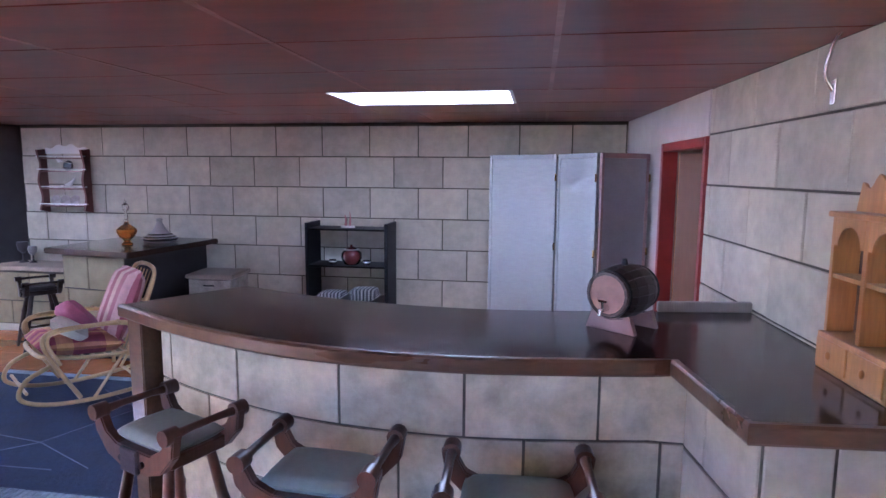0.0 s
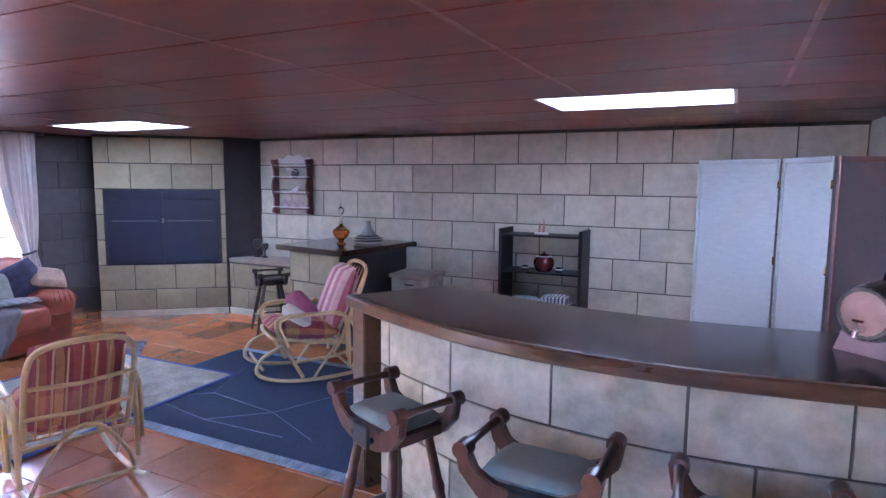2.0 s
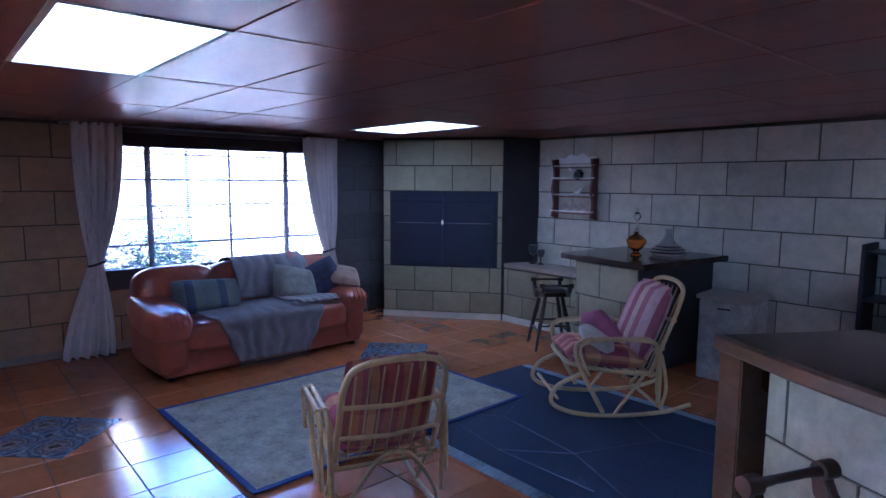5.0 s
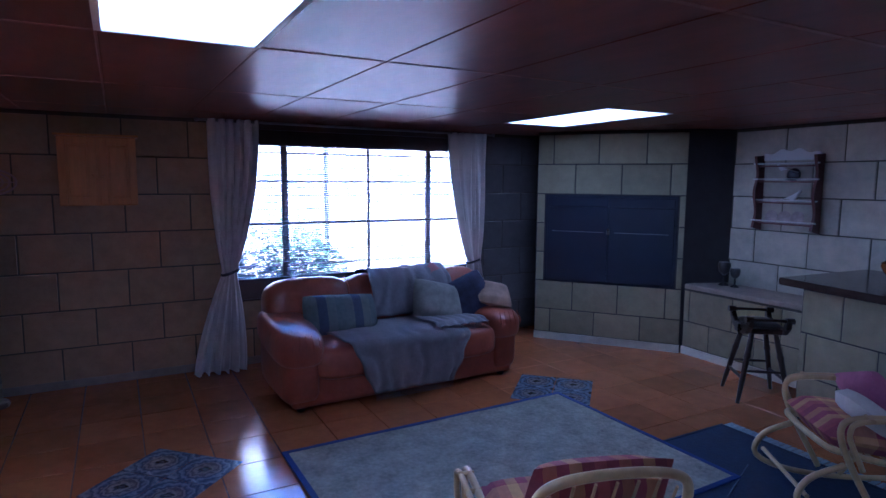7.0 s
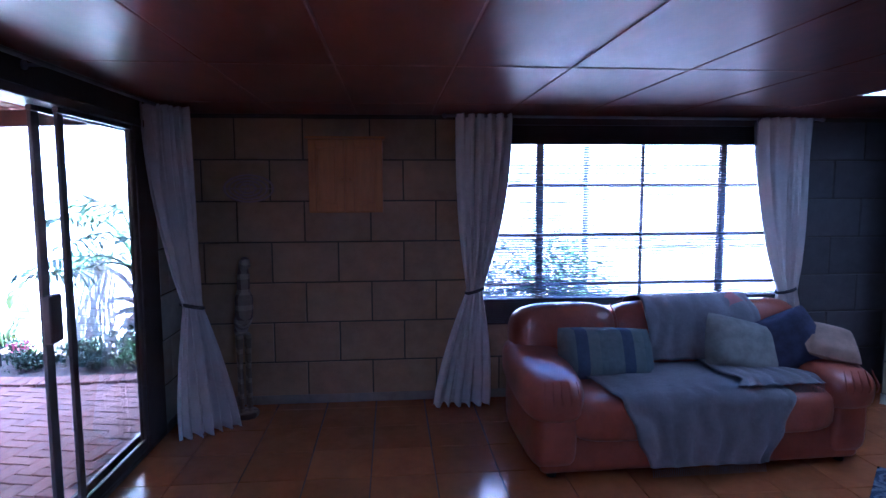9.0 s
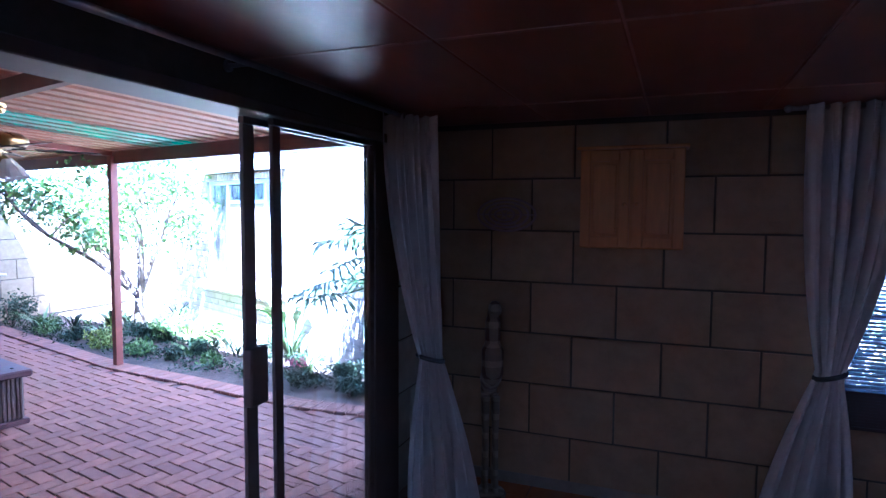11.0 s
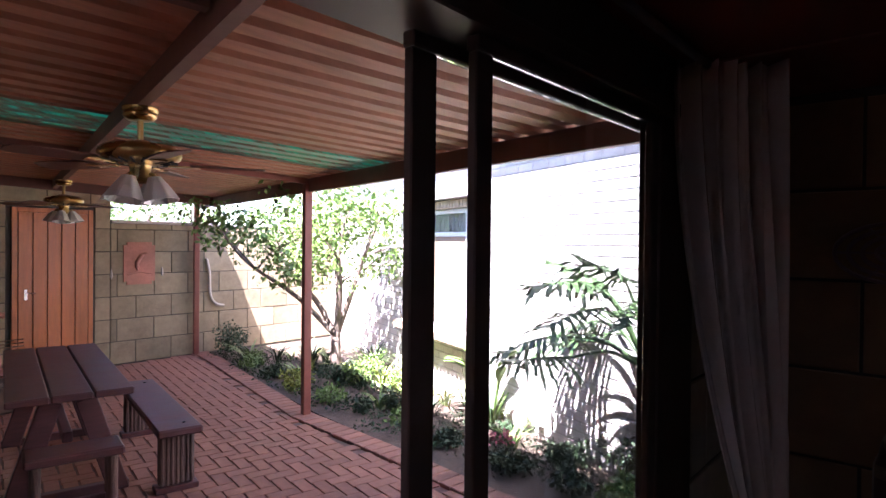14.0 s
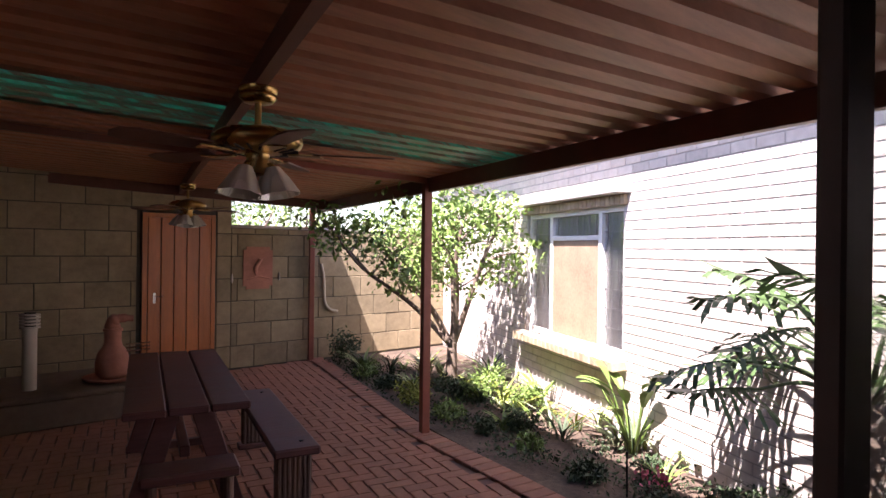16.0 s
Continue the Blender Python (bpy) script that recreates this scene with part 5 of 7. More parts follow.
for y in (-0.1, 0.1):
    bm = B()
    prism(bm, [(-0.13, 0.0), (-0.1, 0.09), (-0.06, 0.066), (0, 0.055), (0.06, 0.066), (0.1, 0.09), (0.13, 0.0)], -0.014, 0.014, 0, Matrix.Translation((0, y, 0.0)) @ Matrix.Rotation(radians(90), 4, "X"))
    part("cradle", bm, "mauvewood", brl, "curved cradle board")

# pine hutch at the wall end of the bar
hut = thing("pine_hutch", "small honey pine hutch with arched openings on the bar", "hutch", EM @ pose(XE - 0.011, 1.83, bar_z, 0, 0, 90) @ Matrix.Diagonal((0.56, 0.46, 0.78, 1)))
W = 0.34
bm = B()
box(bm, -W, W, 0.004, 0.24, 0.0, 0.16, 0.004)
part("drawer_box", bm, "pine", hut)
for s in (-1, 1):
    bm = B()
    box(bm, min(s * 0.01, s * 0.32), max(s * 0.01, s * 0.32), 0.241, 0.257, 0.02, 0.14, 0.004)
    d = part("drawer", bm, "pine", hut)
    bm = B()
    bmesh.ops.create_uvsphere(bm, u_segments=12, v_segments=8, radius=0.018, matrix=Matrix.Translation((s * 0.165, 0.272, 0.08)))
    part("knob", bm, "pine", d, "turned pine knob", True)
for x0, x1 in ((-W, -W + 0.03), (-0.02, 0.02), (W - 0.03, W)):
    bm = B()
    box(bm, x0, x1, 0.01, 0.2, 0.161, 0.66, 0.003)
    part("upright", bm, "pine", hut)
bm = B()
box(bm, -W, W, 0.003, 0.0095, 0.161, 0.66)
part("back_board", bm, "baredge", hut, "darker pine back board")
for z in (0.40,):
    for s in (-1, 1):
        bm = B()
        box(bm, min(s * 0.021, s * 0.309), max(s * 0.021, s * 0.309), 0.011, 0.19, z, z + 0.018)
        part("shelf", bm, "pine", hut)
for s in (-1, 1):
    bm = B()
    arch = [(-0.144, 0.12), (-0.144, 0.0)] + [(-0.11 * math.cos(a), 0.085 * math.sin(a)) for a in [k * math.pi / 10 for k in range(11)]] + [(0.144, 0.0), (0.144, 0.12)]
    prism(bm, arch, -0.009, 0.009, 0, Matrix.Translation((s * 0.165, 0.19, 0.54)) @ Matrix.Rotation(radians(90), 4, "X"))
    part("arched_rail", bm, "pine", hut)
bm = B()
box(bm, -W - 0.02, W + 0.02, 0.002, 0.225, 0.661, 0.685, 0.005)
part("cornice", bm, "pine", hut)
bm = B()
crest = [(-W, 0)] + [(-W + 0.04 + (2 * W - 0.08) * k / 24, 0.1 + 0.05 * math.sin(math.pi * k / 24) + 0.022 * math.cos(k * 1.05)) for k in range(25)] + [(W, 0)]
prism(bm, crest, -0.01, 0.01, 0.002, Matrix.Translation((0, 0.04, 0.686)) @ Matrix.Rotation(radians(90), 4, "X"))
part("crest", bm, "pine", hut, "scalloped crest board")

# white bent bracket high on the east wall
br = thing("wall_bracket", "white bent metal bracket screwed to the block wall", "bracket", EM @ pose(XE + 0.002, 2.2, 2.05))
bm = B()
tube(bm, smoothline([(-0.02, 0.06, 0.0), (-0.05, 0.06, 0.06), (-0.05, 0.02, 0.16), (-0.05, -0.04, 0.2)], 4), 0.0075, 8)
part("arm", bm, "chrome", br, smooth=True)
bm = B()
box(bm, -0.022, -0.012, 0.045, 0.075, -0.05, 0.04, 0.003)
part("plate", bm, "chrome", br)

# folding screen
scr = thing("folding_screen", "three-panel folding screen of whitewashed cloth in pale frames", "folding screen")
for a, b, mat in (((-0.385, 5.2), (0.19, 4.93), "offwhite"), ((0.21, 4.92), (0.485, 4.5), "offwhite"), ((0.505, 4.51), (0.895, 4.76), "greyfab")):
    a, b = Vector((*a, 0)), Vector((*b, 0))
    L = (b - a).length
    m = Matrix.Translation(a) @ Matrix.Rotation(math.atan2(b.y - a.y, b.x - a.x), 4, "Z")
    bm = B()
    box(bm, 0.028, L - 0.028, -0.008, 0.008, 0.08, 1.86)
    pn = part("panel", bm, mat, scr, "stretched cloth panel", m=m)
    for bb in ((0, 0.027, -0.014, 0.014, 0.0, 1.9), (L - 0.027, L, -0.014, 0.014, 0.0, 1.9), (0.0275, L - 0.0275, -0.014, 0.014, 1.862, 1.9), (0.0275, L - 0.0275, -0.014, 0.014, 0.04, 0.079)):
        bm = B()
        box(bm, *bb, 0.003)
        part("frame_bar", bm, "offwhite" if mat == "offwhite" else "mauvewood", pn)
    for z in (0.4, 1.1, 1.68):
        bm = B()
        tube(bm, [(L, -0.018, z), (L, -0.018, z + 0.06)], 0.008, 6)
        part("hinge", bm, "brass", pn)

# black shelf unit against the back wall
shf = thing("shelf_unit", "open black shelf unit with glass shelves against the block wall", "shelf unit", pose(-1.80, 5.56, 0))
for x0, x1 in ((-0.42, -0.39), (0.385, 0.42)):
    bm = B()
    box(bm, x0, x1, -0.18, 0.18, 0.0, 1.245, 0.004)
    part("side_panel", bm, "black", shf, "black side panel")
SHELF = (0.12, 0.475, 0.825, 1.19)
for z in SHELF:
    bm = B()
    box(bm, -0.389, 0.384, -0.17, 0.17, z - 0.018, z, 0.003)
    part("shelf", bm, "black", shf)
SB = lambda x, y, z: pose(-1.80 + x, 5.56 + y, z + 0.0005)
pot = thing("teapot", "round red glazed pot with a pale rim on the shelf", "pot", SB(0.02, -0.06, SHELF[2]))
part("body", lathe(B(), [(0.06, 0), (0.075, 0.01), (0.105, 0.07), (0.1, 0.12), (0.06, 0.155), (0.055, 0.16)], 24), "ceramic_red", pot, smooth=True)
part("rim", lathe(B(), [(0.066, 0.148), (0.078, 0.15), (0.066, 0.158)], 24), "white", pot, smooth=True)
part("lid", lathe(B(), [(0.055, 0.161), (0.04, 0.175), (0.012, 0.18), (0.014, 0.195), (0.004, 0.2)], 20), "ceramic_red", pot, smooth=True)
for dx in (-0.17, 0.18):
    cup = thing("small_cup", "small dark glazed cup with a pale band on the shelf", "cup", SB(dx, -0.08, SHELF[2]), "cups on the shelf")
    part("body", lathe(B(), [(0.025, 0), (0.036, 0.02), (0.036, 0.05), (0.032, 0.05), (0.03, 0.02), (0.01, 0.012)], 16), "ceramic_dark", cup, smooth=True)
    part("band", lathe(B(), [(0.0365, 0.026), (0.038, 0.028), (0.038, 0.036), (0.0365, 0.038)], 16), "white", cup)
boat = thing("figurine", "small pale boat-shaped figurine on the shelf top", "figurine", SB(-0.02, -0.04, SHELF[3]))
part("base", prism(B(), [(-0.06, -0.015), (0.06, -0.015), (0.075, 0), (0.06, 0.015), (-0.06, 0.015), (-0.075, 0)], 0.0, 0.022, 0.003), "white", boat)
bm = B()
tube(bm, [(-0.025, 0, 0.022), (-0.02, 0, 0.09), (-0.03, 0, 0.13)], [0.012, 0.009, 0.004], 8)
tube(bm, [(0.02, 0, 0.022), (0.026, 0, 0.1), (0.02, 0, 0.16)], [0.012, 0.008, 0.003], 8)
part("sails", bm, "pillow_pink", boat, "pinkish upright shapes", True)
for dx, n in ((-0.2, 3), (0.14, 5)):
    cl = thing("folded_cloth", "folded black and white patterned cloths stacked on the shelf", "cloth", SB(dx, -0.05, SHELF[1]), "cloths on the shelf")
    for k in range(n):
        part("fold", pad(B(), 0.26 + 0.03 * (k % 2), 0.24, 0.035, Matrix.Translation((0.01 * (k % 3), 0, 0.014 + 0.021 * k)) @ Matrix.Rotation(0.06 * (k - 1), 4, "Z"), 6, 0.3), "zebra", cl, smooth=True)

# mahogany plate rack on the back wall
rk = thing("plate_rack", "mahogany wall rack with scalloped sides and pale rails", "wall rack", pose(-5.12, YN - 0.004, 1.63))
for s in (-1, 1):
    bm = B()
    pr = [(0, -0.36)] + [(-0.11 - 0.02 * math.cos((z + 0.36) * 18), z) for z in [-0.33 + 0.66 * k / 28 for k in range(29)]] + [(0, 0.34)]
    prism(bm, pr, -0.012, 0.012, 0, Matrix(((0, 0, 1, s * 0.27), (1, 0, 0, 0), (0, 1, 0, 0), (0, 0, 0, 1))))
    part("side", bm, "redwood", rk, "scalloped side board")
for z in (-0.26, -0.07, 0.12, 0.26):
    bm = B()
    box(bm, -0.255, 0.255, -0.1, -0.004, z - 0.03, z - 0.018)
    sh = part("shelf", bm, "redwood", rk)
    bm = B()
    tube(bm, [(-0.3, -0.105, z), (0.3, -0.105, z)], 0.007, 6)
    part("rail", bm, "white", sh, "pale round rail")
bm = B()
cr = [(-0.26, 0)] + [(-0.26 + 0.52 * k / 20, 0.05 + 0.045 * math.sin(math.pi * k / 20) + 0.014 * math.cos(k)) for k in range(21)] + [(0.26, 0)]
prism(bm, cr, -0.008, 0.008, 0, Matrix.Translation((0, -0.012, 0.29)) @ Matrix.Rotation(radians(90), 4, "X"))
part("crest", bm, "white", rk, "pale scalloped crest")
for z, flip, k in ((-0.035, 1, 1.0), (0.235, -1, 0.75)):
    bm = B()
    arc = [(-0.14 + 0.028 * i, 0.012 + 0.11 * (i / 10) ** 1.7) for i in range(11)] + [(0.1 - 0.026 * i, 0.012 + 0.028 * math.sin(i * 0.42)) for i in range(1, 9)]
    prism(bm, [(flip * k * x, k * y) for x, y in arc], -0.012, 0.012, 0.002, Matrix.Rotation(radians(90), 4, "X"))
    orn = tagged(part("china_ornament", bm, "white", None), "white curved china ornament standing in the mahogany rack", "ornament", "ornaments in the rack")
    orn.matrix_basis = pose(-5.12, YN - 0.075, 1.63 + z - 0.06)
for x, z, r, mat in ((-0.12, -0.22, 0.06, "paper"), (0.0, -0.22, 0.06, "paper"), (0.12, -0.22, 0.06, "paper"), (0.06, 0.16, 0.06, "ceramic_dark")):
    pl = thing("plate", "small plate leaning in the mahogany rack", "plate", pose(-5.12 + x, YN - 0.06, 1.63 + z - 0.005, 80, 0, 0), "plates in the rack")
    part("dish", lathe(B(), [(0.001, 0.0), (r * 0.6, 0.0), (r, 0.014), (r, 0.019), (r * 0.6, 0.006), (0.001, 0.006)], 20), mat, pl, smooth=True)

# side bar by the ledge
sb = thing("side_bar", "short block bar with a dark wooden top against the back wall", "side bar")
bm = B()
prism(bm, [(-4.34, 4.72), (-3.62, 4.62), (-3.5, YN - 0.003), (-4.34, YN - 0.003)], 0.0, 0.965)
part("carcass", bm, "darkwall", sb, "dark side of the bar")
bm = B()
prism(bm, [(-4.52, 4.7), (-3.52, 4.52), (-3.36, YN - 0.004), (-4.45, YN - 0.004)], 0.967, 1.02, 0.008)
part("worktop", bm, "barwood", sb, "dark brown wooden top")
z1 = 1.021
bt = thing("decanter", "amber glass decanter with a tall stopper", "decanter", pose(-3.93, 5.08, z1))
part("body", lathe(B(), [(0.05, 0.0), (0.052, 0.012), (0.024, 0.03), (0.03, 0.045), (0.07, 0.08), (0.093, 0.125), (0.09, 0.15), (0.05, 0.185), (0.022, 0.2), (0.02, 0.225)], 24), "amber", bt, "amber glass body", True)
part("stopper", lathe(B(), [(0.018, 0.226), (0.02, 0.24), (0.012, 0.25), (0.018, 0.265), (0.011, 0.28), (0.016, 0.295), (0.01, 0.31), (0.012, 0.325), (0.03, 0.345), (0.036, 0.365), (0.028, 0.39), (0.01, 0.405), (0.012, 0.42), (0.002, 0.45)], 16), "glass", bt, "clear glass stopper", True)
tj = thing("tagine", "conical pottery tagine with black and cream bands", "tagine", pose(-3.74, 5.32, z1))
part("dish", lathe(B(), [(0.1, 0.0), (0.15, 0.02), (0.17, 0.045), (0.165, 0.05), (0.14, 0.035)], 28), "banded", tj, smooth=True)
lid = part("lid", lathe(B(), [(0.158, 0.051), (0.125, 0.075), (0.085, 0.1), (0.05, 0.15), (0.03, 0.195), (0.022, 0.21), (0.034, 0.225), (0.03, 0.24), (0.006, 0.25)], 28), "fascia", tj, "grey conical lid", True)
for r0, r1, z0, z1 in ((0.154, 0.138, 0.056, 0.0665), (0.119, 0.1, 0.08, 0.092)):
    part("band", lathe(B(), [(r0, z0), (r0 + 0.003, z0 + 0.001), (r1 + 0.003, z1), (r1, z1)], 28), "ceramic_dark", lid, "black painted band", True)

# lidded laundry box
hb = thing("wicker_hamper", "pale wicker hamper with a wooden lid against the wall", "hamper", pose(-3.1, 5.3, 0, 0, 0, 4))
part("basket", box(B(), -0.22, 0.22, -0.2, 0.2, 0.0, 0.7, 0.015), "basket", hb)
part("lid", box(B(), -0.24, 0.24, -0.22, 0.22, 0.702, 0.745, 0.01), "boxtop", hb, "flat wooden lid")
bm = B()
tube(bm, [(-0.05, -0.226, 0.64), (0.05, -0.226, 0.64)], 0.008, 6)
part("clasp", bm, "black", hb)


# ---- terrace ----
U = Vector((-0.225, -0.974, 0)).normalized()
V = Vector((U.y, -U.x, 0))
F0 = Vector((-6.28, -3.25, 0))


def at_roof(a, s, z=None):
    p = F0 + U * a + V * s
    p.z = 2.43 - 0.055 * s if z is None else z
    return p


def clip_terrace(bm):
    for co, no in (((0, YS - 0.165, 0), (0, 1, 0)), ((0, -9.096, 0), (0, -1, 0))):
        g = bm.verts[:] + bm.edges[:] + bm.faces[:]
        r = bmesh.ops.bisect_plane(bm, geom=g, plane_co=co, plane_no=no, clear_outer=True)
        es = [e for e in r["geom_cut"] if isinstance(e, bmesh.types.BMEdge)]
        if es and all(e.is_boundary for e in es):
            try:
                bmesh.ops.holes_fill(bm, edges=es)
            except RuntimeError:
                pass


def ribbed(a0, a1, s0, s1, lift=0.0):
    """Box-ribbed sheet: ribs run along V."""
    bm = B()
    a = a0
    prof = []
    while a < a1:
        prof += [(a, 0.0), (a + 0.105, 0.0), (a + 0.125, 0.036), (a + 0.17, 0.036)]
        a += 0.19
    rows = []
    for s in (s0, s1):
        rows.append([bm.verts.new(at_roof(q, s) + Vector((0, 0, h + lift))) for q, h in prof])
    for i in range(len(prof) - 1):
        bm.faces.new((rows[0][i], rows[0][i + 1], rows[1][i + 1], rows[1][i]))
    return bm


terrace_roof = tagged(thing("roof_terrace", "brown ribbed metal roof over the paved terrace", "roof"), kind="structure")
for a0, a1, mat, lab in ((-4.94, 0.76, "roof", ""), (0.76, 1.52, "green", "translucent green roof sheet"), (1.52, 8.6, "roof", "")):
    bm = ribbed(a0, a1 + 0.001, -3.9, 2.02)
    clip_terrace(bm)
    ob = part("roof_sheet", bm, mat, terrace_roof, lab)
    md = ob.modifiers.new("thickness", "SOLIDIFY")
    md.thickness = 0.003


# unseen strip added over the gap at the house wall, blocking a stray sunbeam
bm = B()
rows = []
for k in range(13):
    sv = -3.9 + 5.92 * k / 12
    row = []
    for y in (YS + 0.12, YS - 0.4):
        av = (-3.25 + V.y * sv - y) / -U.y
        row.append(bm.verts.new(at_roof(av, sv) + Vector((0, 0, 0.05))))
    rows.append(row)
for r0, r1 in zip(rows, rows[1:]):
    bm.faces.new((r0[0], r0[1], r1[1], r1[0]))
fl_ = part("flashing", bm, "beam", terrace_roof, "unseen flashing strip added to stop sun along the house wall")
md = fl_.modifiers.new("thickness", "SOLIDIFY")
md.thickness = 0.003


def timber(name, a0, s0, a1, s1, w, h, drop, mat, label=""):
    p, q = at_roof(a0, s0), at_roof(a1, s1)
    d = (q - p)
    side = Vector((-d.y, d.x, 0)).normalized() * (w / 2)
    bm = B()
    vs = []
    for e in (p, q):
        for sg, dz in ((-1, -drop - h), (1, -drop - h), (1, -drop), (-1, -drop)):
            vs.append(bm.verts.new(e + side * sg + Vector((0, 0, dz))))
    for f in ((3, 2, 1, 0), (4, 5, 6, 7), (0, 1, 5, 4), (1, 2, 6, 5), (2, 3, 7, 6), (3, 0, 4, 7)):
        bm.faces.new([vs[i] for i in f])
    bmesh.ops.recalc_face_normals(bm, faces=bm.faces[:])
    clip_terrace(bm)
    return part(name, bm, mat, terrace_roof, label)


timber("edge_beam", -2.6, 1.93, 6.6, 1.93, 0.05, 0.13, 0.004, "beam", "brown edge beam on the posts")
timber("rafter", -2.6, 0.0, 6.6, 0.0, 0.05, 0.1, 0.004, "beam", "brown main rafter carrying the fans")
timber("rafter", -2.6, -3.6, 6.6, -3.6, 0.07, 0.1, 0.004, "beam")
timber("purlin", 2.42, 0.04, 2.42, 1.9, 0.05, 0.05, 0.004, "post", "pale brown cross purlin")
timber("purlin", 2.42, -3.5, 2.42, -0.04, 0.05, 0.05, 0.004, "beam")
timber("purlin", 5.7, -3.5, 5.7, 1.9, 0.06, 0.12, 0.004, "beam")
for a in (-1.3,):
    timber("purlin", a, -3.5, a, -0.04, 0.05, 0.05, 0.004, "beam")

for x, y in ((-8.68, -5.17), (-9.5, -9.0)):
    t = thing("terrace_post", "slim red-brown steel post carrying the terrace roof", "post", pose(x, y, G, 0, 0, 167), "terrace posts")
    part("shaft", box(B(), -0.038, 0.038, -0.038, 0.038, 0.0, 2.3, 0.004), "post", t)
    part("foot_plate", box(B(), -0.06, 0.06, -0.06, 0.06, 0.0005, 0.012, 0.002), "post", t)


# brass ceiling fans with fluted glass shades
def ceiling_fan(m, turn):
    t = thing("ceiling_fan", "brass ceiling fan with brown blades and fluted glass shades", "ceiling fan", m @ Matrix.Diagonal((1, 1, 0.84, 1)), "brass ceiling fans")
    part("canopy", lathe(B(), [(0.03, -0.075), (0.06, -0.07), (0.078, -0.045), (0.072, -0.03), (0.08, -0.02), (0.08, 0.0)], 24), "brass", t, smooth=True)
    part("down_rod", lathe(B(), [(0.014, -0.19), (0.014, -0.07)], 12), "brass", t, smooth=True)
    part("motor_housing", lathe(B(), [(0.05, -0.325), (0.14, -0.31), (0.175, -0.29), (0.185, -0.265), (0.18, -0.24), (0.15, -0.215), (0.07, -0.2), (0.03, -0.185)], 32), "brass", t, smooth=True)
    bm = B()
    for k in range(20):
        a = k * math.pi / 10
        tube(bm, [(0.1 * math.cos(a), 0.1 * math.sin(a), -0.318), (0.165 * math.cos(a), 0.165 * math.sin(a), -0.307)], 0.006, 5)
    part("vent_ribs", bm, "braai", t, "dark ribs under the motor")
    for k in range(5):
        a = k * 72 + turn
        mm = Matrix.Rotation(radians(a), 4, "Z")
        bm = B()
        prism(bm, [(0.12, -0.018), (0.25, -0.045), (0.27, 0.045), (0.12, 0.018)], -0.327, -0.32, 0.002)
        for v in bm.verts:
            v.co = mm @ v.co
        iron = part("blade_iron", bm, "brass", t)
        bm = B()
        pts = [(0.22, -0.055), (0.5, -0.068), (0.56, -0.05), (0.575, 0.0), (0.56, 0.05), (0.5, 0.068), (0.22, 0.055)]
        prism(bm, pts, -0.004, 0.004, 0.002)
        tl = Matrix.Translation((0, 0, -0.315)) @ Matrix.Rotation(radians(11), 4, "X")
        for v in bm.verts:
            v.co = mm @ (tl @ v.co)
        part("blade", bm, "fanblade", iron, "dark brown blade")
    part("light_kit", lathe(B(), [(0.02, -0.43), (0.05, -0.42), (0.06, -0.39), (0.045, -0.36), (0.05, -0.326)], 20), "brass", t, smooth=True)
    for k in range(4):
        a = radians(k * 90 + turn + 20)
        d = Vector((math.cos(a), math.sin(a), 0))
        bm = B()
        tube(bm, smoothline([d * 0.04 + Vector((0, 0, -0.39)), d * 0.065 + Vector((0, 0, -0.375)), d * 0.08 + Vector((0, 0, -0.4))], 4), 0.01, 8)
        arm = part("lamp_arm", bm, "brass", t, smooth=True)
        bm = B()
        mm = Matrix.Translation(d * 0.076 + Vector((0, 0, -0.395))) @ Vector((0, 0, -1)).rotation_difference((d * 0.24 + Vector((0, 0, -1))).normalized()).to_matrix().to_4x4()
        lathe(bm, [(0.028, 0.0), (0.037, -0.02), (0.058, -0.065), (0.074, -0.108), (0.086, -0.14), (0.082, -0.14), (0.07, -0.108), (0.053, -0.065), (0.032, -0.02), (0.022, -0.004)], 32, mm, 0.05, 8)
        part("shade", bm, "frosted", arm, "fluted frosted glass shade", True)
    return t


fz = 2.43 - 0.104
ceiling_fan(pose(F0.x, F0.y, fz), 10)
p2 = F0 + U * 4.33
ceiling_fan(pose(p2.x, p2.y, fz), 40)

# picnic table and benches
TM = Matrix(((U.x, V.x, 0, -6.62), (U.y, V.y, 0, -5.47), (0, 0, 1, G), (0, 0, 0, 1)))  # local x away from the house
tb = thing("picnic_table", "dark plank picnic table on slanting wooden legs", "table", TM)
for k, v in enumerate((-0.235, 0.0, 0.235)):
    part("plank", box(B(), -1.04 + 0.01 * k, 1.03, v - 0.113, v + 0.113, 0.715, 0.76, 0.008), "bench", tb)
for x in (-0.72, 0.72):
    part("cross_bar", box(B(), x - 0.04, x + 0.04, -0.31, 0.31, 0.655, 0.714, 0.005), "bench", tb)
    for s in (-1, 1):
        bm = B()
        m = Matrix.Translation((x, s * 0.2, 0.33)) @ Matrix.Rotation(radians(s * 17), 4, "X")
        box(bm, -0.035, 0.035, -0.065, 0.065, -0.34, 0.345, 0.006, m)
        part("leg", bm, "bench", tb)
    part("foot_rail", box(B(), x - 0.03, x + 0.03, -0.36, 0.36, 0.0, 0.06, 0.005), "bench", tb)
part("stretcher", box(B(), -0.68, 0.68, -0.03, 0.03, 0.36, 0.43, 0.005), "bench", tb)


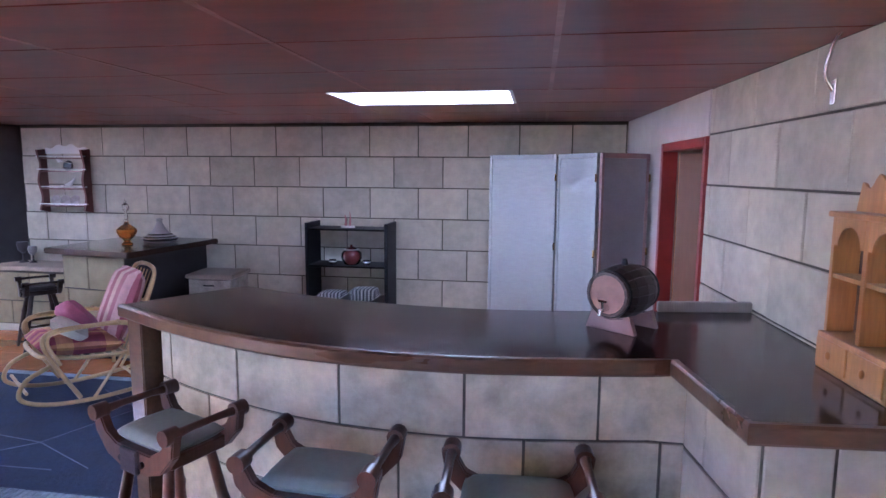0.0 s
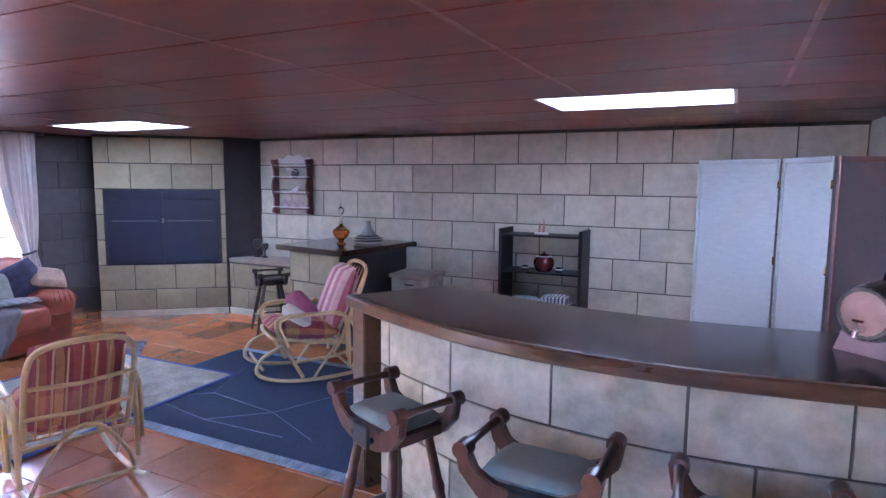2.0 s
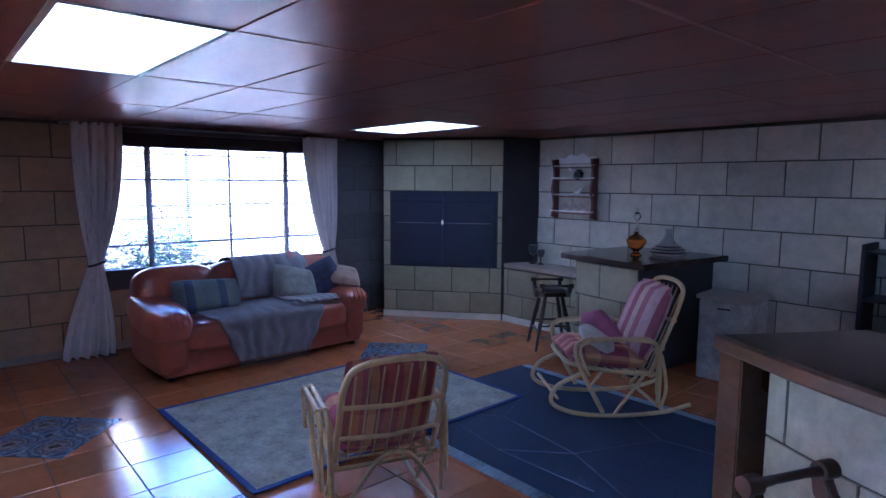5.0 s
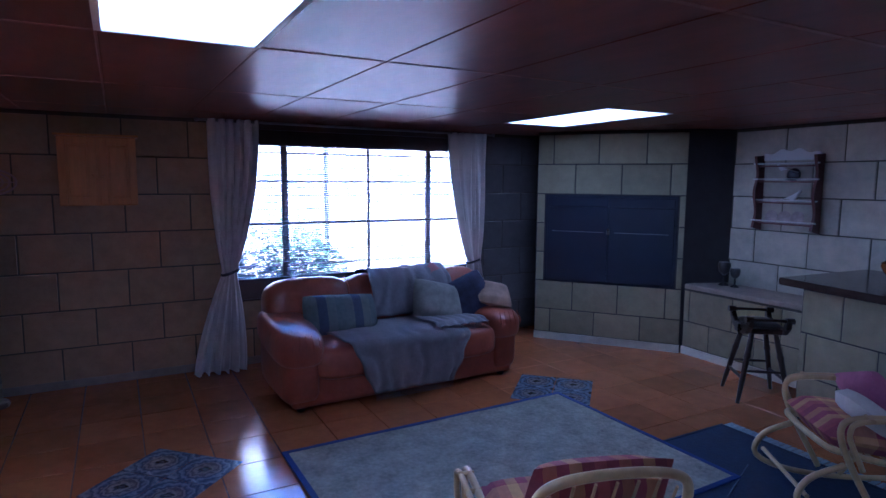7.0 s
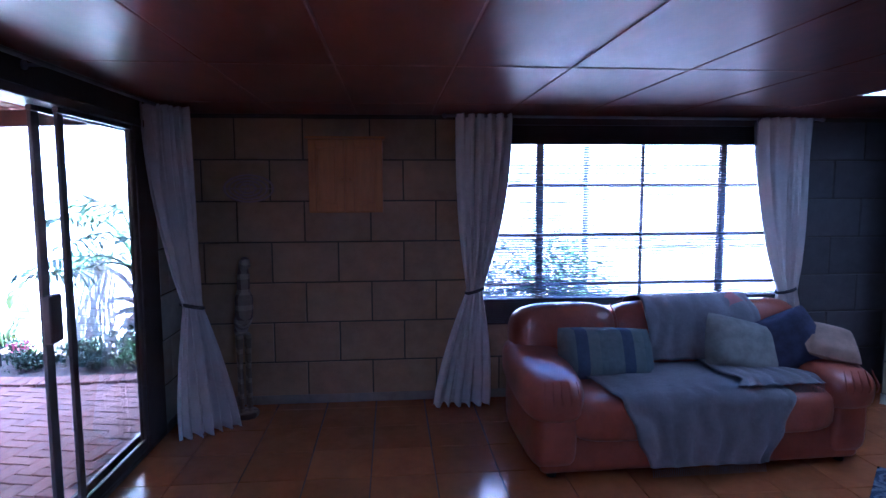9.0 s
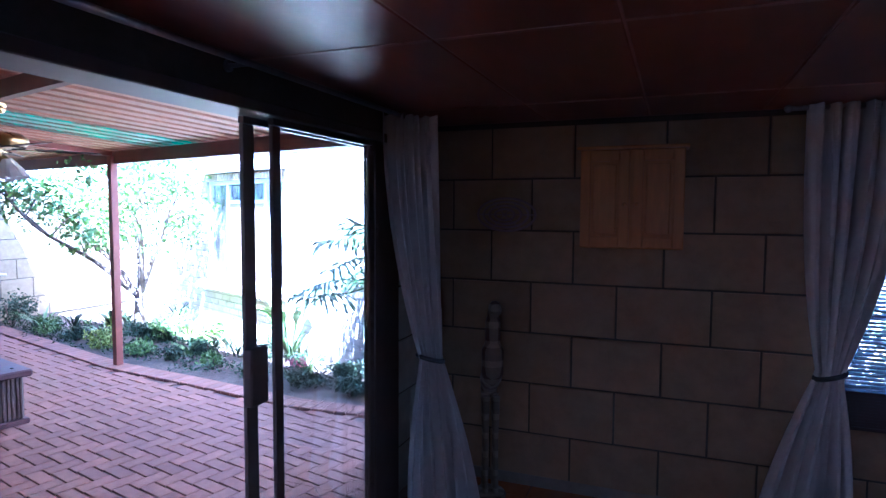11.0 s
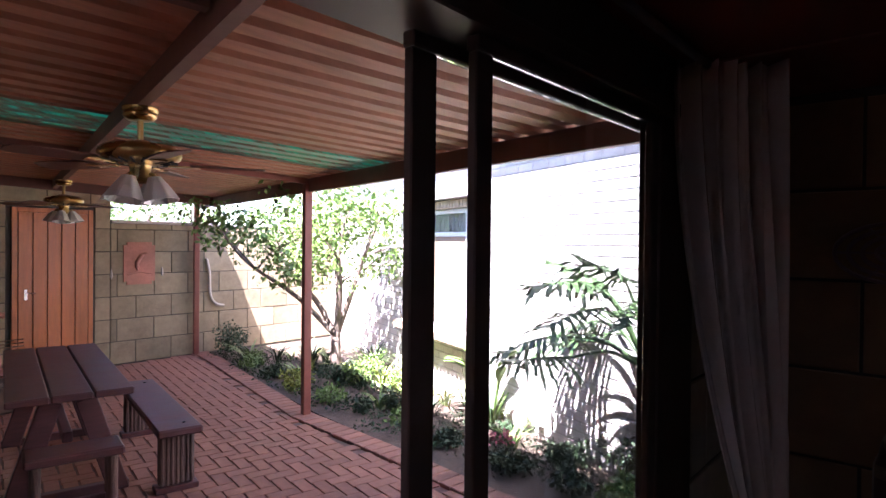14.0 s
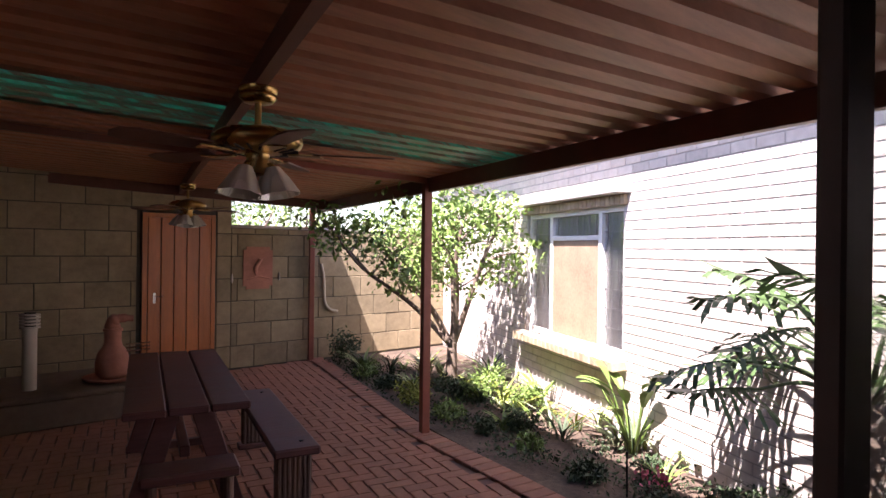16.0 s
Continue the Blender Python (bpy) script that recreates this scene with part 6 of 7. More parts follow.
def slab_bench(label, m, L, w):
    t = thing("bench", label, "bench", m, "benches at the table")
    part("seat_plank", box(B(), -L / 2, L / 2, -w / 2, w / 2, 0.4, 0.455, 0.012), "bench", t, "thick dark plank")
    for x in (-L / 2 + 0.14, L / 2 - 0.14):
        bm = B()
        box(bm, x - 0.035, x + 0.035, -w / 2 + 0.03, w / 2 - 0.03, 0.04, 0.399, 0.012)
        lg = part("slab_leg", bm, "bark", t, "leg of rough-barked slab")
        for sd in (-1, 1):
            for k in range(7):
                y = -w / 2 + 0.05 + k * (w - 0.1) / 6
                bm = B()
                tube(bm, [(x + sd * 0.034, y, 0.045), (x + sd * 0.037, y + 0.006 * math.sin(k * 3), 0.2), (x + sd * 0.034, y, 0.395)], 0.011, 6)
                part("bark_ridge", bm, "bark", lg)
        part("foot_board", box(B(), x - 0.06, x + 0.06, -w / 2 + 0.005, w / 2 - 0.005, 0.0, 0.039, 0.005), "bench", t)
    for x in (-L / 2 + 0.14, L / 2 - 0.14):
        bm = B()
        tube(bm, [(x, 0.05, 0.454), (x, 0.05, 0.46)], 0.012, 8)
        part("bolt", bm, "black", t)
    return t


slab_bench("dark plank bench on rough-barked slab legs", TM @ pose(-0.25, 0.62, 0, 0, 0, 0), 1.7, 0.29)
eb = thing("end_bench", "short dark bench on log legs at the table end", "bench", TM @ pose(-1.13, 0.0, 0), "benches at the table")
part("seat_plank", box(B(), -0.13, 0.13, -0.26, 0.26, 0.4, 0.455, 0.012), "bench", eb)
for x in (-0.07, 0.07):
    for y in (-0.2, 0.2):
        part("log_leg", tube(B(), [(x, y, 0.0), (x, y, 0.2), (x, y, 0.399)], [0.032, 0.028, 0.03], 10), "bark", eb, smooth=True)
part("rail", box(B(), -0.02, 0.02, -0.17, 0.17, 0.1, 0.14, 0.004), "bench", eb)

# yard wall with plank door
YW = -9.1
bm = B()
for b in ((-8.32, 1.5, YW - 0.2, YW, -0.33, 2.7), (-13.4, -8.32, YW - 0.2, YW, -0.33, 1.93)):
    box(bm, *b)
wall_yard = solid("wall_yard", bm, "joint")
bm = B()
box(bm, -13.4, -8.325, YW - 0.23, YW + 0.02, 1.932, 1.975, 0.01)
solid("wall_coping", bm, "coping")
# unseen wall added east of the terrace to keep daylight off its left part
bm = B()
prism(bm, [tuple(at_roof(-2.6, -3.85).xy), tuple(at_roof(-2.6, -3.7).xy), tuple(at_roof(6.2, -3.7).xy), tuple(at_roof(6.2, -3.85).xy)], -0.33, 2.62)
clip_terrace(bm)
solid("wall_terrace_east", bm, "yard")

pd = tagged(thing("door_3", "varnished reddish plank door in the yard wall", "door", pose(-8.06, YW, G)), kind="structure")
for k in range(5):
    x0 = 0.03 + k * 0.158
    part("plank", box(B(), x0, x0 + 0.15, 0.012, 0.045, 0.04, 2.06, 0.006), "doorwood", pd)
part("backing", box(B(), 0.0, 0.85, 0.002, 0.012, 0.02, 2.09), "beam", pd)
for b in ((-0.03, 0.028, 0.0125, 0.05, 0.0, 2.12), (0.822, 0.88, 0.0125, 0.05, 0.0, 2.12), (0.029, 0.821, 0.0125, 0.05, 2.062, 2.12)):
    part("frame", box(B(), *b, 0.004), "doorwood", pd)
bm = B()
box(bm, 0.715, 0.75, 0.0455, 0.052, 0.96, 1.1, 0.002)
h = part("handle_plate", bm, "chrome", pd, "bright handle plate")
part("door_handle", tube(B(), [(0.732, 0.05, 1.05), (0.732, 0.085, 1.05), (0.64, 0.09, 1.05)], 0.008, 8), "chrome", h, smooth=True)

plq = thing("wall_plaque", "terracotta relief plaque of a perched bird on the yard wall", "plaque", pose(-8.7, YW, 1.37))
bm = B()
box(bm, -0.215, 0.215, 0.004, 0.03, -0.3, 0.3, 0.0)
es = [e for e in bm.edges if abs(e.verts[0].co.y - e.verts[1].co.y) > 0.01]
bmesh.ops.bevel(bm, geom=es, offset=0.045, segments=4, affect="EDGES")
part("slab", bm, "terracotta", plq)
bm = B()
tube(bm, smoothline([(-0.1, 0.035, 0.14), (-0.02, 0.036, 0.1), (0.04, 0.038, 0.0), (0.03, 0.036, -0.1)], 5), [0.012] * 4 + [0.03] * 5 + [0.03] * 5 + [0.015] * 2, 8)
tube(bm, [(-0.16, 0.031, -0.15), (0.0, 0.033, -0.12), (0.16, 0.031, -0.16)], 0.01, 6)
part("relief", bm, "terracotta", plq, "raised relief", True)
for x, z in ((-8.33, 1.22), (-9.02, 1.24)):
    hk = thing("wall_hook", "small pale wall ornament on the yard wall", "ornament", pose(x, YW, z), "wall ornaments")
    part("drop", lathe(B(), [(0.004, -0.06), (0.018, -0.03), (0.014, 0.02), (0.004, 0.07)], 10, Matrix.Translation((0, 0.022, 0))), "coping", hk, smooth=True)

hs = thing("garden_hose", "pale grey curved pipe fixed to the yard wall", "pipe", pose(0, 0, 0))
part("pipe", tube(B(), smoothline([(-9.7, YW + 0.03, 1.42), (-9.74, YW + 0.04, 1.2), (-9.76, YW + 0.04, 0.85), (-9.85, YW + 0.05, 0.72), (-9.98, YW + 0.05, 0.68)], 6), 0.022, 8), "hose", hs, smooth=True)

# braai corner: plinth, chimenea, flue pipe
pl = thing("braai_plinth", "low dark block plinth of the barbecue corner", "plinth", pose(-5.75, -7.9, G))
part("body", box(B(), -1.15, 0.95, -0.55, 0.55, 0.0, 0.27, 0.02), "concrete", pl)
part("slab", box(B(), -1.18, 0.98, -0.58, 0.58, 0.271, 0.32, 0.012), "concrete", pl)
ch = thing("chimenea", "terracotta chimenea with a bent spout on a clay dish", "chimenea", pose(-6.6, -7.68, G + 0.321))
part("dish", lathe(B(), [(0.16, 0.0), (0.24, 0.02), (0.27, 0.05), (0.25, 0.055), (0.15, 0.03)], 24), "terracotta", ch, smooth=True)
part("pot", lathe(B(), [(0.12, 0.035), (0.155, 0.08), (0.16, 0.18), (0.135, 0.29), (0.09, 0.35), (0.078, 0.4), (0.078, 0.5), (0.09, 0.505), (0.09, 0.53), (0.06, 0.535)], 24), "terracotta", ch, smooth=True)
part("spout", tube(B(), smoothline([(0, 0, 0.52), (0.0, 0, 0.59), (-0.06, 0.02, 0.63), (-0.18, 0.05, 0.625)], 5), [0.075] * 4 + [0.066] * 5 + [0.045] * 4 + [0.032] * 3, 12), "terracotta", ch, smooth=True)
for k in range(3):
    part("grill_bar", tube(B(), [(-0.1, 0.1, 0.3 + k * 0.035), (-0.32, 0.14, 0.31 + k * 0.035)], 0.006, 6), "chrome", ch)
fp_ = thing("flue_pipe", "pale plastic vent pipe with a slotted cowl", "vent pipe", pose(-5.9, -7.68, G + 0.321))
part("pipe", lathe(B(), [(0.06, 0.0), (0.06, 0.58)], 20), "plastic", fp_, smooth=True)
for k in range(5):
    part("cowl_ring", lathe(B(), [(0.05, 0.585 + k * 0.03), (0.085, 0.585 + k * 0.03), (0.085, 0.6 + k * 0.03), (0.05, 0.6 + k * 0.03)], 20), "plastic", fp_)
part("cowl_core", lathe(B(), [(0.049, 0.581), (0.049, 0.735)], 12), "braai", fp_)
dr = thing("braai_drum", "black steel barbecue drum on legs", "barbecue", pose(-5.15, -7.0, G))
part("drum", lathe(B(), [(0.2, -0.4), (0.22, -0.38), (0.22, 0.38), (0.2, 0.4)], 20, Matrix.Translation((0, 0, 0.75)) @ Matrix.Rotation(radians(90), 4, "Y")), "braai", dr, smooth=True)
for x in (-0.3, 0.3):
    for y in (-0.18, 0.18):
        part("leg", tube(B(), [(x, y * 0.6, 0.62), (x, y, 0.0)], 0.018, 8), "braai", dr)
part("lid_handle", tube(B(), [(-0.15, 0.235, 0.82), (0.15, 0.235, 0.82)], 0.012, 8), "braai", dr)


# ---- neighbouring house ----
ND = Vector((-0.375, -0.927, 0)).normalized()
NN = Vector((-ND.y, ND.x, 0))  # towards the terrace
if NN.x < 0:
    NN = -NN
NP = Vector((-10.35, -4.6, 0))
NM = Matrix(((ND.x, NN.x, 0, NP.x), (ND.y, NN.y, 0, NP.y), (0, 0, 1, 0), (0, 0, 0, 1)))  # local x along the wall, y out of it
house = thing("neighbour_house", "pale painted brick house with a boarded window", "house", NM)
HX0, HX1, HZ = -3.75, 5.2, 3.15
hwall = None
for b in ((HX0, -0.6, -0.25, 0, -0.33, HZ), (1.42, HX1, -0.25, 0, -0.33, HZ), (-0.6, 1.42, -0.25, 0, -0.33, 0.68), (-0.6, 1.42, -0.25, 0, 2.1, HZ), (HX0, HX0 + 0.25, -6, -0.25, -0.33, HZ), (HX1 - 0.25, HX1, -6, -0.25, -0.33, HZ), (HX0, HX1, -6.2, -6, -0.33, HZ)):
    hw_ = part("wall", box(B(), *b), "brickjoint", house)
    hwall = hwall or hw_
bm = B()
for v0, v1 in (((HX0 - 0.4, 0.55, HZ - 0.06), (HX1 + 0.4, -3.1, 4.9)),):
    x0, x1 = HX0 - 0.4, HX1 + 0.4
    pts = [(0.2, HZ - 0.05), (-3.1, 4.9), (-6.7, HZ - 0.05), (-6.7, HZ - 0.17), (-3.1, 4.78), (0.2, HZ - 0.17)]
    lo = [bm.verts.new((x0, y, z)) for y, z in pts]
    hi = [bm.verts.new((x1, y, z)) for y, z in pts]
    for i in range(6):
        bm.faces.new((lo[i], lo[(i + 1) % 6], hi[(i + 1) % 6], hi[i]))
    bm.faces.new(lo[::-1])
    bm.faces.new(hi)
    bmesh.ops.recalc_face_normals(bm, faces=bm.faces[:])
roofn = part("roof", bm, "rooftile", house, "grey tiled roof")
part("fascia", box(B(), HX0 - 0.4, HX1 + 0.4, 0.201, 0.225, HZ - 0.22, HZ - 0.03, 0.003), "fascia", roofn)
# pale grey backing gives the panes the brightness of a reflection
win = part("window", box(B(), -0.6, 1.42, -0.1, -0.095, 0.68, 2.1), "greyfab", house, "leaded window partly boarded up")
for b in ((-0.6, -0.55, -0.094, -0.03, 0.68, 2.1), (1.37, 1.42, -0.094, -0.03, 0.68, 2.1), (-0.55, 1.37, -0.094, -0.03, 2.05, 2.1), (-0.55, 1.37, -0.094, -0.03, 0.68, 0.73), (-0.2, -0.14, -0.094, -0.02, 0.73, 2.05), (0.82, 0.88, -0.094, -0.02, 0.73, 2.05), (-0.139, 0.819, -0.094, -0.02, 1.78, 1.83)):
    part("frame", box(B(), *b, 0.003), "white", win)
for x0, x1, z0, z1 in ((-0.55, -0.2, 0.73, 2.05), (0.88, 1.37, 0.73, 2.05), (-0.139, 0.819, 1.83, 2.05)):
    p = part("pane", box(B(), x0, x1, -0.07, -0.066, z0, z1), "glass", win)
    bm = B()
    n = max(1, round((x1 - x0) / 0.12))
    for k in range(1, n):
        x = x0 + (x1 - x0) * k / n
        tube(bm, [(x, -0.06, z0), (x, -0.06, z1)], 0.005, 4)
    n = max(1, round((z1 - z0) / 0.2))
    for k in range(1, n):
        z = z0 + (z1 - z0) * k / n
        tube(bm, [(x0, -0.06, z), (x1, -0.06, z)], 0.005, 4)
    part("leading", bm, "rod", win, "lead glazing bars")
part("board", box(B(), -0.139, 0.819, -0.06, -0.03, 0.731, 1.779, 0.004), "board", win, "tan chipboard sheet in the casement")
for k in range(22):
    x = -0.7 + k * 0.0995
    part("sill_brick", box(B(), x, x + 0.088, -0.02, 0.13, 0.58, 0.675, 0.008, Matrix.Rotation(radians(-4), 4, "X")), "sill", win)
for k in range(26):
    x = -0.66 + k * 0.081
    part("lintel_brick", box(B(), x, x + 0.07, -0.01, 0.045, 2.104, 2.2, 0.005), "sill", win)
part("canopy", box(B(), -0.72, 1.52, 0.0005, 0.16, 2.204, 2.25, 0.006), "fascia", win, "narrow sheet canopy over the window")

# boundary wall seen through the west window
bm = B()
box(bm, -9.75, -9.55, -1.0, 9.0, -0.33, 2.15)
wall_boundary = solid("wall_boundary", bm, "brickjoint")
bm = B()
box(bm, -9.5, -9.43, 2.85, 2.92, -0.05, 2.4, 0.01)
tagged(part("drain_pipe", bm, "coping", None), "square pale drain pipe standing against the boundary wall", "drain pipe")

# ---- planting ----
def leafy(bm, centre, spread, count, size, rnd, droop=0.3, shape=1.7):
    """Many small pointed leaves strewn in a lump."""
    c = Vector(centre)
    for _ in range(count):
        while True:
            q = Vector((rnd.uniform(-1, 1), rnd.uniform(-1, 1), rnd.uniform(-1, 1)))
            if q.length < 1 and q.length > 0.25:
                break
        p = c + Vector((q.x * spread[0], q.y * spread[1], q.z * spread[2]))
        d = Vector((rnd.uniform(-1, 1), rnd.uniform(-1, 1), rnd.uniform(-1, 0.8) - droop)).normalized()
        s = d.cross(Vector((rnd.uniform(-1, 1), rnd.uniform(-1, 1), rnd.uniform(-1, 1)))).normalized()
        l = size * rnd.uniform(0.6, 1.3)
        w = l / shape * 0.5
        n = d.cross(s)
        a, b, cc, e = p, p + d * l * 0.5 + s * w + n * l * 0.06, p + d * l, p + d * l * 0.5 - s * w + n * l * 0.06
        vs = [bm.verts.new(v) for v in (a, b, cc, e)]
        bm.faces.new((vs[0], vs[1], vs[2]))
        bm.faces.new((vs[0], vs[2], vs[3]))
    return bm


rnd = random.Random(5)
tree = thing("tree", "small garden tree with forked grey stems and bright leaves", "tree", pose(-10.2, -6.55, -0.06))
bm = B()
tube(bm, smoothline([(0, 0, -0.05), (0.03, 0.02, 0.3), (0.0, 0.0, 0.6)], 5), [0.085, 0.08, 0.075, 0.07, 0.07, 0.068, 0.066, 0.064, 0.062, 0.06, 0.06], 10)
ends = []
for dx, dy, top, r in ((0.55, -0.55, 1.75, 0.045), (0.15, 0.35, 2.1, 0.05), (-0.25, 0.65, 2.2, 0.042), (1.15, -0.95, 1.9, 0.04), (-0.35, -0.4, 2.0, 0.035)):
    ln = smoothline([(0, 0, 0.5), (dx * 0.35, dy * 0.35, 0.5 + (top - 0.5) * 0.38), (dx * 0.75 + 0.06, dy * 0.7, 0.5 + (top - 0.5) * 0.7), (dx, dy, top)], 5)
    tube(bm, ln, [r * (1 - 0.75 * i / len(ln)) for i in range(len(ln))], 8)
    for k in (6, 9, 12, 14):
        p = ln[k]
        for _ in range(2):
            q = p + Vector((rnd.uniform(-0.45, 0.45), rnd.uniform(-0.45, 0.45), rnd.uniform(0.1, 0.5)))
            tube(bm, [p, p.lerp(q, 0.5) + Vector((0, 0, 0.04)), q], [0.014, 0.01, 0.004], 6)
            ends.append(q)
    ends.append(ln[-1])
part("trunk", bm, "trunk", tree, "forked grey-brown stems", True)
bm = B()
for e in ends:
    leafy(bm, e, (0.32, 0.32, 0.25), 90, 0.085, rnd, 0.3, 2.0)
for _ in range(14):
    leafy(bm, (rnd.uniform(-0.5, 1.4), rnd.uniform(-1.1, 0.9), rnd.uniform(1.5, 2.6)), (0.34, 0.34, 0.24), 70, 0.085, rnd, 0.3, 2.0)
part("crown", bm, "leafgreen", tree, "loose crown of small bright leaves")


def split_leaf(bm, base, tip, width, droop, rnd, lobes=9):
    """A deeply cut leaf on its stalk: a drooping rib with wavy fingers to both sides."""
    base, tip = Vector(base), Vector(tip)
    d = tip - base
    L = d.length
    ahead = d.normalized()
    side = d.cross(Vector((0, 0, 1))).normalized()
    up = side.cross(d).normalized()

    def rib(t):
        return base + d * t - Vector((0, 0, droop * L * t * t))
    for s in (-1, 1):
        for i in range(lobes):
            t0 = 0.02 + 0.9 * i / lobes
            w = width * math.sin(math.pi * (0.2 + 0.74 * t0)) ** 0.7 * rnd.uniform(0.7, 1.2)
            if i == 0:
                w *= 0.8
            sweep = -0.35 + 1.15 * t0 + rnd.uniform(-0.12, 0.12)
            out = side * s * w + ahead * w * sweep - Vector((0, 0, rnd.uniform(0.1, 0.4) * w))
            span = 0.62 / lobes
            ripple = up * rnd.uniform(-0.02, 0.03)
            prev = (bm.verts.new(rib(t0)), bm.verts.new(rib(t0 + 0.9 / lobes)))
            for k, (u, f) in enumerate(((0.35, 0.75), (0.6, 1.0), (0.82, 0.8), (1.0, 0.15))):
                c = rib(t0 + 0.42 / lobes) + out * u + ripple * (1 if k % 2 else -0.6) - Vector((0, 0, 0.12 * w * u * u))
                hw = ahead * (span * L * 0.5 * f)
                cur = (bm.verts.new(c - hw), bm.verts.new(c + hw))
                bm.faces.new((prev[0], prev[1], cur[1], cur[0]))
                prev = cur
    tube(bm, [rib(k / 8) for k in range(9)], [0.008 * (1 - 0.8 * k / 8) for k in range(9)], 5)
    tp = rib(0.9)
    bm.faces.new([bm.verts.new(v) for v in (tp - side * width * 0.2, rib(1.0) + ahead * width * 0.6, tp + side * width * 0.2)])


phil = thing("philodendron", "tall split-leaf philodendron on a scarred trunk", "plant", pose(-9.06, -1.86, -0.06) @ Matrix.Diagonal((1, 1, 1.1, 1)))
bm = B()
tr = smoothline([(0.03, 0.0, -0.05), (0.02, 0.01, 0.3), (-0.01, 0.02, 0.62), (0.0, 0.0, 0.86)], 9)
tube(bm, tr, [0.07 + (0.009 if i % 2 else -0.004) for i in range(len(tr))], 12)
part("trunk", bm, "trunk", phil, "brown ringed trunk with leaf scars", True)
for k in range(25):
    a = k * 2.4 + 0.9
    out = Vector((math.cos(a), math.sin(a), 0))
    rise = (0.5, 0.3, 0.08, 0.42, 0.18)[k % 5] + rnd.uniform(-0.08, 0.08)
    reach = 0.62 - 0.7 * rise + rnd.uniform(0.0, 0.12)
    st = Vector((0, 0, 0.84)) + out * 0.03
    bend = Vector((0, 0, 0.86 + rise)) + out * reach
    tip = bend + out * rnd.uniform(0.34, 0.48) + Vector((0, 0, rnd.uniform(-0.12, 0.3) * (1 if rise > 0.25 else 0.2)))
    bm = B()
    tube(bm, smoothline([st, st.lerp(bend, 0.5) + Vector((0, 0, 0.07)), bend], 5), [0.017 - 0.001 * i for i in range(11)], 7)
    split_leaf(bm, bend - out * 0.02, tip, rnd.uniform(0.25, 0.33), rnd.uniform(0.1, 0.35), rnd)
    part("leaf", bm, "leafphil", phil, "deeply cut glossy leaf")


def blades(label, name, m, n, h, w, mat, seed, lean=0.5):
    r = random.Random(seed)
    t = thing(name, label, "plant", m, "border plants")
    bm = B()
    for _ in range(n):
        a = r.uniform(0, 6.28)
        hh = h * r.uniform(0.6, 1.1)
        dirv = Vector((math.cos(a), math.sin(a), 0))
        sd = Vector((-dirv.y, dirv.x, 0))
        prev = None
        b0 = dirv * r.uniform(0.0, 0.07)
        for k in range(6):
            u = k / 5
            p = b0 + dirv * (lean * hh * u * u) + Vector((0, 0, hh * (u - 0.28 * u * u * lean * 1.6)))
            ww = w * (math.sin(math.pi * (0.12 + 0.86 * u)) ** 0.8) * 0.5
            cur = (bm.verts.new(p - sd * ww), bm.verts.new(p + sd * ww))
            if prev:
                bm.faces.new((prev[0], prev[1], cur[1], cur[0]))
            prev = cur
    part("foliage", bm, mat, t)
    return t


def shrub(label, m, n, spread, size, mat, seed, name="shrub"):
    r = random.Random(seed)
    t = thing(name, label, "shrub", m, "border plants")
    bm = B()
    for _ in range(5):
        tube(bm, [(0, 0, -0.03), (r.uniform(-0.5, 0.5) * spread[0], r.uniform(-0.5, 0.5) * spread[1], spread[2] * 1.1)], [0.008, 0.004], 5)
    part("stems", bm, "trunk", t)
    bm = B()
    for _ in range(6):
        leafy(bm, (r.uniform(-0.6, 0.6) * spread[0], r.uniform(-0.6, 0.6) * spread[1], spread[2] * r.uniform(0.5, 1.2)), (spread[0] * 0.6, spread[1] * 0.6, spread[2] * 0.55), n // 6, size, r, 0.1, 2.2)
    part("foliage", bm, mat, t)
    return t


BZ = G - 0.03
rs = random.Random(3)
st_ = thing("strelitzia", "clump of broad green strelitzia leaves on tall stalks", "plant", pose(-9.85, -3.75, BZ), "border plants")
for k in range(15):
    a = k * 2.4
    h = rs.uniform(0.25, 0.62)
    out = Vector((math.cos(a), math.sin(a), 0))
    sd = Vector((-out.y, out.x, 0))
    b0, b1 = out * rs.uniform(0, 0.05), out * rs.uniform(0.1, 0.3) + Vector((0, 0, h))
    bm = B()
    tube(bm, [b0, b0.lerp(b1, 0.5) + Vector((0, 0, 0.03)), b1], [0.011, 0.009, 0.006], 6)
    dirv = (out * rs.uniform(0.2, 0.7) + Vector((0, 0, rs.uniform(0.4, 1.0)))).normalized()
    ll, prev = rs.uniform(0.2, 0.32), None
    for q in range(8):
        u = q / 7
        c = b1 + dirv * ll * u + out * 0.1 * u * u - Vector((0, 0, 0.08 * u * u))
        hw = 0.052 * math.sin(math.pi * min(0.98, 0.06 + 0.92 * u)) ** 0.75
        lift = Vector((0, 0, 0.35 * hw))
        cur = [bm.verts.new(c - sd * hw + lift), bm.verts.new(c), bm.verts.new(c + sd * hw + lift)]
        if prev:
            bm.faces.new((prev[0], prev[1], cur[1], cur[0]))
            bm.faces.new((prev[1], prev[2], cur[2], cur[1]))
        prev = cur
    part("leaf", bm, "leafgreen", st_, "broad paddle-shaped leaf")
